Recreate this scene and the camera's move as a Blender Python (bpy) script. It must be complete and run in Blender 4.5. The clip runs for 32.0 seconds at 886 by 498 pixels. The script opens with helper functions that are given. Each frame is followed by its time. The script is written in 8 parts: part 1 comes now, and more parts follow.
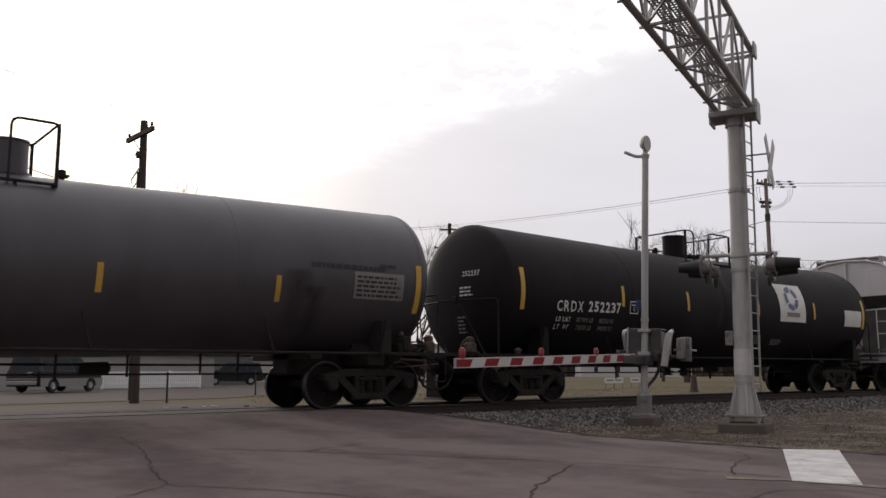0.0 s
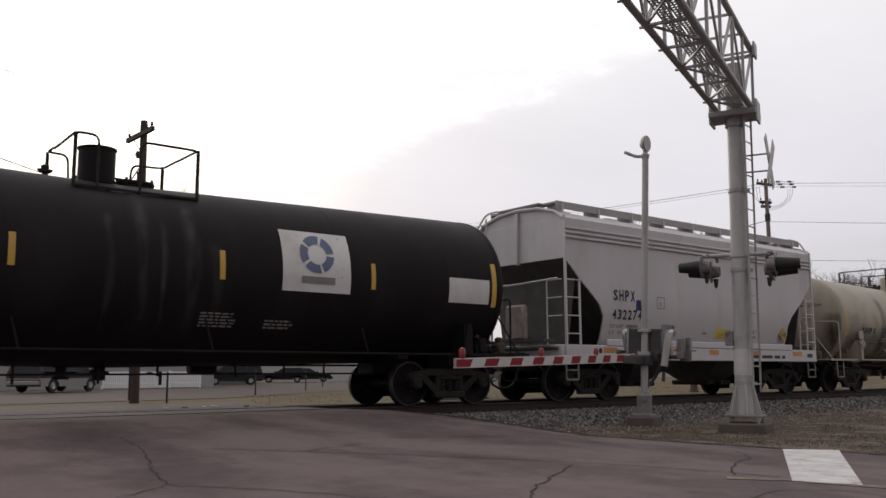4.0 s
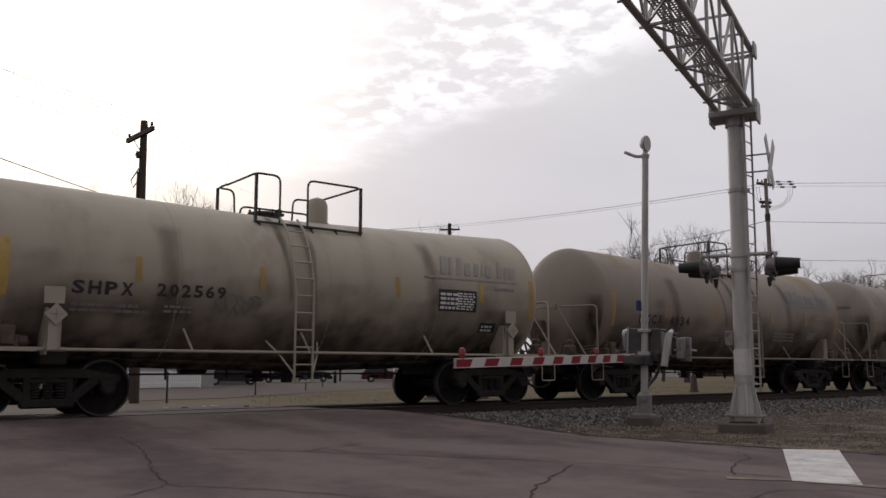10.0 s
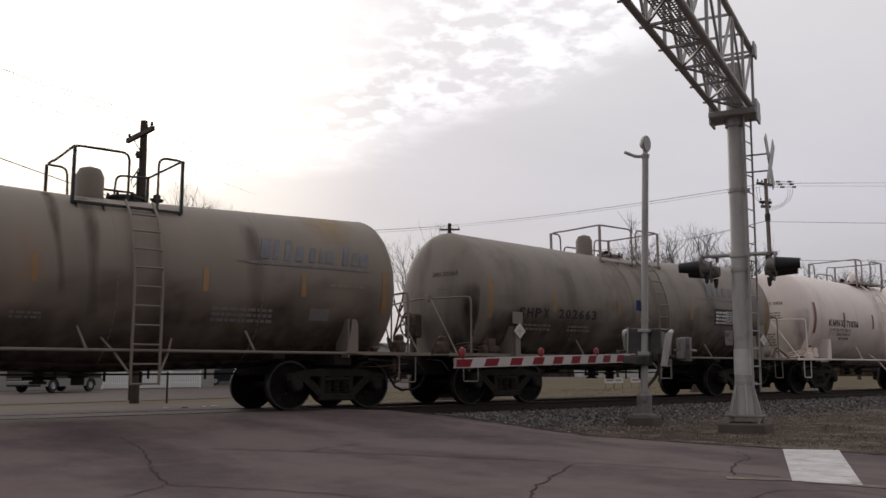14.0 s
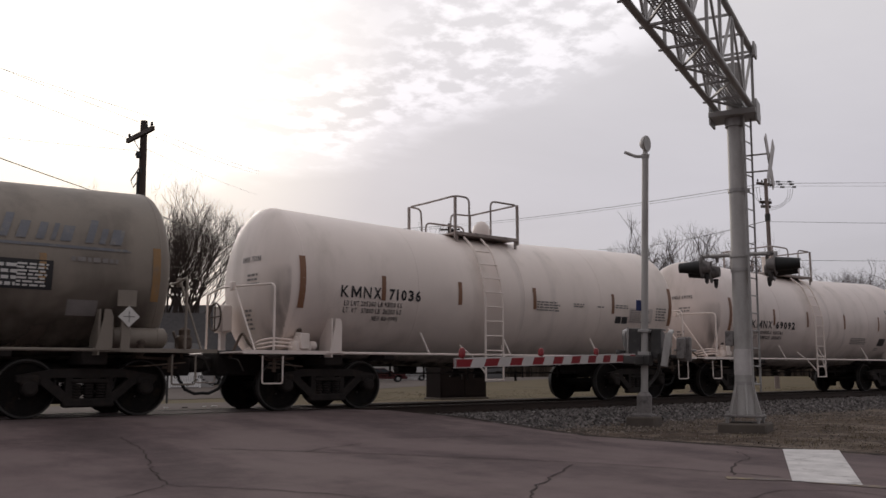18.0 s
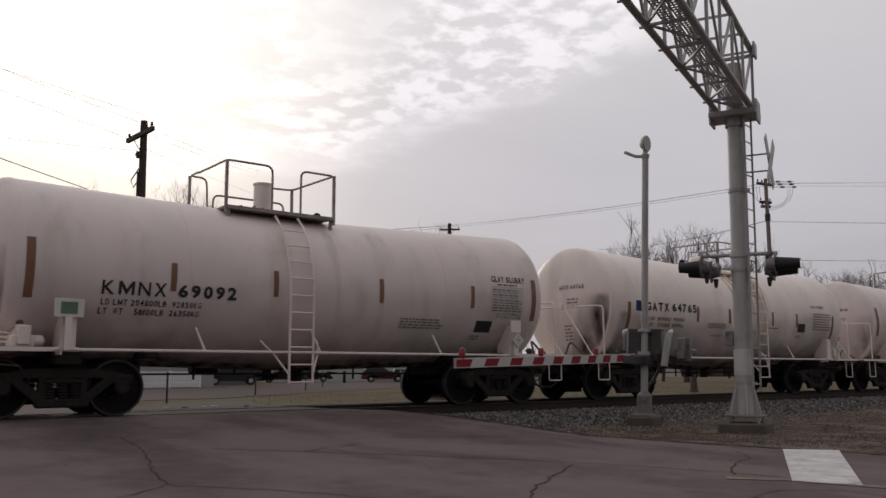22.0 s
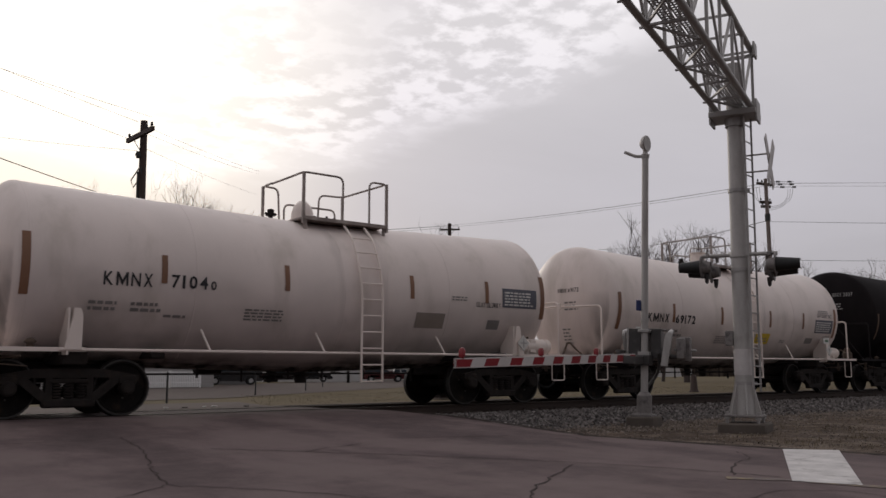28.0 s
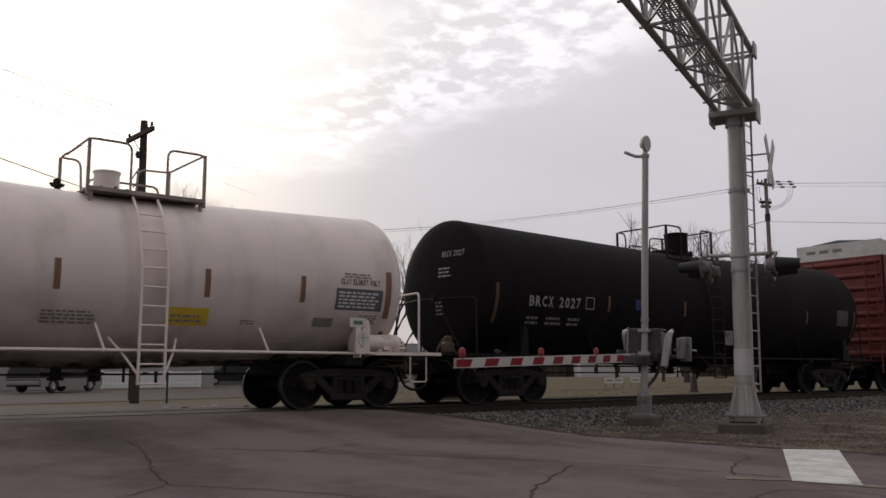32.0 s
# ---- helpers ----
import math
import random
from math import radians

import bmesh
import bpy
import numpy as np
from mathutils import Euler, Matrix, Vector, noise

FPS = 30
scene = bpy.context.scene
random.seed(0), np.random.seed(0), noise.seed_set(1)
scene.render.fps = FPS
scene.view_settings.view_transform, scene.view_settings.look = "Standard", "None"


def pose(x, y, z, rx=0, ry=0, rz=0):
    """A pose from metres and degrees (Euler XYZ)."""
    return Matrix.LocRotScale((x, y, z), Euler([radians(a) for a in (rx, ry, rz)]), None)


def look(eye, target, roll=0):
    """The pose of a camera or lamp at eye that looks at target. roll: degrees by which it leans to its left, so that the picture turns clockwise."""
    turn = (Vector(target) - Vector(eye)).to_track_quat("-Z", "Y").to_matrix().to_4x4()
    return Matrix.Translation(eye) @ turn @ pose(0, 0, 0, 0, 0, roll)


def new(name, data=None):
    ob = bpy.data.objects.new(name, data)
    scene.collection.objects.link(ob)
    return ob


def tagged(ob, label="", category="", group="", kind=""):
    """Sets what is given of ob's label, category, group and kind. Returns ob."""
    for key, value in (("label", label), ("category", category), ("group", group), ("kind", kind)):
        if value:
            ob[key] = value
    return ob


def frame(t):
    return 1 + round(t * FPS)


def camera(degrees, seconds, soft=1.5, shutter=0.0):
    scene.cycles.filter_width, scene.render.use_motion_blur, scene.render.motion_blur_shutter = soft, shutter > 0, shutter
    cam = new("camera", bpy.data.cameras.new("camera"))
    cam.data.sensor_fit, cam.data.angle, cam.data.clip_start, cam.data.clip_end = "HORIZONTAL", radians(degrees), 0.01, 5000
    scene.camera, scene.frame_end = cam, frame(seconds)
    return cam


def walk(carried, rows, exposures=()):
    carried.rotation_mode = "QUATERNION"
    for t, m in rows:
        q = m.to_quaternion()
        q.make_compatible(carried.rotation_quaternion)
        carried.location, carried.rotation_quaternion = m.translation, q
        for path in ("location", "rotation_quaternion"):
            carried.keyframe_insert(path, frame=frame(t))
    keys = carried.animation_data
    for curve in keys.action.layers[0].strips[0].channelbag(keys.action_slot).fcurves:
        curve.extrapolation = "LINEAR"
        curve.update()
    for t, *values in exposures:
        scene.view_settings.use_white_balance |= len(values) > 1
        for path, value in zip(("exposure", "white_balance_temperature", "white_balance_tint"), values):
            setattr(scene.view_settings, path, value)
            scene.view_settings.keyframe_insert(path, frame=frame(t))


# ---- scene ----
cam = camera(53.96, 32.0, soft=1.5, shutter=0.12)
EYE = (0.0, 0.0, 0.67)
YAW, PITCH = radians(38.627), radians(8.119)
AIM = (math.sin(YAW) * math.cos(PITCH), math.cos(YAW) * math.cos(PITCH), EYE[2] + math.sin(PITCH))
HOLD = look(EYE, AIM, -0.218)
walk(cam, [(0.0, HOLD), (32.0, HOLD)],
     exposures=[(0.0, -0.02, 6650, 9), (3.0, 0.0, 6650, 9), (5.0, 0.06, 6650, 9), (8.0, 0.03, 6650, 9), (9.3, -0.15, 6650, 10), (10.0, -0.26, 6650, 10), (14.0, -0.28, 6650, 10),
                (18.0, -0.38, 6650, 11), (21.0, -0.47, 6650, 11), (24.0, -0.55, 6650, 11), (30.0, -0.51, 6650, 11), (32.0, -0.36, 6650, 11)])

# ---------------------------------------------------------------- world and sun
SUN_AZ, SUN_EL = radians(14), radians(18.5)
SUN_DIR = Vector((math.sin(SUN_AZ) * math.cos(SUN_EL), math.cos(SUN_AZ) * math.cos(SUN_EL), math.sin(SUN_EL)))


def make_world():
    w = bpy.data.worlds.new("overcast_sky")
    scene.world = w
    w.use_nodes = True
    nt = w.node_tree
    nt.nodes.clear()
    N, L = nt.nodes.new, nt.links.new
    out, bg = N("ShaderNodeOutputWorld"), N("ShaderNodeBackground")
    sky = N("ShaderNodeTexSky")
    sky.sky_type, sky.sun_disc = "NISHITA", False
    sky.sun_elevation, sky.sun_rotation = SUN_EL, SUN_AZ
    sky.dust_density = 3.0
    tc = N("ShaderNodeTexCoord")
    # flat cloud deck: direction divided by its height
    sep = N("ShaderNodeSeparateXYZ")
    L(tc.outputs["Generated"], sep.inputs[0])
    hz = N("ShaderNodeMath"); hz.operation = "MAXIMUM"; hz.inputs[1].default_value = 0.0
    L(sep.outputs["Z"], hz.inputs[0])
    hz2 = N("ShaderNodeMath"); hz2.operation = "ADD"; hz2.inputs[1].default_value = 0.12
    L(hz.outputs[0], hz2.inputs[0])
    div = N("ShaderNodeVectorMath"); div.operation = "DIVIDE"
    comb = N("ShaderNodeCombineXYZ")
    for i in range(3):
        L(hz2.outputs[0], comb.inputs[i])
    L(tc.outputs["Generated"], div.inputs[0]); L(comb.outputs[0], div.inputs[1])
    big = N("ShaderNodeTexNoise"); big.inputs["Scale"].default_value = 0.75
    big.inputs["Detail"].default_value = 6; big.inputs["Roughness"].default_value = 0.55; big.inputs["Distortion"].default_value = 0.4
    fine = N("ShaderNodeTexNoise"); fine.inputs["Scale"].default_value = 13.0
    fine.inputs["Detail"].default_value = 5; fine.inputs["Roughness"].default_value = 0.55
    L(div.outputs[0], big.inputs["Vector"]); L(div.outputs[0], fine.inputs["Vector"])
    # glow of the veiled sun
    dot = N("ShaderNodeVectorMath"); dot.operation = "DOT_PRODUCT"; dot.inputs[1].default_value = SUN_DIR
    L(tc.outputs["Generated"], dot.inputs[0])
    glow = N("ShaderNodeMapRange")
    glow.inputs["From Min"].default_value, glow.inputs["From Max"].default_value = 0.937, 1.0
    L(dot.outputs["Value"], glow.inputs["Value"])

    def ranged(src, a, b, lo, hi, smooth=False):
        n = N("ShaderNodeMapRange")
        n.inputs["From Min"].default_value, n.inputs["From Max"].default_value = a, b
        n.inputs["To Min"].default_value, n.inputs["To Max"].default_value = lo, hi
        if smooth:
            n.interpolation_type = "SMOOTHSTEP"
        L(src, n.inputs["Value"])
        return n.outputs[0]

    def calc(op, a, b):
        n = N("ShaderNodeMath"); n.operation = op
        for i, q in enumerate((a, b)):
            if isinstance(q, float):
                n.inputs[i].default_value = q
            else:
                L(q, n.inputs[i])
        return n.outputs[0]
    # the deck thins towards the sun and overhead: broken bright puffs above a smooth grey veil
    gap = N("ShaderNodeVectorMath"); gap.operation = "DOT_PRODUCT"; gap.inputs[1].default_value = (0.482, 0.776, 0.407)
    L(tc.outputs["Generated"], gap.inputs[0])
    tilt = calc("MULTIPLY", calc("SUBTRACT", dot.outputs["Value"], 0.9), 0.75)
    deck = calc("ADD", calc("ADD", sep.outputs["Z"], tilt), ranged(big.outputs["Fac"], 0.3, 0.7, -0.04, 0.04))
    broken = ranged(deck, 0.265, 0.335, 0.0, 1.0, True)
    smooth_gap = calc("ADD", ranged(gap.outputs["Value"], 0.9935, 0.9995, 0.0, 0.9, True), ranged(big.outputs["Fac"], 0.40, 0.60, 0.35, -0.35))
    closed = calc("SUBTRACT", 1.0, calc("MAXIMUM", calc("MINIMUM", smooth_gap, 1.0), 0.0))
    puffs = calc("MULTIPLY", calc("MULTIPLY", ranged(fine.outputs["Fac"], 0.40, 0.60, -0.09, 0.21, True), broken), closed)
    rim = calc("MULTIPLY", calc("MULTIPLY", broken, calc("SUBTRACT", 1.0, broken)), ranged(dot.outputs["Value"], 0.86, 0.97, 0.10, 0.65))
    veil = calc("ADD", ranged(big.outputs["Fac"], 0.35, 0.65, -0.03, 0.04), calc("ADD", calc("ADD", calc("MULTIPLY", broken, 0.15), rim), 0.02))
    lit = calc("MULTIPLY", calc("POWER", glow.outputs[0], 1.25), 0.44)
    away = ranged(dot.outputs["Value"], -0.7, 0.70, 0.43, 0.795)      # the sky dims away from the sun
    low = ranged(sep.outputs["Z"], 0.04, 0.40, 0.74, 1.07)                 # thicker veil towards the horizon
    total = calc("MULTIPLY", calc("ADD", calc("ADD", away, lit), calc("ADD", veil, puffs)), low)
    warm = N("ShaderNodeMix"); warm.data_type = "RGBA"
    warm.inputs["B"].default_value = (1.03, 1.0, 0.955, 1)
    cool = N("ShaderNodeMix"); cool.data_type = "RGBA"
    cool.inputs["A"].default_value, cool.inputs["B"].default_value = (0.99, 0.970, 1.065, 1), (1.0, 0.982, 1.03, 1)
    L(ranged(sep.outputs["Z"], 0.2, 0.38, 0.0, 1.0), cool.inputs["Factor"]); L(cool.outputs["Result"], warm.inputs["A"])
    L(glow.outputs[0], warm.inputs["Factor"])
    cloud = N("ShaderNodeVectorMath"); cloud.operation = "SCALE"
    L(warm.outputs["Result"], cloud.inputs[0]); L(total, cloud.inputs["Scale"])
    thin = N("ShaderNodeVectorMath"); thin.operation = "SCALE"; thin.inputs["Scale"].default_value = 0.008
    L(sky.outputs[0], thin.inputs[0])
    add = N("ShaderNodeVectorMath"); add.operation = "ADD"
    L(cloud.outputs[0], add.inputs[0]); L(thin.outputs[0], add.inputs[1])
    L(add.outputs[0], bg.inputs["Color"])
    bg.inputs["Strength"].default_value = 1.0
    L(bg.outputs[0], out.inputs["Surface"])


make_world()
sun_data = bpy.data.lights.new("sun", "SUN")
sun_data.energy, sun_data.angle, sun_data.color = 0.5, radians(14), (1.0, 0.94, 0.86)
sun = new("sun", sun_data)
sun.matrix_world = look(SUN_DIR * 100, (0, 0, 0))


# ---------------------------------------------------------------- materials
def mat(name, base, rough=0.6, metal=0.0, vary=0.25, scale=3.0, grain=40.0, bump=0.15, dirt=None, dirt_amount=0.0, mottle=0.0,
        stretch=(1, 1, 1), dirt_scale=1.2, each=0.0, island=0.0, spec=0.5, depth=0.02, dirt_edge=(0.5, 0.72)):
    """A surface with broad blotches, fine grain, relief and an optional second colour laid on in patches or streaks."""
    m = bpy.data.materials.new(name)
    m.use_nodes = True
    nt = m.node_tree
    N, L = nt.nodes.new, nt.links.new
    bsdf = nt.nodes["Principled BSDF"]
    bsdf.inputs["Metallic"].default_value = metal
    bsdf.inputs["Specular IOR Level"].default_value = spec
    tc = N("ShaderNodeTexCoord")
    mp = N("ShaderNodeMapping"); mp.inputs["Scale"].default_value = stretch
    L(tc.outputs["Object"], mp.inputs[0])
    n1, n2 = N("ShaderNodeTexNoise"), N("ShaderNodeTexNoise")
    n1.inputs["Scale"].default_value, n1.inputs["Detail"].default_value = scale, 5
    n2.inputs["Scale"].default_value, n2.inputs["Detail"].default_value = grain, 3
    L(mp.outputs[0], n1.inputs["Vector"]); L(tc.outputs["Object"], n2.inputs["Vector"])
    s = N("ShaderNodeMath"); s.operation = "MULTIPLY_ADD"; s.inputs[1].default_value = 0.35
    L(n2.outputs["Fac"], s.inputs[0]); L(n1.outputs["Fac"], s.inputs[2])
    val = N("ShaderNodeMapRange")
    val.inputs["From Min"].default_value, val.inputs["From Max"].default_value = 0.4, 0.95
    val.inputs["To Min"].default_value, val.inputs["To Max"].default_value = 1 - vary, 1 + vary
    L(s.outputs[0], val.inputs["Value"])
    col = N("ShaderNodeVectorMath"); col.operation = "SCALE"
    col.inputs[0].default_value = base
    L(val.outputs[0], col.inputs["Scale"])
    last = col.outputs[0]
    if mottle:
        nm = N("ShaderNodeTexNoise"); nm.inputs["Scale"].default_value, nm.inputs["Detail"].default_value, nm.inputs["Roughness"].default_value = 2.6, 9, 0.72
        L(tc.outputs["Object"], nm.inputs["Vector"])
        mr = N("ShaderNodeMapRange")
        mr.inputs["From Min"].default_value, mr.inputs["From Max"].default_value = 0.3, 0.7
        mr.inputs["To Min"].default_value, mr.inputs["To Max"].default_value = 1 - mottle, 1 + mottle
        L(nm.outputs["Fac"], mr.inputs["Value"])
        sm = N("ShaderNodeVectorMath"); sm.operation = "SCALE"
        L(last, sm.inputs[0]); L(mr.outputs[0], sm.inputs["Scale"])
        last = sm.outputs[0]
    if each:
        info = N("ShaderNodeObjectInfo")
        er = N("ShaderNodeMapRange")
        er.inputs["To Min"].default_value, er.inputs["To Max"].default_value = 1 - each, 1 + each
        L(info.outputs["Random"], er.inputs["Value"])
        sc = N("ShaderNodeVectorMath"); sc.operation = "SCALE"
        L(last, sc.inputs[0]); L(er.outputs[0], sc.inputs["Scale"])
        last = sc.outputs[0]
    if island:
        geo = N("ShaderNodeNewGeometry")
        ir = N("ShaderNodeMapRange")
        ir.inputs["To Min"].default_value, ir.inputs["To Max"].default_value = 1 - island, 1 + island
        L(geo.outputs["Random Per Island"], ir.inputs["Value"])
        si = N("ShaderNodeVectorMath"); si.operation = "SCALE"
        L(last, si.inputs[0]); L(ir.outputs[0], si.inputs["Scale"])
        last = si.outputs[0]
    if dirt:
        n3 = N("ShaderNodeTexNoise"); n3.inputs["Scale"].default_value, n3.inputs["Detail"].default_value = dirt_scale, 7
        n3.inputs["Roughness"].default_value = 0.62
        L(mp.outputs[0], n3.inputs["Vector"])
        dm = N("ShaderNodeMapRange"); dm.interpolation_type = "SMOOTHSTEP"
        dm.inputs["From Min"].default_value, dm.inputs["From Max"].default_value = dirt_edge
        dm.inputs["To Max"].default_value = dirt_amount
        L(n3.outputs["Fac"], dm.inputs["Value"])
        mx = N("ShaderNodeMix"); mx.data_type = "RGBA"
        L(dm.outputs[0], mx.inputs["Factor"]); L(last, mx.inputs["A"])
        mx.inputs["B"].default_value = (*dirt, 1)
        last = mx.outputs["Result"]
    L(last, bsdf.inputs["Base Color"])
    rr = N("ShaderNodeMapRange")
    rr.inputs["To Min"].default_value, rr.inputs["To Max"].default_value = max(0.03, rough - 0.12), min(1, rough + 0.12)
    L(n1.outputs["Fac"], rr.inputs["Value"]); L(rr.outputs[0], bsdf.inputs["Roughness"])
    if bump:
        b = N("ShaderNodeBump"); b.inputs["Strength"].default_value, b.inputs["Distance"].default_value = bump, depth
        L(s.outputs[0], b.inputs["Height"]); L(b.outputs[0], bsdf.inputs["Normal"])
    return m


def glass(name, tint=(0.02, 0.025, 0.03)):
    return mat(name, tint, 0.15, 0.0, 0.1, bump=0.0, spec=0.12)


M_WHITE = mat("white_tank_paint", (0.79, 0.69, 0.632), 0.42, vary=0.06, scale=1.1, grain=60, bump=0.05, stretch=(1, 1, 0.3),
              dirt=(0.42, 0.36, 0.29), dirt_amount=0.45, dirt_scale=1.3, dirt_edge=(0.5, 0.8))
M_CREAM = mat("aged_white_tank_paint", (0.73, 0.635, 0.595), 0.46, vary=0.07, scale=1.1, grain=60, bump=0.05, stretch=(1, 1, 0.3),
              dirt=(0.40, 0.34, 0.28), dirt_amount=0.5, dirt_scale=1.3, dirt_edge=(0.48, 0.78))
M_BEIGE = mat("beige_tank_paint", (0.345, 0.30, 0.235), 0.55, vary=0.12, scale=1.2, grain=50, bump=0.06, stretch=(1, 1, 0.3),
              dirt=(0.22, 0.18, 0.13), dirt_amount=0.6, dirt_scale=1.5, dirt_edge=(0.46, 0.75))
M_DUSTY = mat("dusty_tan_tank_paint", (0.215, 0.175, 0.14), 0.62, vary=0.14, scale=1.2, grain=50, bump=0.06, stretch=(1, 1, 0.35),
              dirt=(0.27, 0.15, 0.08), dirt_amount=0.5, dirt_scale=1.1, dirt_edge=(0.56, 0.8))
M_BLACK = mat("black_tank_paint", (0.0112, 0.009, 0.0095), 0.62, spec=0.14, vary=0.35, scale=1.0, grain=60, bump=0.04, stretch=(1, 1, 0.4),
              dirt=(0.025, 0.023, 0.022), dirt_amount=0.3, dirt_scale=1.0)
M_DULLBLACK = mat("dull_black_tank_paint", (0.012, 0.0098, 0.0105), 0.8, spec=0.08, vary=0.45, scale=1.4, grain=40, bump=0.05, stretch=(1, 1, 0.4),
                  dirt=(0.022, 0.018, 0.018), dirt_amount=0.5, dirt_scale=1.6)
M_GRUBBY = mat("grubby_beige_tank_paint", (0.235, 0.20, 0.165), 0.62, vary=0.16, scale=1.3, grain=50, bump=0.06, stretch=(1, 1, 0.3),
               dirt=(0.13, 0.105, 0.085), dirt_amount=0.7, dirt_scale=1.4, dirt_edge=(0.42, 0.72))
M_GREYBLACK = mat("weathered_black_tank_paint", (0.058, 0.051, 0.057), 0.42, vary=0.3, scale=1.0, grain=60, bump=0.04, stretch=(1, 1, 0.4),
                  dirt=(0.07, 0.067, 0.07), dirt_amount=0.5, dirt_scale=0.9)
M_HOPPER = mat("grey_hopper_paint", (0.51, 0.475, 0.475), 0.5, vary=0.07, scale=1.1, grain=55, bump=0.05, stretch=(1, 1, 0.25),
               dirt=(0.36, 0.33, 0.31), dirt_amount=0.4, dirt_scale=1.3)
# dark copy of the hopper grey: grime plus shade put into the colour
M_HOPPER_SHADE = mat("hopper_grime_and_shade", (0.075, 0.068, 0.064), 0.75, vary=0.3, dirt=(0.04, 0.034, 0.028), dirt_amount=0.7)
M_BOXRED = mat("oxide_red_paint", (0.16, 0.028, 0.022), 0.6, vary=0.2, stretch=(1, 1, 0.3), dirt=(0.06, 0.02, 0.018), dirt_amount=0.6)
M_TRUCK = mat("grimy_cast_steel", (0.026, 0.0215, 0.020), 0.84, 0.1, spec=0.22, vary=0.4, scale=5, grain=70, bump=0.4,
              dirt=(0.042, 0.031, 0.024), dirt_amount=0.7, dirt_scale=4)
M_WHEEL = mat("dull_wheel_steel", (0.012, 0.010, 0.0092), 0.82, 0.1, spec=0.18, vary=0.35, scale=6, dirt=(0.04, 0.026, 0.018), dirt_amount=0.6, dirt_scale=5)
M_TREAD = mat("worn_tread_steel", (0.06, 0.056, 0.053), 0.5, 0.6, vary=0.3, scale=5)
M_CASTGREY = mat("mottled_grey_casting", (0.22, 0.20, 0.193), 0.6, 0.2, vary=0.35, scale=6, grain=40, bump=0.2, dirt=(0.05, 0.044, 0.042), dirt_amount=0.8, dirt_scale=6, dirt_edge=(0.46, 0.66))
M_PALEGALV = mat("pale_new_galvanising", (0.55, 0.52, 0.51), 0.5, 0.2, vary=0.12, scale=5, bump=0.05)
M_WEATHERED = mat("weathered_grey_railing", (0.27, 0.225, 0.205), 0.65, vary=0.3, scale=5, dirt=(0.5, 0.44, 0.40), dirt_amount=0.6, dirt_scale=3)
M_POLEGREY = mat("sun_bleached_pole_wood", (0.20, 0.16, 0.145), 0.9, vary=0.3, scale=4, stretch=(6, 6, 0.4), bump=0.4)
M_RAIL = mat("rusty_rail_steel", (0.04, 0.026, 0.02), 0.7, 0.3, vary=0.3, scale=4)
M_RAILTOP = mat("worn_rail_top", (0.09, 0.083, 0.08), 0.6, 0.6, vary=0.15, scale=4)
M_HOSE = mat("black_rubber", (0.012, 0.012, 0.012), 0.7, vary=0.2)
M_YEL = mat("yellow_reflective_strip", (0.56, 0.33, 0.05), 0.45, vary=0.15, each=0.12, dirt=(0.3, 0.2, 0.1), dirt_amount=0.4, dirt_scale=6)
M_BRN = mat("faded_brown_strip", (0.22, 0.105, 0.058), 0.5, vary=0.15, each=0.12, dirt=(0.2, 0.1, 0.05), dirt_amount=0.5, dirt_scale=6)
M_DIMSTRIP = mat("dim_brown_strip", (0.10, 0.055, 0.03), 0.6, vary=0.2, each=0.3)
M_DIMPANEL = mat("dim_grey_panel", (0.055, 0.052, 0.052), 0.7, vary=0.25)
M_DULLYEL = mat("dull_yellow_strip", (0.42, 0.27, 0.07), 0.5, vary=0.2, each=0.15, dirt=(0.24, 0.18, 0.10), dirt_amount=0.6, dirt_scale=5)
M_ORANGE = mat("orange_reflective_strip", (0.46, 0.20, 0.05), 0.45, vary=0.12, each=0.1)
M_FADEDOR = mat("faded_orange_strip", (0.33, 0.19, 0.08), 0.6, vary=0.2, each=0.15, dirt=(0.2, 0.16, 0.12), dirt_amount=0.8, dirt_scale=5)
M_EDGE = mat("asphalt_lip_shade", (0.04, 0.032, 0.028), 0.95, vary=0.4, scale=6, spec=0.1)
M_INK = mat("black_lettering", (0.022, 0.02, 0.022), 0.6, vary=0.2)
M_INKW = mat("white_lettering", (0.62, 0.6, 0.58), 0.6, vary=0.12)
M_INKDIM = mat("dimmed_white_lettering", (0.30, 0.285, 0.28), 0.7, vary=0.3, scale=8)
M_INKG = mat("grey_faded_lettering", (0.22, 0.2, 0.19), 0.6, vary=0.2)
M_INKB = mat("faded_blue_emblem", (0.145, 0.148, 0.165), 0.6, vary=0.25, dirt=(0.24, 0.215, 0.18), dirt_amount=0.9, dirt_scale=5)
M_INKFAINT = mat("nearly_faded_emblem", (0.255, 0.238, 0.215), 0.6, vary=0.2, dirt=(0.30, 0.265, 0.215), dirt_amount=0.8, dirt_scale=5)
M_NAVY = mat("blue_grey_table_decal", (0.10, 0.10, 0.125), 0.5, vary=0.2)
M_TAUPE = mat("taupe_paint_patch", (0.26, 0.215, 0.185), 0.6, vary=0.15)
M_GRNTAB = mat("faded_green_card", (0.10, 0.17, 0.11), 0.6, vary=0.2, dirt=(0.25, 0.24, 0.2), dirt_amount=0.4, dirt_scale=8)
M_PLATE = mat("white_panel", (0.62, 0.6, 0.57), 0.5, vary=0.08, dirt=(0.35, 0.3, 0.25), dirt_amount=0.4)
M_YPLATE = mat("yellow_panel", (0.62, 0.43, 0.04), 0.5, vary=0.15)
M_TABLE = mat("faded_grey_table", (0.56, 0.49, 0.455), 0.6, vary=0.12)
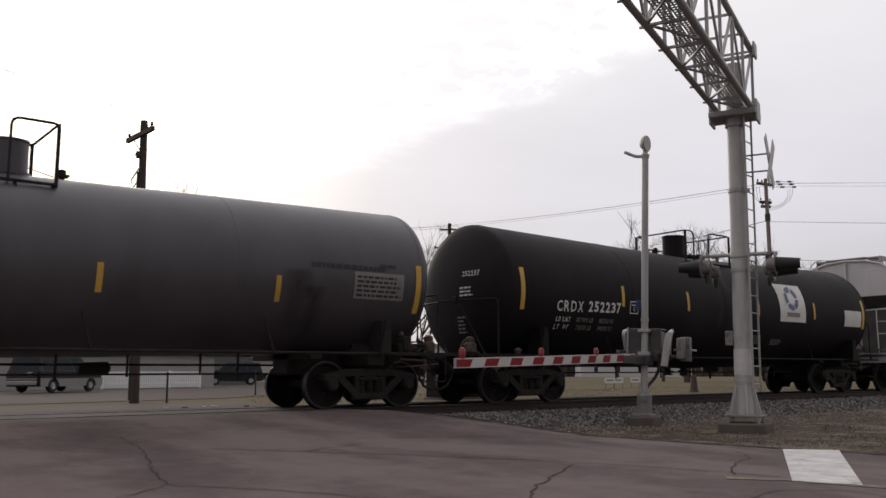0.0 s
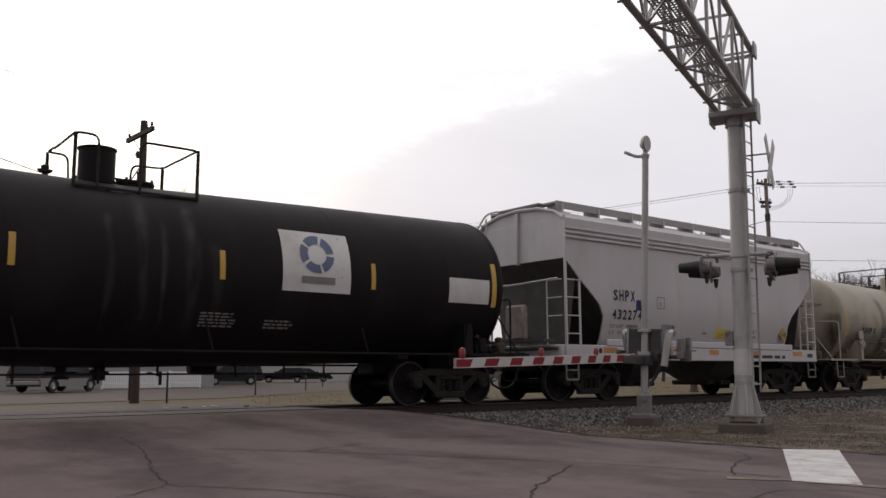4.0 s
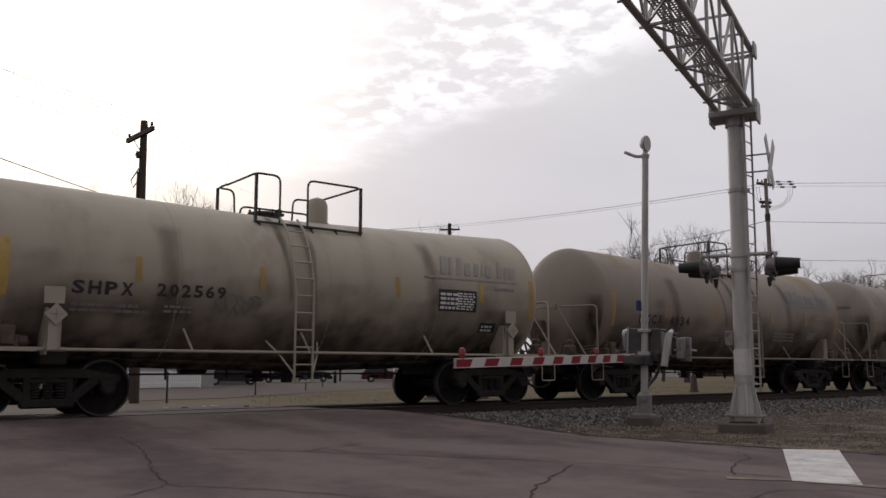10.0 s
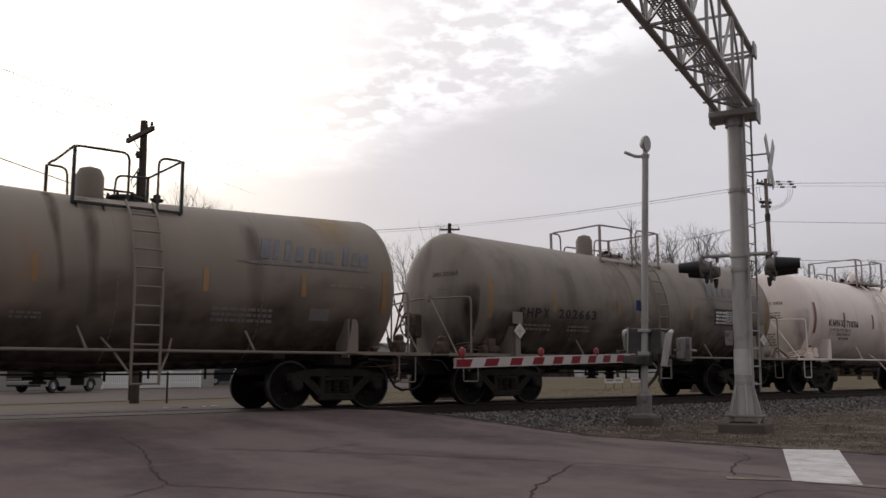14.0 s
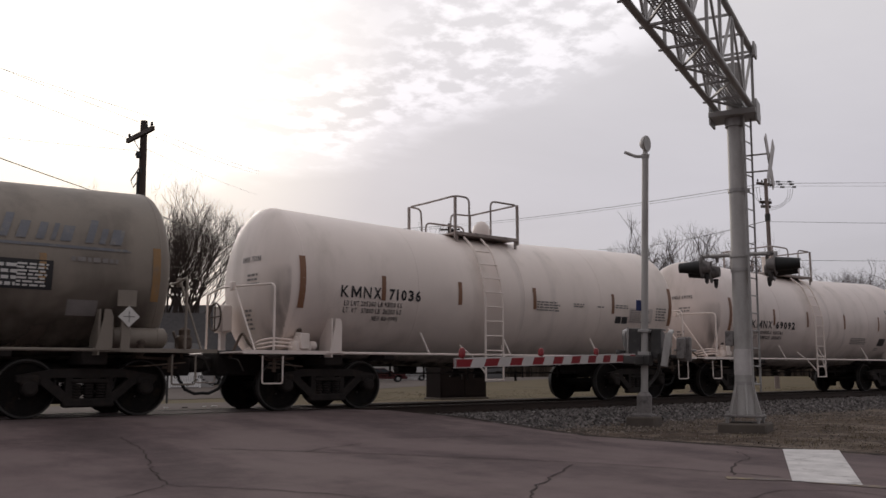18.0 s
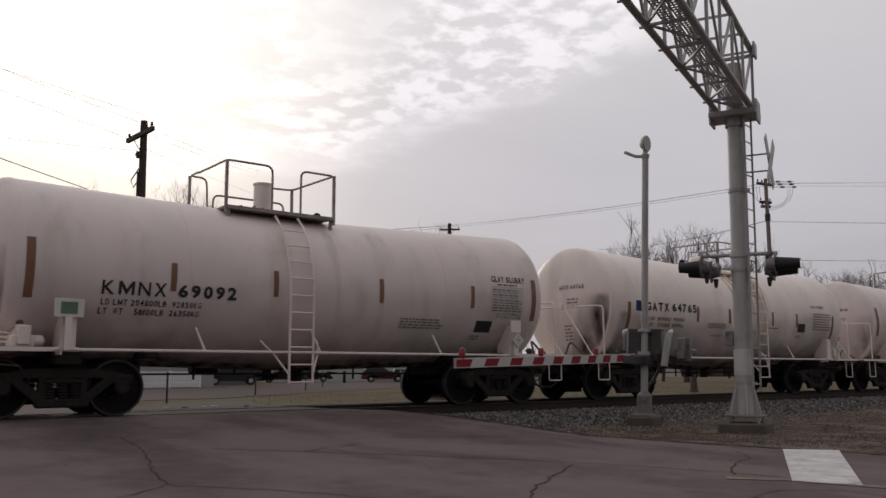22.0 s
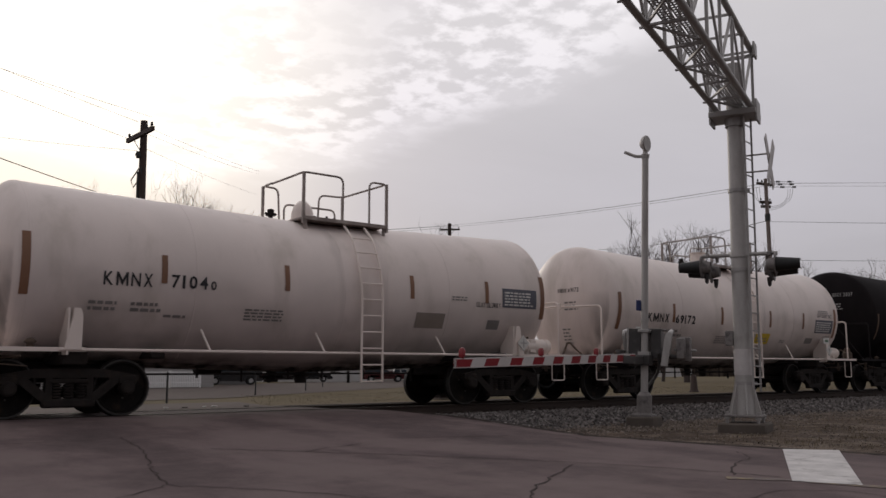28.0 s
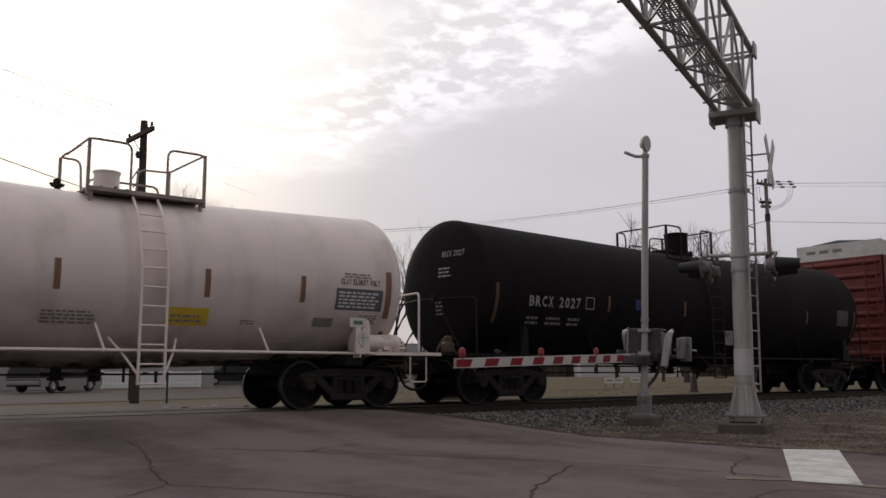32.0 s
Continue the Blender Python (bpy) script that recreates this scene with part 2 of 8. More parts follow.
M_ASPH = mat("worn_asphalt", (0.106, 0.075, 0.075), 0.9, spec=0.25, vary=0.42, scale=0.6, stretch=(1.1, 0.5, 1), grain=70, bump=0.6, depth=0.014, mottle=0.30,
             dirt=(0.154, 0.117, 0.113), dirt_amount=0.75, dirt_scale=0.6, dirt_edge=(0.44, 0.62))
M_CRACK = mat("tar_filled_crack", (0.056, 0.043, 0.041), 0.85, spec=0.1, vary=0.3)
M_PAINTW = mat("worn_white_road_paint", (0.54, 0.515, 0.50), 0.8, vary=0.2, scale=3, grain=60, mottle=0.2, dirt=(0.17, 0.145, 0.14), dirt_amount=0.6, dirt_scale=5, dirt_edge=(0.54, 0.7))
M_PAINTY = mat("worn_yellow_road_paint", (0.25, 0.19, 0.10), 0.8, vary=0.2, scale=4, dirt=(0.12, 0.09, 0.085), dirt_amount=0.97, dirt_scale=5, dirt_edge=(0.32, 0.52))
M_DIRT = mat("dry_dirt_ground", (0.082, 0.06, 0.046), 0.95, spec=0.1, vary=0.4, scale=1.2, grain=30, bump=0.8, depth=0.05, mottle=0.45,
             dirt=(0.17, 0.135, 0.108), dirt_amount=0.85, dirt_scale=1.3, dirt_edge=(0.48, 0.62))
M_FIELD = mat("dry_winter_grass_ground", (0.116, 0.092, 0.058), 0.95, spec=0.05, vary=0.25, scale=0.35, grain=14, bump=0.5, depth=0.05,
              dirt=(0.075, 0.07, 0.035), dirt_amount=0.75, dirt_scale=0.22)
M_PALE = mat("pale_gravel_road", (0.103, 0.085, 0.078), 0.9, spec=0.05, vary=0.15, scale=0.8, grain=40, bump=0.3, dirt=(0.115, 0.1, 0.085), dirt_amount=0.6, dirt_scale=0.3)
M_BALLAST = mat("dark_ballast_bed", (0.06, 0.055, 0.052), 0.95, vary=0.5, scale=9, grain=45, bump=1.0, depth=0.05,
                dirt=(0.04, 0.034, 0.03), dirt_amount=0.7, dirt_scale=3)
M_TIE = mat("creosoted_tie_wood", (0.035, 0.027, 0.022), 0.9, vary=0.4, scale=8, stretch=(8, 1, 1), bump=0.4)
M_CONC = mat("weathered_concrete", (0.105, 0.088, 0.076), 0.9, spec=0.2, vary=0.2, scale=3, bump=0.3, dirt=(0.08, 0.065, 0.055), dirt_amount=0.6)
M_GALV = mat("galvanised_steel", (0.42, 0.40, 0.385), 0.5, 0.3, vary=0.16, scale=2.2, grain=30, bump=0.05, dirt=(0.22, 0.2, 0.185), dirt_amount=0.6, dirt_scale=1.6, stretch=(1, 1, 0.35), dirt_edge=(0.44, 0.66))
M_CASE = mat("dark_grey_cast_case", (0.055, 0.051, 0.05), 0.55, 0.2, vary=0.3, scale=5, bump=0.1, dirt=(0.2, 0.19, 0.18), dirt_amount=0.7, dirt_scale=5, dirt_edge=(0.55, 0.75))
M_TRUSS = mat("dull_aluminium", (0.33, 0.315, 0.305), 0.5, 0.25, vary=0.12, scale=3, bump=0.05)
M_DARKMET = mat("dark_painted_metal", (0.03, 0.03, 0.03), 0.6, vary=0.3)
M_HOOD = mat("black_signal_hood", (0.012, 0.012, 0.012), 0.6, vary=0.3)
M_RED = mat("red_reflective_sheet", (0.21, 0.007, 0.013), 0.5, spec=0.15, vary=0.12, each=0.06)
M_LENS = mat("red_lens", (0.22, 0.012, 0.016), 0.3, vary=0.1, bump=0)
M_WSHEET = mat("white_reflective_sheet", (0.52, 0.49, 0.475), 0.5, spec=0.2, vary=0.08, dirt=(0.4, 0.36, 0.33), dirt_amount=0.4)
M_BLUE = mat("blue_sign", (0.05, 0.07, 0.20), 0.45, vary=0.1)
M_WOOD = mat("weathered_pole_wood", (0.05, 0.033, 0.028), 0.85, vary=0.35, scale=4, stretch=(6, 6, 0.4), bump=0.4)
M_BARK = mat("grey_brown_bark", (0.055, 0.041, 0.036), 0.9, vary=0.35, scale=6)
M_TWIG = mat("dry_twig", (0.075, 0.055, 0.05), 0.9, vary=0.3, scale=2)
M_WIRE = mat("weathered_grey_wire", (0.26, 0.25, 0.245), 0.6, vary=0.1)
M_CABLE = mat("cable", (0.03, 0.03, 0.033), 0.6, vary=0.1)
M_VAN = mat("dark_maroon_car_paint", (0.016, 0.010, 0.011), 0.35, 0.0, spec=0.3, vary=0.08, bump=0)
M_SILVER = mat("silver_car_paint", (0.22, 0.20, 0.19), 0.4, 0.0, vary=0.06, bump=0)
M_SUV = mat("black_car_paint", (0.012, 0.012, 0.014), 0.22, 0.1, vary=0.1, bump=0)
M_CARRED = mat("red_car_paint", (0.055, 0.007, 0.008), 0.25, 0.1, vary=0.1, bump=0)
M_CARWHITE = mat("white_car_paint", (0.42, 0.41, 0.40), 0.3, vary=0.05, bump=0)
M_TAIL = mat("dark_red_tail_lamp", (0.07, 0.007, 0.009), 0.4, vary=0.1, bump=0)
M_GLASS = glass("dark_car_glass")
M_TYRE = mat("tyre_rubber", (0.014, 0.014, 0.014), 0.85, vary=0.2)
M_ALLOY = mat("alloy_wheel", (0.5, 0.5, 0.5), 0.35, 0.9, vary=0.08)
M_SIDING = mat("white_siding", (0.5, 0.485, 0.475), 0.7, vary=0.06, scale=1.5, dirt=(0.5, 0.47, 0.44), dirt_amount=0.5)
M_OLDSIDING = mat("dull_white_siding", (0.30, 0.287, 0.28), 0.75, vary=0.1, scale=1.5, stretch=(0.3, 0.3, 8), dirt=(0.22, 0.2, 0.19), dirt_amount=0.5)
M_GREYWALL = mat("grey_siding", (0.13, 0.125, 0.125), 0.8, vary=0.1)
M_ROOF = mat("grey_shingle_roof", (0.075, 0.07, 0.07), 0.9, spec=0.1, vary=0.2, scale=3, grain=12, bump=0.4)
M_METROOF = mat("pale_metal_roof", (0.15, 0.15, 0.155), 0.8, 0.0, spec=0.1, vary=0.1)
M_FENCE = mat("white_painted_wood", (0.74, 0.73, 0.72), 0.6, vary=0.06)
M_BROWN = mat("brown_painted_steel", (0.014, 0.0095, 0.0085), 0.8, spec=0.12, vary=0.25, scale=3, dirt=(0.018, 0.0125, 0.011), dirt_amount=0.6)
M_STONE = mat("crushed_ballast_stone", (0.145, 0.130, 0.124), 0.92, spec=0.2, island=0.7, vary=0.4, scale=9, grain=60, bump=0.3)
M_GRIT = mat("pale_grit", (0.19, 0.16, 0.14), 0.95, spec=0.1, island=0.35, vary=0.3, scale=9)
M_STRAW = mat("dry_grass_blades", (0.12, 0.092, 0.056), 0.9, island=0.4, vary=0.4, scale=3)
M_LITTER = mat("pale_litter", (0.7, 0.69, 0.67), 0.7, vary=0.1)


def film_of(name, base, rough=0.8, size=7.0, edge=(0.3, 0.62)):
    """A thin film (soot, rust, dust, painted shade) that covers what lies under it as far as the mesh's own cover value
    says.
    """
    m = mat(name, base, rough, vary=0.3, scale=5, bump=0.0, spec=0.2)
    nt = m.node_tree
    N, L = nt.nodes.new, nt.links.new
    bsdf, out = nt.nodes["Principled BSDF"], nt.nodes["Material Output"]
    at, ns, tc = N("ShaderNodeAttribute"), N("ShaderNodeTexNoise"), N("ShaderNodeTexCoord")
    at.attribute_name = "cover"
    mp = N("ShaderNodeMapping"); mp.inputs["Scale"].default_value = (1, 1, 0.25)
    L(tc.outputs["Object"], mp.inputs[0]); L(mp.outputs[0], ns.inputs["Vector"])
    ns.inputs["Scale"].default_value, ns.inputs["Detail"].default_value = size, 5
    r = N("ShaderNodeMapRange"); r.inputs["From Min"].default_value, r.inputs["From Max"].default_value = edge
    L(ns.outputs["Fac"], r.inputs["Value"])
    k = N("ShaderNodeMath"); k.operation = "MULTIPLY"
    L(r.outputs[0], k.inputs[0]); L(at.outputs["Fac"], k.inputs[1])
    mix, clear = N("ShaderNodeMixShader"), N("ShaderNodeBsdfTransparent")
    L(k.outputs[0], mix.inputs[0]); L(clear.outputs[0], mix.inputs[1]); L(bsdf.outputs[0], mix.inputs[2])
    L(mix.outputs[0], out.inputs["Surface"])
    return m


# black film for soot on the ends and for shade painted under the tanks
M_SOOT_SHADE = film_of("black_soot_and_shade", (0.03, 0.022, 0.018), 0.8, 4.0, (0.1, 0.7))
M_RUSTRUN = film_of("brown_rust_stain", (0.50, 0.34, 0.13), 0.8, 5.0, (0.15, 0.6))
M_DUSTRUN = film_of("grey_dust_streak", (0.12, 0.115, 0.105))
M_GRIME_SHADE = film_of("dull_grime_and_shade", (0.085, 0.066, 0.053), 0.8, 2.5, (-0.05, 0.62))
M_PIPE = mat("rusty_brown_pipe", (0.085, 0.058, 0.042), 0.75, vary=0.35, scale=6, dirt=(0.16, 0.13, 0.11), dirt_amount=0.6, dirt_scale=5)


# ---------------------------------------------------------------- mesh builder
class Mesh:
    """Collects vertices and faces of one part."""

    def __init__(self):
        self.v, self.f = [], []

    def add(self, verts, faces):
        o = len(self.v)
        self.v += [tuple(p) for p in verts]
        self.f += [tuple(i + o for i in f) for f in faces]
        return self

    def box(self, x0, x1, y0, y1, z0, z1, c=0.0, m=None):
        """A box with its twelve edges chamfered by c."""
        if c <= 0:
            vs = [Vector((x, y, z)) for x in (x0, x1) for y in (y0, y1) for z in (z0, z1)]
            fs = [(0, 1, 3, 2), (4, 6, 7, 5), (0, 4, 5, 1), (2, 3, 7, 6), (0, 2, 6, 4), (1, 5, 7, 3)]
        else:
            ctr = Vector(((x0 + x1) / 2, (y0 + y1) / 2, (z0 + z1) / 2))
            h = Vector(((x1 - x0) / 2, (y1 - y0) / 2, (z1 - z0) / 2))
            c = min(c, 0.45 * min(h) * 2)
            vs, idx = [], {}
            for sx in (-1, 1):
                for sy in (-1, 1):
                    for sz in (-1, 1):
                        for ax in range(3):
                            p = [sx * (h.x - c), sy * (h.y - c), sz * (h.z - c)]
                            p[ax] = (sx, sy, sz)[ax] * h[ax]
                            idx[sx, sy, sz, ax] = len(vs)
                            vs.append(ctr + Vector(p))
            fs = []
            for ax in range(3):
                for s in (-1, 1):
                    o = [a for a in range(3) if a != ax]
                    quad = []
                    for a, b in ((-1, -1), (1, -1), (1, 1), (-1, 1)):
                        k = [0, 0, 0]; k[ax], k[o[0]], k[o[1]] = s, a, b
                        quad.append(idx[(*k, ax)])
                    fs.append(quad)
            for ax in range(3):
                o = [a for a in range(3) if a != ax]
                for a in (-1, 1):
                    for b in (-1, 1):
                        quad = []
                        for s, t in ((-1, 0), (1, 0), (1, 1), (-1, 1)):
                            k = [0, 0, 0]; k[ax], k[o[0]], k[o[1]] = s, a, b
                            quad.append(idx[(*k, o[t])])
                        fs.append(quad)
            for sx in (-1, 1):
                for sy in (-1, 1):
                    for sz in (-1, 1):
                        fs.append([idx[sx, sy, sz, a] for a in range(3)])
        if m is not None:
            vs = [m @ p for p in vs]
        return self.add(vs, fs)

    def tube(self, pts, r, n=6, r2=None, caps=True):
        """A round bar along points, from radius r to r2."""
        pts = [Vector(p) for p in pts]
        r2 = r if r2 is None else r2
        rings, up = [], None
        k = len(pts)
        for i, p in enumerate(pts):
            d = (pts[min(i + 1, k - 1)] - pts[max(i - 1, 0)]).normalized()
            if up is None:
                up = d.orthogonal().normalized()
            up = (up - d * up.dot(d))
            up = up.normalized() if up.length > 1e-6 else d.orthogonal().normalized()
            side = d.cross(up)
            rr = r + (r2 - r) * i / (k - 1)
            rings.append([p + (up * math.cos(a) + side * math.sin(a)) * rr for a in (2 * math.pi * j / n for j in range(n))])
        vs = [p for ring in rings for p in ring]
        fs = [(i * n + j, i * n + (j + 1) % n, (i + 1) * n + (j + 1) % n, (i + 1) * n + j) for i in range(k - 1) for j in range(n)]
        if caps:
            fs += [tuple(range(n))[::-1], tuple(range((k - 1) * n, k * n))]
        return self.add(vs, fs)

    def rod(self, p, q, r, n=8, r2=None):
        return self.tube([p, q], r, n, r2)

    def beam(self, p, q, w, h, up=(0, 0, 1)):
        """A rectangular bar from p to q, w across and h along up."""
        p, q = Vector(p), Vector(q)
        d = (q - p).normalized()
        up = Vector(up)
        up = up - d * up.dot(d)
        up = up.normalized() if up.length > 1e-6 else d.orthogonal().normalized()
        s = d.cross(up)
        vs = [e + s * (a * w / 2) + up * (b * h / 2) for e in (p, q) for a, b in ((-1, -1), (1, -1), (1, 1), (-1, 1))]
        return self.add(vs, [(3, 2, 1, 0), (4, 5, 6, 7), (0, 1, 5, 4), (1, 2, 6, 5), (2, 3, 7, 6), (3, 0, 4, 7)])

    def lathe(self, prof, n=24, o=(0, 0, 0), axis=0, start=0.0, sweep=2 * math.pi):
        """Turns a profile of (along, radius) round an axis through o."""
        o = Vector(o)
        full = abs(sweep - 2 * math.pi) < 1e-6
        m = n if full else n + 1
        vs = []
        for a, r in prof:
            for j in range(m):
                t = start + sweep * j / n
                p = [0, 0, 0]
                p[axis], p[(axis + 1) % 3], p[(axis + 2) % 3] = a, r * math.cos(t), r * math.sin(t)
                vs.append(o + Vector(p))
        fs = []
        for i in range(len(prof) - 1):
            for j in range(n):
                k = (j + 1) % m
                fs.append((i * m + j, i * m + k, (i + 1) * m + k, (i + 1) * m + j))
        return self.add(vs, fs)

    def prism(self, poly, y0, y1):
        """A plate: a polygon in x and z, from y0 to y1."""
        n = len(poly)
        vs = [(x, y0, z) for x, z in poly] + [(x, y1, z) for x, z in poly]
        return self.add(vs, [tuple(range(n)), tuple(range(n, 2 * n))[::-1]] + [(i, i + n, (i + 1) % n + n, (i + 1) % n) for i in range(n)])

    def data(self, name, smooth=40, turn=True):
        me = bpy.data.meshes.new(name)
        me.from_pydata([tuple(p) for p in self.v], [], self.f)
        if turn:
            bm = bmesh.new()
            bm.from_mesh(me)
            bmesh.ops.recalc_face_normals(bm, faces=bm.faces)
            bm.to_mesh(me)
            bm.free()
        if smooth:
            me.shade_smooth()
            me.set_sharp_from_angle(angle=radians(smooth))
        return me


def part(name, me, material, parent=None, label="", smooth=40, turn=True):
    """Links a mesh as one object, under its thing or part."""
    data = me.data(name, smooth, turn) if isinstance(me, Mesh) else me
    if not data.materials:
        data.materials.append(material)
    ob = new(name, data)
    if parent is not None:
        ob.parent = parent
    if label:
        ob["label"] = label
    return ob


def base(name, m=None, **tags):
    ob = new(name)
    ob.empty_display_size = 0.2
    if m is not None:
        ob.matrix_world = m
    return tagged(ob, **tags)


GLYPHS = {}


def glyph(ch, thick):
    """One capital or figure in a unit box."""
    if (ch, thick) not in GLYPHS and ch == "M":
        w = 0.15 + 2 * thick
        GLYPHS[ch, thick] = (np.array([(0, 0), (w, 0), (w, 1), (0, 1), (1 - w, 0), (1, 0), (1, 1), (1 - w, 1), (w, 1), (w, 0.62), (0.5, 0), (0.5, 0.42), (1 - w, 0.62), (1 - w, 1)]),
                             [(0, 1, 2, 3), (4, 5, 6, 7), (8, 9, 10, 11), (11, 10, 12, 13)])
    if (ch, thick) not in GLYPHS:
        cu = bpy.data.curves.new("lettering", "FONT")
        cu.body, cu.size, cu.resolution_u, cu.offset = ch, 1.0, 2, thick
        ob = bpy.data.objects.new("lettering", cu)
        me = bpy.data.meshes.new_from_object(ob)
        co = np.array([v.co[:2] for v in me.vertices])
        faces = [tuple(p.vertices) for p in me.polygons]
        bpy.data.objects.remove(ob)
        bpy.data.meshes.remove(me)
        bpy.data.curves.remove(cu)
        co -= co.min(axis=0)
        GLYPHS[ch, thick] = (co / np.maximum(co.max(axis=0), 1e-6), faces)
    return GLYPHS[ch, thick]


def letters(words, height, width, thick=0.02):
    """Stencil lettering in x and y from the origin, evenly spaced to the given width: vertices and faces."""
    cells = [0.55 if c == " " else (0.62 if c in "1I" else (1.2 if c in "MW" else 1.0)) for c in words]
    unit = width / (sum(cells) - 0.24)
    vs, fs, x = [], [], 0.0
    for c, k in zip(words, cells):
        if c != " ":
            co, faces = glyph(c, min(thick, 0.012) if c in "MNWVK" else thick)
            o, w = len(vs), unit * (0.26 if c in "1I" else k - 0.24)
            h = height * (0.14 if c == "-" else 1.0)
            up = height * 0.43 if c == "-" else 0.0
            vs += [(x + a * w, up + b * h) for a, b in co]
            fs += [tuple(q + o for q in f) for f in faces]
        x += unit * k
    return vs, fs


def arc(c, r, a0, a1, n=6):
    """Points of an arc in x and z (used for bent bars)."""
    return [(c[0] + r * math.cos(a0 + (a1 - a0) * i / n), c[1] + r * math.sin(a0 + (a1 - a0) * i / n)) for i in range(n + 1)]


def bent(pts, r=0.12, n=4):
    """Rounds the corners of a line of points."""
    pts = [Vector(p) for p in pts]
    out = [pts[0]]
    for a, b, c in zip(pts, pts[1:], pts[2:]):
        u, w = (a - b), (c - b)
        k = min(r, u.length * 0.45, w.length * 0.45)
        p, q = b + u.normalized() * k, b + w.normalized() * k
        out += [(p * (1 - t) + b * t) * (1 - t) + (b * (1 - t) + q * t) * t for t in (i / n for i in range(n + 1))]
    return out + [pts[-1]]


def enlarge(thing, sx, sy, sz, dz, keep=(), level=()):
    """Brings a thing's parts to true size about its base, and raises them by dz; parts named in keep stay, those in level are not raised."""
    scale = Matrix.Diagonal((sx, sy, sz, 1))
    done = {}

    def visit(ob, lift):
        kind = ob.name.split(".")[0]
        if kind in keep:
            return
        m = ob.matrix_basis.copy()
        rot = m.to_3x3().to_4x4()
        place = Vector((m.translation.x * sx, m.translation.y * sy, m.translation.z * sz))
        rise = Matrix.Translation((0, 0, 0 if kind in level else lift))
        key = (ob.data.name, tuple(round(q, 3) for row in rot for q in row))
        if key not in done:
            me = ob.data if ob.data.users == 1 else ob.data.copy()
            me.transform(rot.inverted() @ scale @ rot)
            done[key] = me
        ob.data = done[key]
        ob.matrix_basis = rise @ Matrix.Translation(place) @ rot
        for c in ob.children:
            visit(c, 0)
    for c in list(thing.children):
        visit(c, dz)


# ---------------------------------------------------------------- ground
def near_height(y):
    return float(np.interp(y, [-40, 0, 4, 7, 9, 12, 13.6, 17.4, 20, 24, 3000], [-0.52, -0.44, -0.36, -0.31, -0.27, -0.12, -0.012, -0.012, -0.1, -0.2, -0.2]))


EDGE_Y = [-30, 3.0, 5.12, 6.3, 7.65, 9.03, 10.8, 12.19, 13.4, 14.2]
EDGE_X = [14.5, 11.6, 11.0, 10.62, 10.3, 9.97, 10.01, 10.1, 9.6, 9.3]


def road_edge(y):
    return float(np.interp(y, EDGE_Y, EDGE_X))


def verge_height(y):
    """Beside the road: dirt, then the shoulder of the track bed."""
    return float(np.interp(y, [-40, 0, 5, 9, 11.9, 12.4, 13.5, 17.6, 19.5, 24, 3000], [-0.58, -0.50, -0.42, -0.43, -0.42, -0.35, -0.2, -0.2, -0.24, -0.24, -0.24]))


def ground_height(x, y):
    k = min(1.0, max(0.0, (x - road_edge(min(y, 14.2))) / 0.5))
    if y > 17.5:
        k = 1.0
    a = near_height(y) - 0.05
    return a + (verge_height(y) - a) * k


def build_ground():
    xs = [-3000, -800, -200, -60, -20, 0, 4, 7] + list(np.arange(8.5, 19, 0.25)) + list(np.arange(19, 46, 1.0)) + [60, 100, 200, 400, 900, 3000]
    ys = [-3000, -800, -200, -60, -20, -8, -4, 0, 2, 4] + list(np.arange(5, 20.1, 0.35)) + [21, 22, 24, 27, 30, 35, 40, 50, 70, 100, 200, 500, 1200, 3000]
    g = Mesh()
    vs = []
    for y in ys:
        for x in xs:
            near = -5 < x < 60 and 0 < y < 60
            n = (noise.noise(Vector((x * 0.9, y * 0.9, 3))) * 0.025 + noise.noise(Vector((x * 2.7, y * 2.7, 8))) * 0.012) if near and x > road_edge(min(y, 14.2)) + 0.3 and y < 12 else 0
            vs.append((x, y, ground_height(x, y) + n))
    w = len(xs)
    g.add(vs, [(j * w + i, j * w + i + 1, (j + 1) * w + i + 1, (j + 1) * w + i) for j in range(len(ys) - 1) for i in range(w - 1)])
    me = g.data("ground", 60)
    me.materials.append(M_DIRT)
    me.materials.append(M_FIELD)
    for p in me.polygons:
        c = p.center
        p.material_index = 1 if c.y > 17.6 else 0
    tagged(new("ground", me), "dry brown dirt and winter grass ground beside the tracks", "ground", kind="structure")


build_ground()


def sheet(name, rows, material, lift, label, category, height=near_height):
    """A paved sheet: rows of (y, x0, x1), draped on the ground."""
    g = Mesh()
    vs, n = [], 24
    for y, x0, x1 in rows:
        for i in range(n + 1):
            x = x0 + (x1 - x0) * (i / n) ** 0.6
            vs.append((x, y, height(y) + lift))
    g.add(vs, [(j * (n + 1) + i, j * (n + 1) + i + 1, (j + 1) * (n + 1) + i + 1, (j + 1) * (n + 1) + i) for j in range(len(rows) - 1) for i in range(n)])
    return tagged(part(name, g, material, smooth=60), label, category, kind="structure")


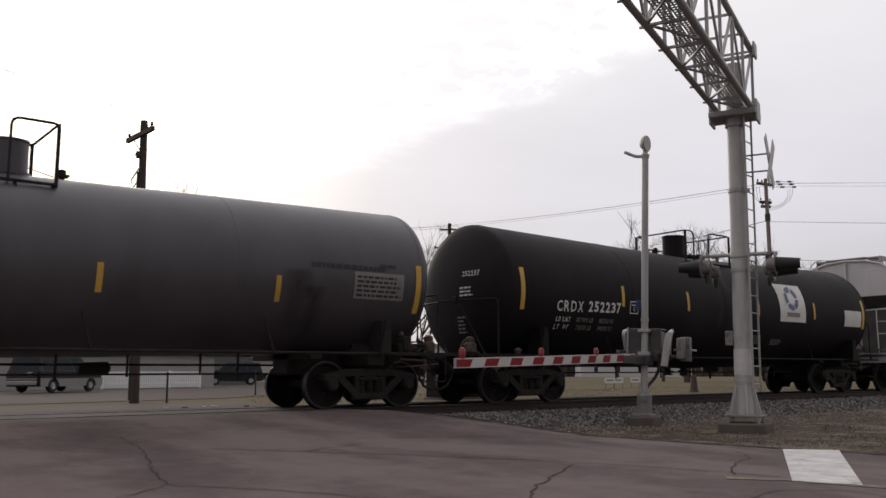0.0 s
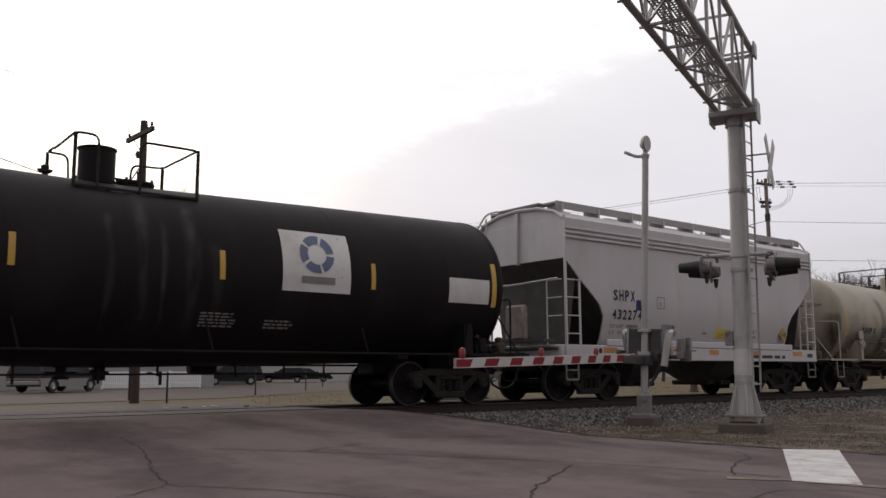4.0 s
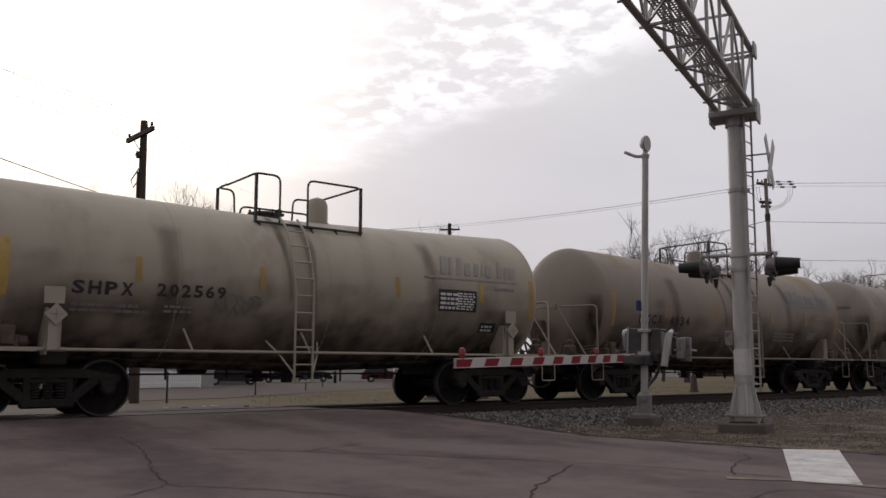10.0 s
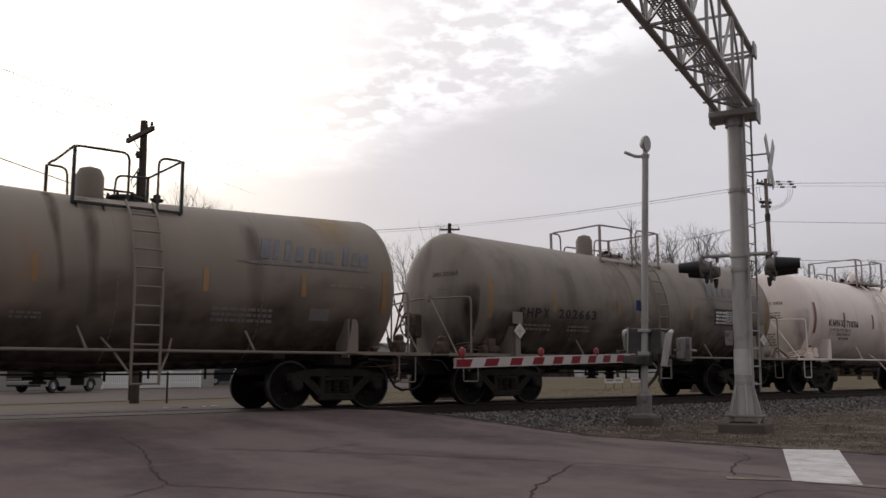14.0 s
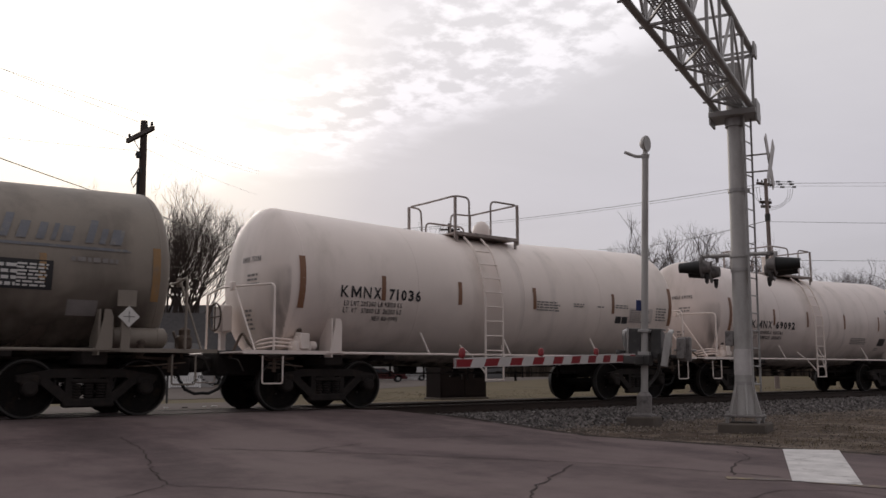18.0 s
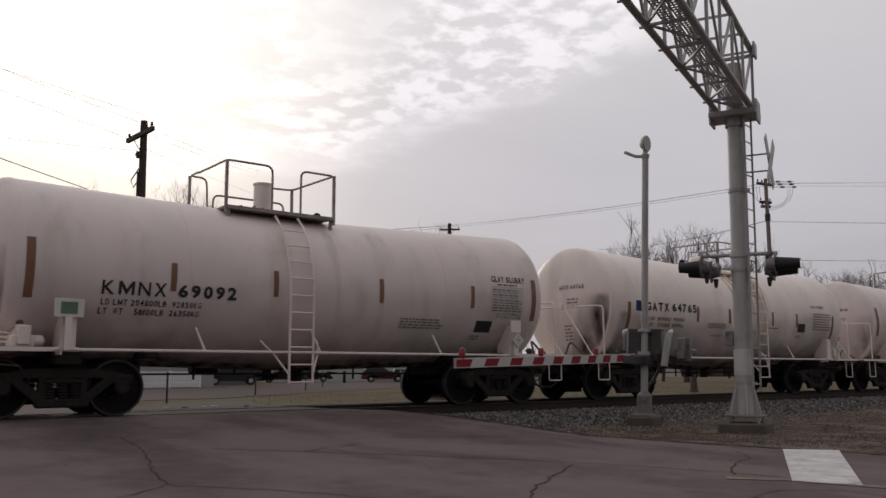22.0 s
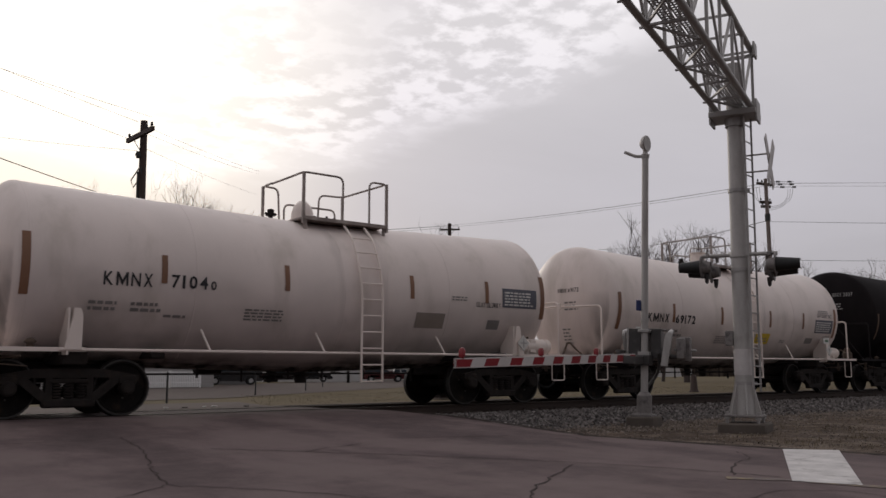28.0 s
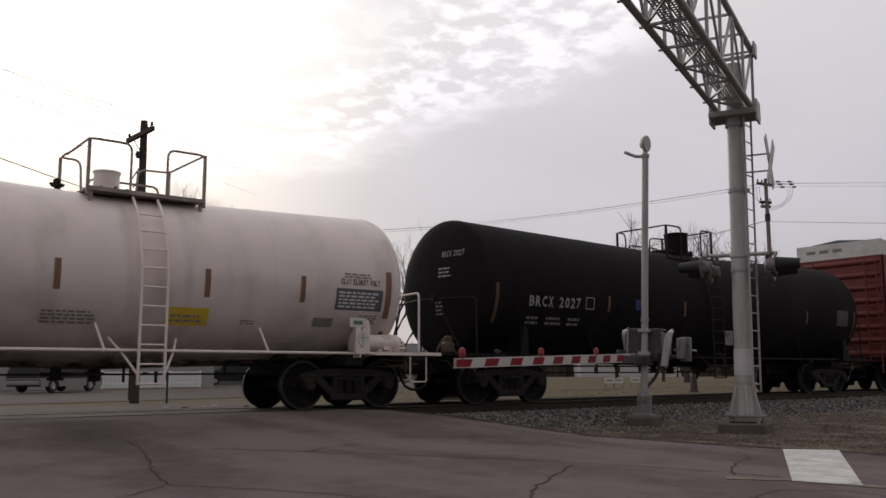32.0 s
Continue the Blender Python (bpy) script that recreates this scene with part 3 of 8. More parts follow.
RAIL_Y = (14.775, 16.225)
TRACK_Y = 15.5
near_rows = [(y, -60.0, road_edge(y)) for y in [-60, -30, -15, -6, -2, 0, 1, 2, 3] + list(np.arange(4, 14.2, 0.3)) + [14.2]]
road = sheet("road", near_rows, M_ASPH, 0.0, "cracked worn grey asphalt road rising to the tracks", "road")
sheet("road", [(14.2, -60, 9.3), (14.72, -60, 9.25)], M_ASPH, 0.0, "asphalt infill beside the near rail at the crossing", "road")
sheet("road", [(14.92, -60, 9.2), (16.17, -60, 9.1)], M_ASPH, 0.0, "asphalt infill between the rails of the crossing", "road")
sheet("road", [(16.37, -60, 9.0), (17.0, -60, 9.0), (17.6, -60, 9.1), (20, -60, 10.2), (23, -60, 11.5), (25.8, -60, 12.3)], M_PALE, 0.0, "pale dusty pavement beyond the tracks", "road")
for y in (14.92, 16.17):
    tagged(part("rail_gap_filler", Mesh().box(-60, 9.2, y, y + 0.02, -0.12, -0.012), M_HOSE), "dark rubber strip lining the rail flangeway", "crossing strip", kind="structure")
# the street behind, along the tracks
SIDE = Mesh()
NEAR_EDGE = ((-60, 24.0), (7.7, 29.4), (14.2, 31.0), (36.0, 48.0), (80, 82), (300, 240))
FAR_EDGE = ((-60, 40.0), (10.0, 56.0), (24.0, 60.0), (44.0, 80.0), (100, 118), (300, 262))
SIDE.add([(x, y, -0.222) for x, y in NEAR_EDGE + FAR_EDGE], [(i, i + 1, i + 7, i + 6) for i in range(5)])
tagged(part("road", SIDE, M_PALE, smooth=0), "pale side street and parking lot beyond the tracks", "road", kind="structure")
LOT = Mesh().box(9.1, 300, 17.25, 17.5, -0.3, -0.02, 0.02)
tagged(part("kerb", LOT, M_CONC), "low pale concrete edging beside the far rail", "kerb", kind="structure")


# cracks, seams and paint on the asphalt
def ribbon(pts, width, material, name, label, lift=0.005, wobble=0.03, seed=1):
    rnd = random.Random(seed)
    line = []
    for (x0, y0), (x1, y1) in zip(pts, pts[1:]):
        k = max(2, int(math.hypot(x1 - x0, y1 - y0) / 0.12))
        for i in range(k):
            t = i / k
            line.append((x0 + (x1 - x0) * t + rnd.uniform(-wobble, wobble), y0 + (y1 - y0) * t + rnd.uniform(-wobble, wobble)))
    line.append(pts[-1])
    vs, fs = [], []
    for i, (x, y) in enumerate(line):
        a, b = line[max(i - 1, 0)], line[min(i + 1, len(line) - 1)]
        d = Vector((b[0] - a[0], b[1] - a[1])).normalized()
        w = width * rnd.uniform(0.5, 1.2) / 2
        for s in (-1, 1):
            px, py = x - d.y * w * s, y + d.x * w * s
            vs.append((px, py, near_height(py) + lift))
    fs = [(2 * i, 2 * i + 1, 2 * i + 3, 2 * i + 2) for i in range(len(line) - 1)]
    return tagged(part(name, Mesh().add(vs, fs), material, smooth=0), label, "road marking" if "paint" in label else "crack", kind="structure")


# ---------------------------------------------------------------- the train
WHEEL_R = 0.457
SPEED_T = [0, 8, 16, 24, 32]
SPEED_V = [4.08, 4.206, 4.568, 4.545, 4.296]
STEPS = np.linspace(0, 32, 641)
_v = np.interp(STEPS, SPEED_T, SPEED_V)
GONE = np.concatenate([[0], np.cumsum((_v[1:] + _v[:-1]) / 2 * 0.05)])


def travelled(t):
    return float(np.interp(t, STEPS, GONE))


SHARED = {}


def shared(key, build, name):
    """One mesh for all alike parts."""
    if key not in SHARED:
        SHARED[key] = build().data(name)
    return SHARED[key]


def side_frame():
    m = Mesh()
    y0, y1 = -0.07, 0.07
    m.prism([(-1.08, 0.56), (-0.70, 0.52), (-0.58, 0.62), (0.58, 0.62), (0.70, 0.52), (1.08, 0.56), (1.08, 0.66), (0.84, 0.70), (0.5, 0.76), (-0.5, 0.76), (-0.84, 0.70), (-1.08, 0.66)], y0, y1)
    for s in (-1, 1):
        m.beam((s * 0.70, 0, 0.585), (s * 0.30, 0, 0.25), 0.13, 0.14)
        m.beam((s * 0.31, 0, 0.24), (s * 0.31, 0, 0.68), 0.12, 0.10, (1, 0, 0))
        m.box(s * 0.89 - 0.15, s * 0.89 + 0.15, -0.10, 0.10, 0.50, 0.66, 0.03)
        m.lathe([(-0.16, 0.0), (-0.16, 0.08), (-0.13, 0.115), (0.05, 0.115)], 14, (s * 0.89, 0, WHEEL_R), 1)
    m.box(-0.40, 0.40, -0.085, 0.085, 0.155, 0.30, 0.03)
    return m


def spring_nest():
    m = Mesh()
    for x in (-0.19, 0.0, 0.19):
        for k in range(5):
            m.lathe([(0.30 + k * 0.045, 0.055), (0.315 + k * 0.045, 0.085), (0.335 + k * 0.045, 0.085), (0.345 + k * 0.045, 0.055)], 10, (x, 0, 0), 2)
    m.box(-0.29, 0.29, -0.09, 0.09, 0.53, 0.60, 0.02)
    return m


def wheel_mesh():
    r = WHEEL_R
    return Mesh().lathe([(-0.055, 0.0), (-0.055, 0.09), (-0.02, 0.12), (0.0, 0.25), (-0.03, r - 0.075), (-0.065, r - 0.06), (-0.065, r - 0.004), (0.03, r), (0.045, r + 0.022), (0.07, r + 0.022),
                         (0.07, r - 0.06), (0.03, r - 0.08), (0.035, 0.2), (0.07, 0.11), (0.07, 0.0)], 30, (0, 0, 0), 1)


def tread_mesh():
    r = WHEEL_R + 0.0015
    return Mesh().lathe([(-0.068, r - 0.03), (-0.0675, r - 0.004), (0.03, r + 0.001), (0.032, r - 0.004)], 30, (0, 0, 0), 1)


def wheel_marks():
    m = Mesh()
    for k in range(3):
        a = 2 * math.pi * k / 3 + 0.4
        m.lathe([(-0.068, 0.0), (-0.066, 0.016), (-0.045, 0.018)], 6, (0.17 * math.cos(a), 0, 0.17 * math.sin(a)), 1)
    return m


TURNING = []


def truck(car, x):
    """Two side frames with springs, a bolster and two wheelsets, under a car."""
    for s in (-1, 1):
        f = part("side_frame", shared("side_frame", side_frame, "side_frame"), M_TRUCK, car)
        f.matrix_basis = pose(x, s * 0.99, 0, 0, 0, 0 if s < 0 else 180)
        sp = part("spring_nest", shared("spring_nest", spring_nest, "spring_nest"), M_TRUCK, f)
    b = part("bolster", shared("bolster", lambda: Mesh().box(-0.17, 0.17, -1.05, 1.05, 0.55, 0.78, 0.04).box(-0.25, 0.25, -0.3, 0.3, 0.76, 0.86, 0.03), "bolster"), M_TRUCK, car)
    b.matrix_basis = pose(x, 0, 0)
    for dx in (-0.42, 0.42):
        br = part("brake_beam", shared("brake_beam", lambda: Mesh().rod((0, -0.75, 0.36), (0, 0.75, 0.36), 0.04).box(-0.03, 0.03, -0.80, -0.68, 0.28, 0.5), "brake_beam"), M_TRUCK, car)
        br.matrix_basis = pose(x + dx, 0, 0)
    for dx in (-0.889, 0.889):
        w = part("wheelset", shared("axle", lambda: Mesh().lathe([(-0.98, 0.0), (-0.98, 0.075), (-0.8, 0.085), (-0.5, 0.085), (0, 0.075), (0.5, 0.085), (0.8, 0.085), (0.98, 0.075), (0.98, 0.0)], 12, (0, 0, 0), 1), "axle"), M_WHEEL, car)
        w.matrix_basis = pose(x + dx, 0, WHEEL_R)
        for s in (-1, 1):
            q = part("wheel", shared("wheel", wheel_mesh, "wheel"), M_WHEEL, w)
            q.matrix_basis = pose(0, s * 0.755, 0, 0, 0, 0 if s < 0 else 180)
            k = part("tread", shared("tread", tread_mesh, "tread"), M_TREAD, w, "bright worn wheel tread")
            k.matrix_basis = q.matrix_basis.copy()
        bo = part("wheel_bolts", shared("wheel_marks", wheel_marks, "wheel_bolts"), M_TREAD, w)
        bo.matrix_basis = pose(0, -0.755, 0)
        TURNING.append((w, x + dx))


def coupler(car, x, s):
    """Knuckle coupler, air hose and cut lever at one end; s points outwards."""
    m = Mesh().box(-0.55, 0.02, -0.12, 0.12, 0.74, 0.98, 0.04).box(-0.05, 0.16, -0.17, 0.06, 0.70, 1.02, 0.05).box(0.02, 0.20, 0.02, 0.16, 0.72, 1.0, 0.05)
    c = part("coupler", m, M_TRUCK, car)
    c.matrix_basis = pose(x - s * 0.12, 0, 0, 0, 0, 0 if s > 0 else 180)
    h = part("air_hose", Mesh().tube([(0, 0, 0), (s * 0.05, 0, -0.16), (s * 0.16, 0, -0.32), (s * 0.34, 0, -0.40), (s * 0.47, 0, -0.39)], 0.028, 7), M_HOSE, car)
    h.matrix_basis = pose(x - s * 0.46, -0.30, 0.72)
    part("cut_lever", Mesh().tube(bent([(x - s * 0.35, 0.1, 1.0), (x - s * 0.35, -0.5, 0.98), (x - s * 0.3, -1.1, 0.92), (x - s * 0.3, -1.32, 0.72)], 0.08), 0.014, 6), M_TRUCK, car)


SLOPE = {"drop": 0.0, "run": 8.0}


def axis_z(zc, x):
    """Height of the tank's axis: both halves slope down to the outlet at the middle."""
    return zc - SLOPE["drop"] * max(0.0, 1 - abs(x) / SLOPE["run"])


def surface(r, zc, x, z, o=0.012):
    a = axis_z(zc, x)
    z = min(max(z, a - 0.998 * (r + o)), a + 0.998 * (r + o))
    return (x, -math.sqrt((r + o) ** 2 - (z - a) ** 2), z)


def on_tank(car, r, zc, words, x, z, h, w, ink, thick=0.03, name="lettering"):
    vs, fs = letters(words, h, w, thick)
    m = Mesh().add([surface(r, zc, x + a, z + b) for a, b in vs], fs)
    return tagged(part(name, m, ink, car, smooth=0, turn=False), kind="stuff")


def on_head(car, r, zc, hb, hd, words, y, z, h, w, ink, s=-1, thick=0.012):
    vs, fs = letters(words, h, w, thick)

    def f(a, b):
        yy, zz = y + s * a, z + b
        q = max(0.0, 1 - (yy * yy + (zz - zc) ** 2) / (r * r))
        return (s * (hb + hd * math.sqrt(q) + 0.014), yy, zz)
    return tagged(part("lettering", Mesh().add([f(a, b) for a, b in vs], fs), ink, car, smooth=0, turn=False), kind="stuff")


def stain(car, at, material, name, label, nu=8, nv=14, seed=0):
    """A deposit or painted shade over a patch of surface; at(u, v) gives the point and how far it covers."""
    rnd = random.Random(seed)
    vs, cover = [], []
    for j in range(nv + 1):
        for i in range(nu + 1):
            p, c = at(i / nu, j / nv)
            edge = i in (0, nu) or j in (0, nv)
            vs.append(p)
            cover.append(0.0 if edge else max(0.0, min(1.0, c * rnd.uniform(0.75, 1.15))))
    me = Mesh().add(vs, [(j * (nu + 1) + i, j * (nu + 1) + i + 1, (j + 1) * (nu + 1) + i + 1, (j + 1) * (nu + 1) + i) for j in range(nv) for i in range(nu)]).data(name, 60, False)
    a = me.attributes.new("cover", "FLOAT", "POINT")
    a.data.foreach_set("value", cover)
    return part(name, me, material, car, label)


def streak(car, r, zc, x, w, z0, z1, material, label, amount=0.8, drift=0.0, seed=0):
    """A run down the tank's side, strongest at its top."""
    def at(u, v):
        z = z0 + (z1 - z0) * v
        ww = w * (0.5 + 0.5 * v) * (1 + 0.15 * math.sin(9 * v + seed))
        return surface(r, zc, x + (u - 0.5) * ww + drift * (1 - v) + 0.015 * math.sin(7 * v + seed), z, 0.006), amount * (1 - abs(2 * u - 1)) ** 0.7 * (0.35 + 0.65 * v)
    stain(car, at, material, "stain", label, 6, 14, seed)


def head_point(r, zc, hb, hd, y, z, s=-1, o=0.01):
    q = max(0.0, 1 - (y * y + (z - zc) ** 2) / (r * r))
    return (s * (hb + hd * math.sqrt(q) + o), y, z)


def head_soot(car, r, zc, hb, hd, amount=0.9, seed=0):
    """Soot thrown up on the lower near corner of the end."""
    def at(u, v):
        z = zc - r * 0.97 + v * r * 1.15
        e = math.sqrt(max(r * r - (z - zc) ** 2, 0.01)) - 0.015
        y = -e + u * min(1.0, e * 0.8)
        return head_point(r, zc, hb, hd, y, z), min(1.0, amount * 1.9 * math.exp(-((u - 0.18) / 0.30) ** 2) * (1 - v) ** 0.45 + amount * 0.55 * (1 - v))
    stain(car, at, M_SOOT_SHADE, "stain", "dark soot on the tank end", 8, 12, seed)


def head_print(car, r, zc, hb, hd, y, z, w, rows, ink, seed=0):
    rnd = random.Random(seed)
    m = Mesh()
    for i in range(rows):
        a, end, zz = 0.0, w * rnd.uniform(0.6, 1.0), z - i * 0.085
        while a < end - 0.02:
            k = min(rnd.uniform(0.05, 0.14), end - a)
            m.add([head_point(r, zc, hb, hd, y - b, c, -1, 0.012) for b, c in ((a, zz), (a + k, zz), (a + k, zz + 0.04), (a, zz + 0.04))], [(0, 1, 2, 3)])
            a += k + 0.03
    return tagged(part("small_print", m, ink, car, smooth=0, turn=False), kind="stuff")


def scrawl(car, r, zc, x, z, w, h, ink, seed=0):
    """A sprayed scrawl of loops."""
    rnd = random.Random(seed)
    for k in range(5):
        cx, n = x + w * (k + 0.5) / 5, 14
        a0, hh = rnd.uniform(0, 6), h * rnd.uniform(0.6, 1.0)
        vs = []
        for i in range(n + 1):
            t = a0 + i * rnd.uniform(4.2, 5.2) / n
            px, pz = cx + w * 0.13 * math.cos(t) + 0.05 * math.sin(2 * t), z + h / 2 + hh / 2 * math.sin(t)
            vs += [surface(r, zc, px, pz, 0.01), surface(r, zc, px + 0.03, pz + 0.015, 0.01)]
        part("paint_scrawl", Mesh().add(vs, [(2 * i, 2 * i + 1, 2 * i + 3, 2 * i + 2) for i in range(n)]), ink, car, smooth=0, turn=False)


def print_rows(car, r, zc, x, z, w, h, rows, ink, seed=0, name="small_print", gap=0.45):
    """Lines of print too small to read, as bars on the tank's side."""
    rnd = random.Random(seed)
    m = Mesh()
    lh = h / rows
    for i in range(rows):
        a, end = 0.0, w * rnd.uniform(0.82, 1.0)
        while a < end - 0.01:
            k = min(rnd.uniform(0.05, 0.16), end - a)
            z0, z1 = z + h - (i + 1) * lh, z + h - (i + gap) * lh
            m.add([surface(r, zc, x + a, z0), surface(r, zc, x + a + k, z0), surface(r, zc, x + a + k, z1), surface(r, zc, x + a, z1)], [(0, 1, 2, 3)])
            a += k + 0.028
    return tagged(part(name, m, ink, car, smooth=0, turn=False), kind="stuff")


def patch(car, r, zc, x0, x1, z0, z1, material, name, label="", o=0.008, slices=6, skew=0.0):
    """A thin sheet stuck on the tank's side."""
    vs = []
    for i in range(slices + 1):
        z = z0 + (z1 - z0) * i / slices
        vs += [surface(r, zc, x0 + skew * i / slices, z, o), surface(r, zc, x1 + skew * i / slices, z, o)]
    return part(name, Mesh().add(vs, [(2 * i, 2 * i + 1, 2 * i + 3, 2 * i + 2) for i in range(slices)]), material, car, label, smooth=60, turn=False)


def emblem(car, r, zc, x0, x1, z0, z1, ink):
    """The faded company emblem: plain upright strokes of its size and colour."""
    m = Mesh()
    w = (x1 - x0)
    slant, n = 0.13, 5
    for a, b, top in ((0.02, 0.10, 1.0), (0.13, 0.17, 1.0), (0.23, 0.28, 1.0), (0.33, 0.39, 0.72), (0.45, 0.50, 0.72), (0.54, 0.57, 0.72), (0.60, 0.67, 0.66), (0.76, 0.81, 1.0), (0.85, 0.89, 0.66), (0.92, 1.0, 0.66)):
        vs = []
        for i in range(n + 1):
            z = z0 + (z1 - z0) * top * i / n
            e = slant * (z - z0) / (z1 - z0)
            vs += [surface(r, zc, x0 + a * w + e, z), surface(r, zc, x0 + b * w + e, z)]
        part("emblem_stroke", Mesh().add(vs, [(2 * i, 2 * i + 1, 2 * i + 3, 2 * i + 2) for i in range(n)]), ink, car, "faded blue painted emblem stroke", smooth=0, turn=False)
    patch(car, r, zc, x0 - 0.4, x1 + 0.1, z0 - 0.09, z0 - 0.065, ink, "emblem_line", slices=1)


def weld_lines(car, r, zc, xs, material):
    for x in xs:
        x = max(-SLOPE["run"] + 0.03, min(SLOPE["run"] - 0.03, x))
        part("weld_seam", Mesh().lathe([(x - 0.02, r - 0.004), (x - 0.006, r + 0.006), (x + 0.006, r + 0.006), (x + 0.02, r - 0.004)], 64, (0, 0, axis_z(zc, x))), material, car)


def tank_shell(car, r, zc, hb, hd, material):
    prof = []
    n = 14
    for i in range(n + 1):
        a = math.pi / 2 * i / n
        prof.append((-(hb + hd * math.cos(a)), r * math.sin(a)))
    for x in np.linspace(-hb, hb, 15)[1:-1]:
        prof.append((float(x), r))
    prof += [(-x, q) for x, q in reversed(prof[:n + 1])]
    m = Mesh().lathe(prof, 72, (0, 0, 0))
    m.v = [(x, y, z + axis_z(zc, x)) for x, y, z in m.v]
    return part("tank", m, material, car, smooth=60)


def railing(car, pts, r, material, label=""):
    return part("handrail", Mesh().tube(bent(pts, 0.14), r, 7), material, car, label)


def top_works(car, k, r, zc, x0, x1, style, material, steel, dome_x, dome_r, dome_h, valve_x):
    """Platform, railings, dome and valves on top of the tank, from x0 to x1."""
    zp = zc + r - 0.03
    deck = Mesh()
    if style == "deck":
        zp = zc + r - 0.06
        deck.box(x0, x1, -0.88, -0.28, zp, zp + 0.045, 0.008).box(x0, x1, 0.28, 0.88, zp, zp + 0.045, 0.008)
        deck.box(x0, x0 + 0.25, -0.28, 0.28, zp, zp + 0.045).box(x1 - 0.25, x1, -0.28, 0.28, zp, zp + 0.045)
        for x in (x0 + 0.06, x1 - 0.06):
            deck.beam((x, -0.84, zp), (x, -0.84, zp - 0.30), 0.07, 0.02, (0, 1, 0)).beam((x, 0.84, zp), (x, 0.84, zp - 0.30), 0.07, 0.02, (0, 1, 0))
        part("platform", deck, steel, car)
        for y in (-0.885, 0.885):
            part("platform_fascia", Mesh().box(x0, x1, y - 0.012, y + 0.012, zp - 0.02, zp + 0.05, 0.004), steel, car)
    else:
        zp = zc + r - 0.24
        for s in (-1, 1):
            deck = Mesh()
            for y in (0.62, 0.72, 0.82, 0.92):
                deck.box(x0, x1, s * y - 0.02, s * y + 0.02, zp - 0.03, zp + 0.01)
            for x in np.linspace(x0 + 0.05, x1 - 0.05, 5):
                deck.box(x - 0.02, x + 0.02, s * 0.77 - 0.2, s * 0.77 + 0.2, zp - 0.035, zp)
                deck.beam((x, s * 0.9, zp - 0.02), (x, s * 0.98, zp - 0.16), 0.03, 0.03)
            part("grating", deck, steel, car)
    top = k["rail_z"]
    pr = 0.022
    for s in (-1, 1):
        y = s * 0.86
        a, b = k["gate"]
        if s < 0:
            railing(car, [(a, y, zp), (a, y, top), (x0, y, top), (x0 + 0.02, 0.0, top), (x0 + 0.02, 0.5, top)], pr, steel)
            railing(car, [(b, y, zp), (b, y, top), (x1, y, top), (x1, 0.5, top)], pr, steel)
        else:
            railing(car, [(x0, 0.45, top), (x0, y, top), (x0 + 0.35, y, top), (x0 + 0.4, y, zp)], pr, steel)
            railing(car, [(x1, 0.45, top), (x1, y, top), (x1 - 0.6, y, top - 0.02), (x1 - 0.65, y, zp)], pr, steel)
            railing(car, [(x0 + 0.5, y, zp), (x0 + 0.5, y, top - 0.32), (x1 - 0.2, y, top - 0.32), (x1 - 0.2, y, zp)], pr, steel)
    for x, y in ((x0, -0.86), (x1, -0.86), (x0, 0.86), (x1, 0.86)):
        part("railing_post", Mesh().beam((x, y, zp - 0.1), (x, y, top), 0.05, 0.05, (1, 0, 0)), steel, car)
    zt = zc + r
    dome = Mesh()
    if style == "deck" and k.get("round_dome", True):
        dome.lathe([(0.0, dome_r + 0.04), (0.06, dome_r + 0.04), (0.06, dome_r), (dome_h * 0.45, dome_r), (dome_h * 0.75, dome_r * 0.8), (dome_h * 0.95, dome_r * 0.4), (dome_h, 0.0)], 22, (dome_x, 0, zt - 0.03), 2)
    elif k.get("round_dome", False):
        dome.lathe([(0.0, dome_r + 0.03), (0.05, dome_r + 0.03), (0.05, dome_r), (dome_h * 0.7, dome_r), (dome_h * 0.9, dome_r * 0.75), (dome_h, 0.0)], 22, (dome_x, 0, zt - 0.03), 2)
    else:
        dome.lathe([(0.0, dome_r + 0.05), (0.06, dome_r + 0.05), (0.06, dome_r), (dome_h - 0.03, dome_r), (dome_h - 0.03, dome_r + 0.02), (dome_h, dome_r + 0.02), (dome_h + 0.01, 0.0)], 22, (dome_x, 0, zt - 0.03), 2)
    part("dome", dome, k.get("dome_mat", material), car)
    man = Mesh().lathe([(0.0, 0.30), (0.10, 0.30), (0.10, 0.34), (0.14, 0.34), (0.17, 0.2), (0.18, 0.0)], 20, (k["hatch_x"], 0.0, zt - 0.05), 2)
    lid = part("hatch", man, k.get("hatch_mat", steel), car)
    for i in range(8):
        a = i * math.pi / 4
        part("hatch_bolt", shared("hatch_bolt", lambda: Mesh().rod((0, 0, 0.02), (0, 0, 0.14), 0.025, 6), "hatch_bolt"), M_TRUCK, lid).matrix_basis = pose(k["hatch_x"] + 0.32 * math.cos(a), 0.32 * math.sin(a), zt)
    val = Mesh().lathe([(0, 0.09), (0.03, 0.09), (0.03, 0.045), (0.10, 0.045), (0.10, 0.1), (0.14, 0.1), (0.14, 0.06), (0.22, 0.07), (0.25, 0.0)], 12, (valve_x, 0.0, zt - 0.02), 2)
    val.rod((valve_x - 0.12, 0, zt + 0.12), (valve_x + 0.12, 0, zt + 0.12), 0.025, 6)
    part("valve", val, M_TRUCK, car)


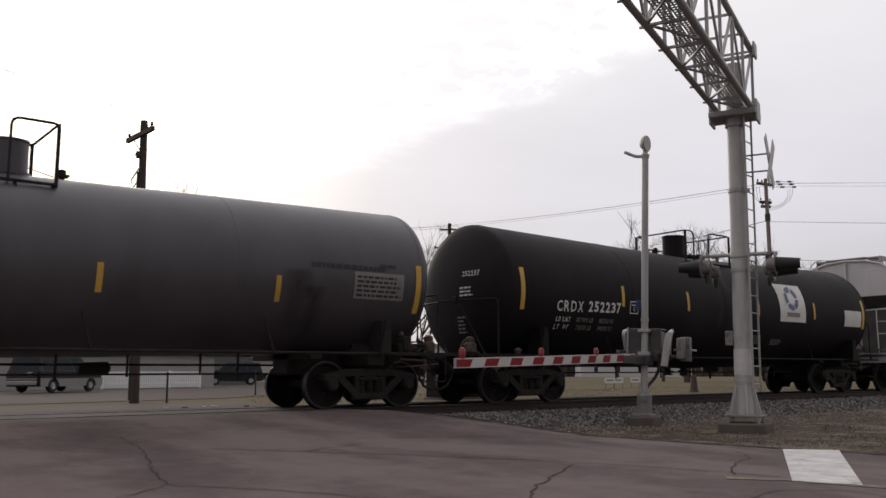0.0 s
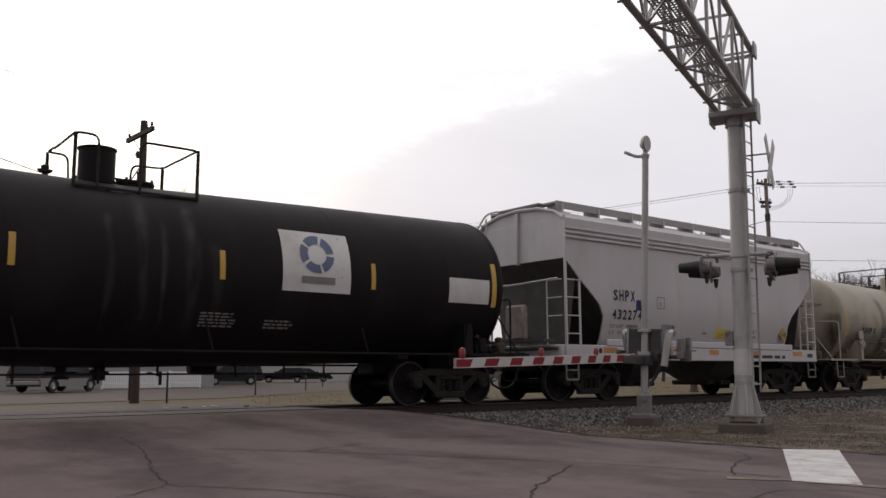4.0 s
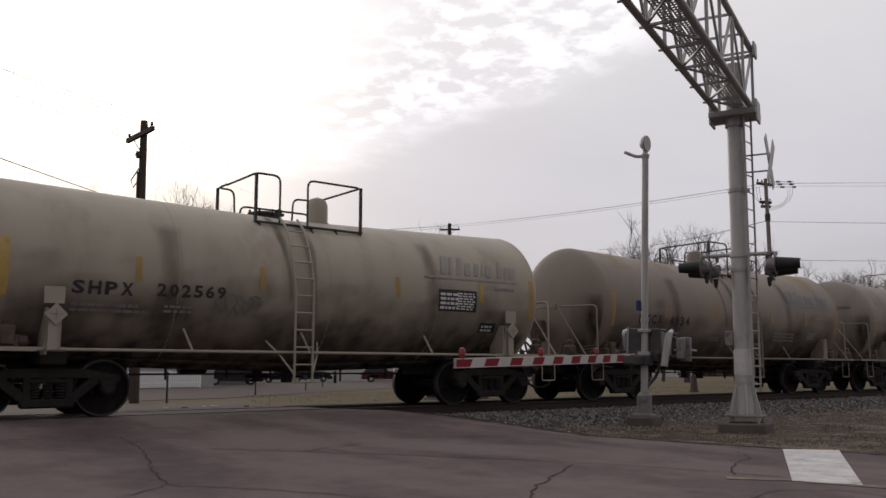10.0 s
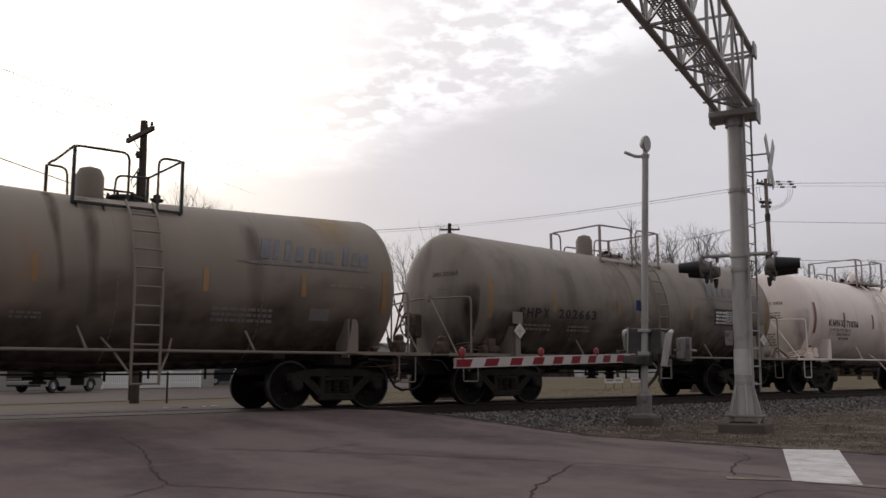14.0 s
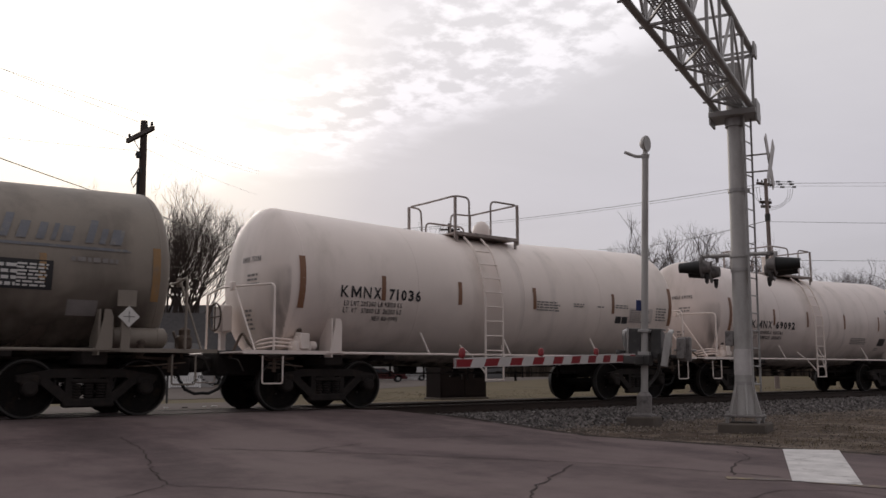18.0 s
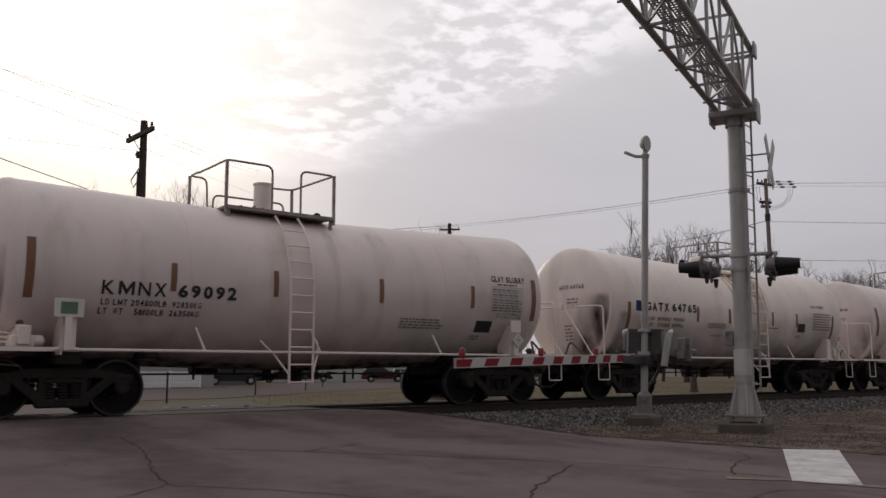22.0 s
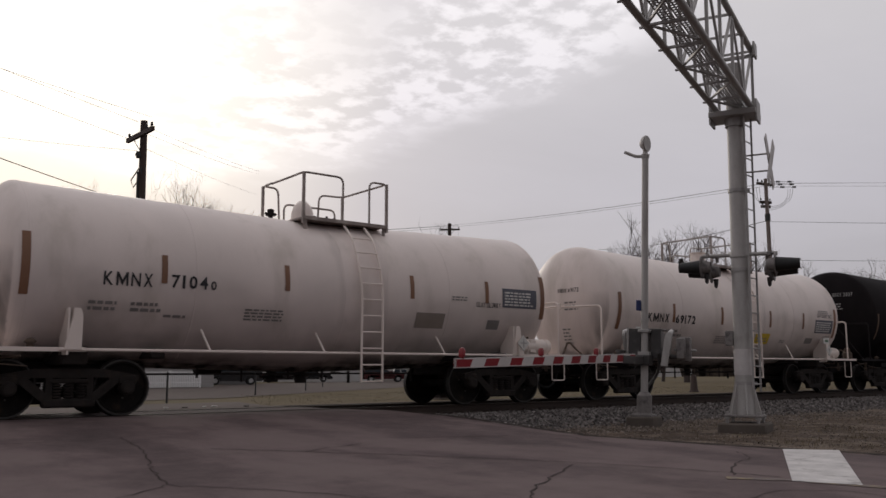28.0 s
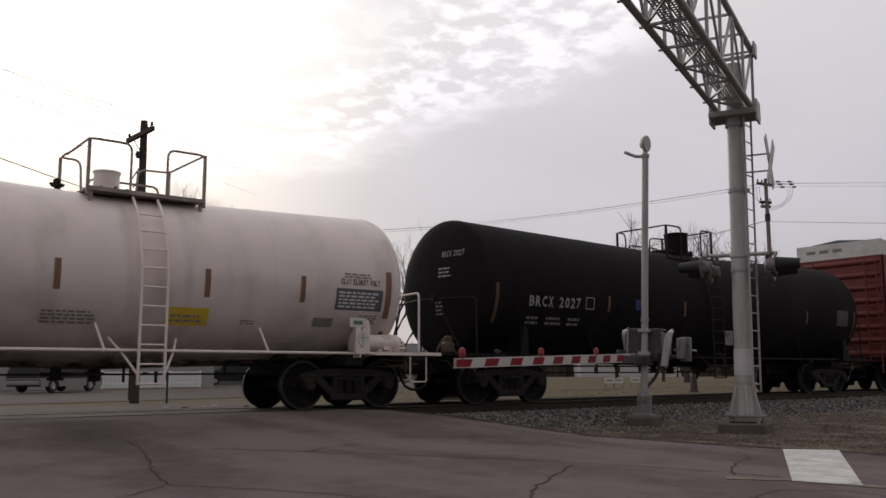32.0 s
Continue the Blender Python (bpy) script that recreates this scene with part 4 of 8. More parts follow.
def side_ladder(car, x0, x1, r, zc, material, braces=True, curved=True, zlow=0.50):
    for x in (x0, x1):
        pts = [(x, -r - 0.10, zlow), (x, -r - 0.11, zc), (x, -r * 0.96 - 0.08, zc + 0.45), (x, -r * 0.80 - 0.05, zc + r * 0.72), (x + 0.04, -0.86, zc + r - 0.12)]
        if not curved:
            pts = [(x, -r - 0.10, zlow), (x, -r - 0.11, zc + 0.1)]
        part("ladder_rail", Mesh().tube(bent(pts, 0.2), 0.024, 6), material, car)
    z = zlow + 0.02
    while z < zc + r - 0.25:
        if z < zc + 0.3 or curved:
            d = z - zc
            y = -r - 0.11 if d < 0.2 else -math.sqrt(max((r + 0.09) ** 2 - d * d, 0.5)) - 0.02
            part("rung", shared(("rung", round(x1 - x0, 2)), lambda: Mesh().rod((0, 0, 0), (x1 - x0, 0, 0), 0.016, 6), "rung"), material, car).matrix_basis = pose(x0, y, z)
        z += 0.31
    if braces:
        for x, e in ((x0, -0.35), (x1, 0.35)):
            part("ladder_brace", Mesh().tube([(x, -r - 0.1, 0.66), (x + e * 0.6, -r + 0.1, 1.02), (x + e, -r + 0.35, 1.26)], 0.02, 6), material, car)


def true_size(k):
    """Lengths along the car and heights above the rail in metres."""
    X = 1.0187

    def Z(z):
        return 1.095 * z - 0.018
    k["strips"] = [(x * X, Z(a), Z(b), w) for x, a, b, w in k["strips"]]
    k["rail_z"], k["hatch_x"] = Z(k["rail_z"]), k["hatch_x"] * X
    for n in [q for q in ("gate", "ladder", "struts", "seams") if q in k]:
        k[n] = tuple(x * X for x in k[n])
    x0, x1, style, paint, steel, dx, dr, dh, vx = k["top"]
    k["top"] = (x0 * X, x1 * X, style, paint, steel, dx * X, dr * 1.04, dh * 1.095 + k.get("drop", 0.15), vx * X)
    k["letters"] = [(a[0], a[1] * X, Z(a[2]), a[3] * 1.095, a[4] * X, *a[5:]) for a in k.get("letters", ())]
    k["head"] = [(a[0], a[1] - 0.35, Z(a[2]) - 0.15, a[3] * 1.095, a[4] * 1.06, *a[5:]) for a in k.get("head", ())]
    k["rows"] = [(a[0] * X, Z(a[1]), a[2] * X, a[3] * 1.095, *a[4:]) for a in k.get("rows", ())]
    k["patches"] = [(a[0] * X, a[1] * X, Z(a[2]), Z(a[3]), *a[4:]) for a in k.get("patches", ())]
    if k.get("emblem"):
        e = k["emblem"]
        k["emblem"] = (e[0] * X, e[1] * X, Z(e[2]), Z(e[3]), e[4])
    k["placards"] = [(a * X, b, Z(c)) for a, b, c in k.get("placards", ())]
    k["boards"] = [(a * X, Z(b), Z(c), w) for a, b, c, w in k.get("boards", ())]
    if k.get("reservoir"):
        k["reservoir"] *= X


def tank_car(k):
    """A tank car at its place in the train: a tank on stub sills and two trucks."""
    car = base("tank_car", None, label=k["label"], category="tank car", group="cars of the train")
    r, zc, hb, hd, half = k["r"], k["zc"], k["hb"], k["hd"], k["half"]
    paint, trim, frame_mat = k["paint"], k["trim"], k["frame"]
    SLOPE["drop"], SLOPE["run"] = k.get("drop", 0.15), hb
    zm = axis_z(zc, 0.4)
    tank_shell(car, r, zc, hb, hd, paint)
    weld_lines(car, r, zc, k["seams"], paint)
    tcx = half - 2.18
    for s in (-1, 1):
        truck(car, s * tcx)
        coupler(car, s * half, s)
        sill = Mesh().box(-1.45, 1.95, -0.32, 0.32, 0.64, 1.10, 0.03).box(-1.45, -1.2, -1.2, 1.2, 0.93, 1.07, 0.02)
        q = part("stub_sill", sill, frame_mat, car)
        q.matrix_basis = pose(s * tcx, 0, 0, 0, 0, 0 if s > 0 else 180)
        # saddle plates that carry the tank
        for y in (-1, 1):
            sad = Mesh().prism([(-0.16, 1.05), (0.10, 1.05), (0.10, 1.58), (0.06, 1.69), (-0.04, 1.69), (-0.05, 1.55)], y * (r - 0.02) - 0.015, y * (r - 0.02) + 0.015)
            sad.prism([(-0.12, 0.97), (-0.09, 0.97), (-0.09, 1.69), (-0.12, 1.69)], min(y * (r - 0.02), y * (r - 0.45)), max(y * (r - 0.02), y * (r - 0.45)))
            part("saddle_plate", sad, trim, car).matrix_basis = pose(s * (tcx + 0.08), 0, 0)
        bol = Mesh().box(-0.2, 0.2, -1.25, 1.25, 0.82, 1.10, 0.02)
        bol.prism([(-0.3, 1.02), (0.3, 1.02), (0.22, zc - r + 0.25), (-0.22, zc - r + 0.25)], -0.75, 0.75)
        part("body_bolster", bol, frame_mat, car).matrix_basis = pose(s * tcx, 0, 0)
        # end platform with its sill step and railings
        xe = s * (half - 0.42)
        pl = Mesh().box(-0.42, 0.62 if k["long_platform"] else 0.15, -1.42, 1.42, 1.035, 1.07, 0.008)
        part("end_platform", pl, trim, car).matrix_basis = pose(xe - s * 0.30, 0, 0, 0, 0, 180 if s > 0 else 0)
        for y in (-1.455, 1.43):
            part("side_sill", Mesh().box(-1.75, 0.3, y, y + 0.025, 1.02, 1.085), trim, car).matrix_basis = pose(xe - s * 0.1, 0, 0, 0, 0, 0 if s > 0 else 180)
        xx = s * (half - 0.80)
        xm = xx + s * 0.30
        part("end_handrail", Mesh().tube(bent([(xx, -1.46, 1.07), (xx, -1.46, 2.28), (xm, -0.2, 2.30), (xm, 0.2, 2.30), (xx, 1.46, 2.28), (xx, 1.46, 1.07)], 0.12), 0.022, 7), trim, car)
        for a, b in (((-0.45, -1.38),) if k.get("brace", True) else ()):
            part("handrail_brace", Mesh().rod((xm, a, 2.28), (xm + s * 0.02, b, 1.07), 0.018, 6), trim, car)
        part("rail_clamp", Mesh().box(xm - 0.03, xm + 0.03, -0.42, -0.28, 2.22, 2.38, 0.01), trim, car)
        for y in (-1, 1):
            part("sill_step", Mesh().tube(bent([(xx - 0.20, y * 1.44, 0.99), (xx - 0.20, y * 1.44, 0.50), (xx + 0.20, y * 1.44, 0.50), (xx + 0.20, y * 1.44, 0.99)], 0.04, 2), 0.014, 6), trim, car)
    for y in (-1, 1):
        part("side_rod", Mesh().tube([(-tcx - 0.3, y * 1.45, 1.05), (tcx + 0.3, y * 1.45, 1.05)], 0.026, 7), trim, car)
        for x in k["struts"]:
            part("rod_bracket", Mesh().tube([(x, y * 1.45, 1.04), (x - 0.12, y * (r * 0.86), zc - r * 0.62)], 0.022, 6), trim, car)
    # bottom outlet and brake rigging
    part("bottom_outlet", Mesh().lathe([(0, 0.0), (0, 0.11), (0.12, 0.11), (0.12, 0.16), (0.16, 0.16), (0.16, 0.10), (0.40, 0.10)], 14, (0.1, 0, zm - r - 0.22), 2), M_TRUCK, car)
    part("brake_rod", Mesh().tube([(-tcx + 0.6, -0.25, 0.67), (tcx - 0.6, -0.25, 0.67)], 0.018, 6), M_TRUCK, car)
    part("train_line", Mesh().tube([(-half + 0.6, 0.35, 0.84), (half - 0.6, 0.35, 0.84)], 0.022, 6), M_TRUCK, car)
    rh = random.Random(int(k["cx"] * 7))
    for i in range(9 if half > 8 else 6):
        x = (-tcx + 1.7) + (2 * tcx - 3.4) * (i + rh.uniform(0.2, 0.8)) / (9 if half > 8 else 6)
        low = rh.uniform(0.50, 0.66)
        part("pipe_hanger", Mesh().beam((x, -0.3, axis_z(zc, x) - r + 0.06), (x, -0.3, low), 0.04, 0.02).beam((x, -0.3, 0.84), (x, 0.38, 0.84), 0.03, 0.03), M_TRUCK, car)
    part("brake_lever", Mesh().beam((0.9, -0.3, 0.67), (1.15, 0.5, 0.70), 0.08, 0.03).rod((1.1, -0.2, 0.72), (1.1, -0.2, 0.48), 0.03), M_TRUCK, car)
    part("outlet_valve", Mesh().lathe([(0, 0.14), (0.05, 0.14), (0.05, 0.09), (0.2, 0.09), (0.2, 0.13), (0.26, 0.13), (0.26, 0.0)], 12, (-0.5, 0.1, zm - r - 0.2), 2).rod((-0.75, 0.1, zm - r - 0.1), (-0.25, 0.1, zm - r - 0.1), 0.03), M_TRUCK, car)
    xc = k["brake_x"]
    part("brake_cylinder", Mesh().lathe([(-0.30, 0.0), (-0.30, 0.10), (0.20, 0.12), (0.25, 0.06), (0.25, 0.0)], 16, (xc, 0.5, 0.78)), M_TRUCK, car)
    # strips
    for x, zlo, zhi, wid in k["strips"]:
        patch(car, r, zc, x - wid / 2, x + wid / 2, zlo, zhi, k["strip_mat"], "reflective_strip")
    if k.get("top"):
        top_works(car, k, r, zm, *k["top"])
    if k.get("ladder"):
        side_ladder(car, *k["ladder"], r, zm, k.get("ladder_mat", trim), k.get("ladder_braces", True))
    for args in k.get("letters", ()):
        on_tank(car, r, zc, *args)
    for args in k.get("head", ()):
        on_head(car, r, zc, hb, hd, *args)
    if k.get("head"):
        head_print(car, r, zc, hb, hd, -0.22, k["head"][0][2] - 0.28, 0.42, 3, k["head"][0][5] if k["head"][0][5] in (M_INKW, M_INKDIM) else M_INKG, 5)
        head_print(car, r, zc, hb, hd, -0.10, k["head"][0][2] - 0.95, 0.3, 5, M_INKG, 6)
    for args in k.get("streaks", ()):
        streak(car, r, zc, *args)
    # brown grime with shade painted in, denser towards the tank's bottom
    if k.get("grime"):
        n1 = k["cx"]

        def low(u, v):
            x = -hb + 0.05 + u * (2 * hb - 0.1)
            z = axis_z(zc, x) - r * 0.96 + v * r * 1.15
            n = noise.noise(Vector((x * 0.9 + n1, z * 2.0, 1))) * 0.5 + noise.noise(Vector((x * 3.1, z * 5.0, n1))) * 0.3
            return surface(r, zc, x, z, 0.005), k["grime"] * max(0.0, min(1.0, 1.15 - 1.3 * v + n))
        stain(car, low, M_GRIME_SHADE, "stain", "dull brown grime and painted shade low on the tank", 60, 16, 3)
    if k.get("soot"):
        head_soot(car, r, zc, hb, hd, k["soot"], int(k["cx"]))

        # underside shade put into a black film that fades up both flanks
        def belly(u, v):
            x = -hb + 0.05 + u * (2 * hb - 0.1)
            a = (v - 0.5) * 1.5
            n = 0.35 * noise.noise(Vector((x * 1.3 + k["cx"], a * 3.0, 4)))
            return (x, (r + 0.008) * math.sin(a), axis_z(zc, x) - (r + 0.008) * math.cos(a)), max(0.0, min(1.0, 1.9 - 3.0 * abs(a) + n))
        stain(car, belly, M_SOOT_SHADE, "stain", "black shade painted under the tank", 40, 14, 5)
    for i, args in enumerate(k.get("rows", ())):
        print_rows(car, r, zc, *args, seed=i + 3)
    for args in k.get("patches", ()):
        patch(car, r, zc, *args)
    if k.get("emblem"):
        emblem(car, r, zc, *k["emblem"])
    for x, z0, z1 in k.get("placards", ()):
        tall = z1 > 1.7
        if tall:
            part("placard_board", Mesh().box(-0.15, 0.15, -0.012, 0.012, z1 - 0.26, z1, 0.004), trim, car).matrix_basis = pose(x, -r - 0.06, 0)
        zd = z1 - (0.42 if tall else 0.20)
        d = part("placard", Mesh().prism([(0, -0.17), (0.17, 0), (0, 0.17), (-0.17, 0)], -0.012, 0.012), M_PLATE if trim is not M_BEIGE else M_BEIGE, car, "dusty diamond placard")
        d.matrix_basis = pose(x + 0.03, -r - 0.09, zd)
        for q in range(4):
            part("placard_line", Mesh().beam((0, 0, 0), (0.09 * math.cos(q * math.pi / 2), 0, 0.09 * math.sin(q * math.pi / 2)), 0.004, 0.014, (0, 0, 1) if q % 2 == 0 else (1, 0, 0)), M_INKG, d).matrix_basis = pose(0, -0.014, 0)
        part("placard_post", Mesh().box(-0.07, 0.07, -0.02, 0.02, 1.04, zd), trim, car).matrix_basis = pose(x, -r - 0.05, 0)
    if k.get("boards"):
        for x, z0, z1, w in k["boards"]:
            part("data_board", Mesh().box(-w / 2, w / 2, -0.012, 0.012, z0, z1, 0.004), M_PLATE, car).matrix_basis = pose(x, -r - 0.07, 0)
            part("board_table", Mesh().box(-w * 0.28, w * 0.28, -0.016, -0.012, z0 + 0.05, z1 - 0.05), M_GRNTAB, car, "faded green card").matrix_basis = pose(x, -r - 0.07, 0)
            part("board_post", Mesh().box(-0.05, 0.05, -0.02, 0.02, 1.04, z0), trim, car).matrix_basis = pose(x, -r - 0.07, 0)
    if k.get("reservoir"):
        x = k["reservoir"]
        part("air_reservoir", Mesh().lathe([(-0.5, 0.0), (-0.47, 0.1), (-0.42, 0.165), (0.42, 0.165), (0.47, 0.1), (0.5, 0.0)], 20, (x, -1.22, 1.26)), trim, car)
        for e in (-0.3, 0.3):
            part("reservoir_strap", Mesh().lathe([(-0.02, 0.166), (-0.02, 0.175), (0.02, 0.175), (0.02, 0.166)], 20, (x + e, -1.22, 1.26)), trim, car)
    # valves and pipework clutter at the ends
    rnd = random.Random(int(k["cx"] * 10))
    for s in (-1, 1):
        x = s * (half - 1.5)
        if s == k.get("valve_end", 1):
            body = Mesh().box(-0.20, 0.16, -0.15, 0.13, 0.0, 0.20, 0.03).box(-0.11, 0.09, -0.19, -0.13, 0.04, 0.34, 0.02)
            body.lathe([(0.0, 0.10), (0.08, 0.10), (0.10, 0.07), (0.16, 0.07), (0.18, 0.0)], 12, (-0.04, 0.0, 0.19), 2).lathe([(0.15, 0.09), (0.28, 0.09), (0.30, 0.06), (0.34, 0.0)], 12, (0, -0.02, 0.11), 0)
            v = part("brake_valve", body, k.get("valve_mat", trim), car, "painted air brake control valve")
            v.matrix_basis = pose(x, -1.18, 1.07)
            part("valve_cap", Mesh().lathe([(0.0, 0.05), (0.05, 0.05), (0.07, 0.02), (0.08, 0.0)], 10, (-0.04, 0, 0.36), 2), M_PIPE, v)
            for j in range(3):
                zz = 1.15 + 0.07 * j
                part("valve_pipe", Mesh().tube(bent([(x - s * -0.12, -1.2 + 0.04 * j, zz), (x + s * 0.55, -1.22 + 0.05 * j, zz + 0.03), (x + s * 0.72, -0.9, zz - 0.02), (x + s * 0.74, -0.4, 1.1)], 0.1), 0.016, 6), k.get("valve_mat", trim), car)
        else:
            hgt = rnd.uniform(0.10, 0.20)
            part("pipe_fitting", Mesh().lathe([(0, 0.06), (hgt * 0.5, 0.06), (hgt * 0.5, 0.09), (hgt * 0.7, 0.09), (hgt, 0.03)], 10, (x, -1.32, 1.07), 2), M_PIPE, car)
    for s in (-1, 1):
        xo = s * (half - 0.55)
        part("brake_pipe", Mesh().tube(bent([(xo - s * 0.9, -1.0, 0.95), (xo - s * 0.3, -1.05, 0.92), (xo - s * 0.1, -0.8, 1.2), (xo - s * 0.1, -0.5, 1.45), (xo + s * 0.12, -0.45, 0.95)], 0.12), 0.025, 6), M_PIPE, car, "rusty bent brake pipe")
        if trim is not M_WHITE:
            part("valve_body", Mesh().box(xo - 0.14, xo + 0.10, -0.95, -0.68, 1.08, 1.34, 0.05).lathe([(0.0, 0.1), (0.1, 0.1), (0.14, 0.05)], 10, (xo, -0.8, 1.33), 2), M_PIPE, car, "grimy valve body")
        part("drain_cock", Mesh().rod((xo - s * 0.4, -1.2, 0.95), (xo - s * 0.4, -1.2, 0.70), 0.035, 7).rod((xo - s * 0.52, -1.2, 0.78), (xo - s * 0.28, -1.2, 0.78), 0.02, 6), M_PIPE, car)
        part("release_rod", Mesh().tube([(xo - s * 0.2, -1.38, 0.86), (xo - s * 0.9, -1.36, 0.80), (xo - s * 1.1, -0.6, 0.80)], 0.012, 5), M_PIPE, car)
        chain = Mesh()
        for i in range(9):
            u = i / 8
            chain.lathe([(-0.012, 0.02), (0.0, 0.03), (0.012, 0.02)], 6, (xo + s * (0.1 + 0.45 * u), -0.22, 0.62 - 0.14 * math.sin(math.pi * u)), i % 2 + 1)
        part("safety_chain", chain, M_TRUCK, car)
    s = k.get("brake_end", 1)
    hw = Mesh()
    ring = [(0.0, 0.27 * math.cos(a), 0.27 * math.sin(a)) for a in (2 * math.pi * i / 16 for i in range(17))]
    hw.tube(ring, 0.018, 6, caps=False)
    for a in range(4):
        hw.rod((0, 0, 0), (0, 0.27 * math.cos(a * math.pi / 2), 0.27 * math.sin(a * math.pi / 2)), 0.014, 5)
    part("hand_brake_wheel", hw, M_PIPE, car).matrix_basis = pose(s * (half - 0.50), 0.4, 1.76)
    part("brake_housing", Mesh().box(-0.12, 0.12, -0.2, 0.2, 1.46, 2.0, 0.04).box(-0.05, 0.05, -0.06, 0.06, 1.07, 1.46), M_PIPE if trim is not M_WHITE else trim, car).matrix_basis = pose(s * (half - 0.66), 0.4, 0)
    return car


# ---------------------------------------------------------------- track
def rail_mesh(y):
    prof = [(-0.075, -0.172), (0.075, -0.172), (0.075, -0.16), (0.012, -0.145), (0.009, -0.045), (0.036, -0.032), (0.036, -0.006), (0.026, -0.001), (-0.026, -0.001), (-0.036, -0.006), (-0.036, -0.032), (-0.009, -0.045), (-0.012, -0.145), (-0.075, -0.16)]
    m = Mesh()
    n = len(prof)
    xs = (-70.0, 320.0)
    m.add([(x, y + a, b) for x in xs for a, b in prof], [(i, (i + 1) % n, n + (i + 1) % n, n + i) for i in range(n)])
    return m


for y in RAIL_Y:
    rail = tagged(part("rail", rail_mesh(y), M_RAIL, smooth=30), "rusty steel rail spiked to dark ties", "rail", group="rails of the track")
    part("rail_head", Mesh().box(-70, 320, y - 0.027, y + 0.027, -0.0015, 0.0005), M_RAILTOP, rail, "bright worn running surface", smooth=0)
TIE = Mesh().box(-0.115, 0.115, -1.3, 1.3, -0.35, -0.174, 0.015).data("crosstie")
TIE.materials.append(M_TIE)
for i in range(70):
    tie = tagged(new("crosstie", TIE), "dark creosoted wooden crosstie in ballast", "crosstie", group="ties under the rails")
    tie.matrix_world = pose(9.6 + i * 0.50, TRACK_Y + 0.03 * math.sin(i * 2.3), 0, 0, 0, 0.8 * math.sin(i * 1.7))
for i in range(70):
    x = 9.6 + i * 0.5
    for y in RAIL_Y:
        if i < 45:
            tp = tagged(new("tie_plate", SHARED.setdefault("tie_plate", Mesh().box(-0.09, 0.09, -0.16, 0.16, -0.174, -0.16).box(-0.02, 0.02, 0.08, 0.11, -0.16, -0.13).box(-0.02, 0.02, -0.11, -0.08, -0.16, -0.13).data("tie_plate"))), "rusty steel tie plate with spikes under a rail", "tie plate", group="plates under the rails")
            tp.matrix_world = pose(x, y, 0)
SHARED["tie_plate"].materials.append(M_RAIL)
bed = Mesh()
ys = [11.8, 12.4, 13.0, 13.6, 14.4, 15.5, 16.6, 17.25]
zs = [-0.47, -0.33, -0.25, -0.19, -0.19, -0.20, -0.19, -0.21]
xs = [9.25] + list(np.arange(9.5, 40, 0.3)) + list(np.arange(40, 320, 4.0))
vs = [(x, y + (0.12 * noise.noise(Vector((x * 0.8, 0, 2))) if j == 0 else 0), z + 0.02 * noise.noise(Vector((x * 2, y * 2, 0)))) for j, (y, z) in enumerate(zip(ys, zs)) for x in xs]
w = len(xs)
bed.add(vs, [(j * w + i, j * w + i + 1, (j + 1) * w + i + 1, (j + 1) * w + i) for j in range(len(ys) - 1) for i in range(w - 1)])
tagged(part("track_bed", bed, M_BALLAST, smooth=60), "dark crushed stone bed under the rails", "track bed", kind="structure")


def stones(n, x_range, y_range, size, seed, height, material, name, label):
    rnd = random.Random(seed)
    m = Mesh()
    for _ in range(n):
        x = x_range[0] + (x_range[1] - x_range[0]) * rnd.random() ** 1.3
        y = rnd.uniform(*y_range)
        s = rnd.uniform(*size)
        z = height(x, y) + s * 0.25
        vs = []
        for d in ((1, 0, 0), (0, 1, 0), (-1, 0, 0), (0, -1, 0), (0, 0, 1), (0, 0, -1)):
            k = s * rnd.uniform(0.55, 1.1)
            vs.append(Vector(d) * k + Vector((rnd.uniform(-0.3, 0.3), rnd.uniform(-0.3, 0.3), rnd.uniform(-0.3, 0.3))) * s)
        q = Euler((rnd.uniform(0, 3), rnd.uniform(0, 3), rnd.uniform(0, 3))).to_matrix()
        m.add([Vector((x, y, z)) + q @ v for v in vs], [(0, 1, 4), (1, 2, 4), (2, 3, 4), (3, 0, 4), (1, 0, 5), (2, 1, 5), (3, 2, 5), (0, 3, 5)])
    return tagged(part(name, m, material, smooth=0, turn=False), label, "gravel", kind="stuff")


def bed_height(x, y):
    return float(np.interp(y, ys, zs))


stones(15000, (9.6, 40), (11.9, 14.35), (0.02, 0.052), 5, bed_height, M_STONE, "gravel", "grey crushed ballast stones beside the rail")
stones(4500, (10.1, 30), (10.5, 12.5), (0.010, 0.038), 6, lambda x, y: ground_height(x, y), M_GRIT, "gravel", "loose small stones scattered on the dirt edge")


stones(2600, (10.3, 26), (5.6, 10.6), (0.008, 0.028), 11, lambda x, y: ground_height(x, y) if x > road_edge(y) + 0.1 else -2.0, M_GRIT, "gravel", "pale grit and clods on the dirt verge")


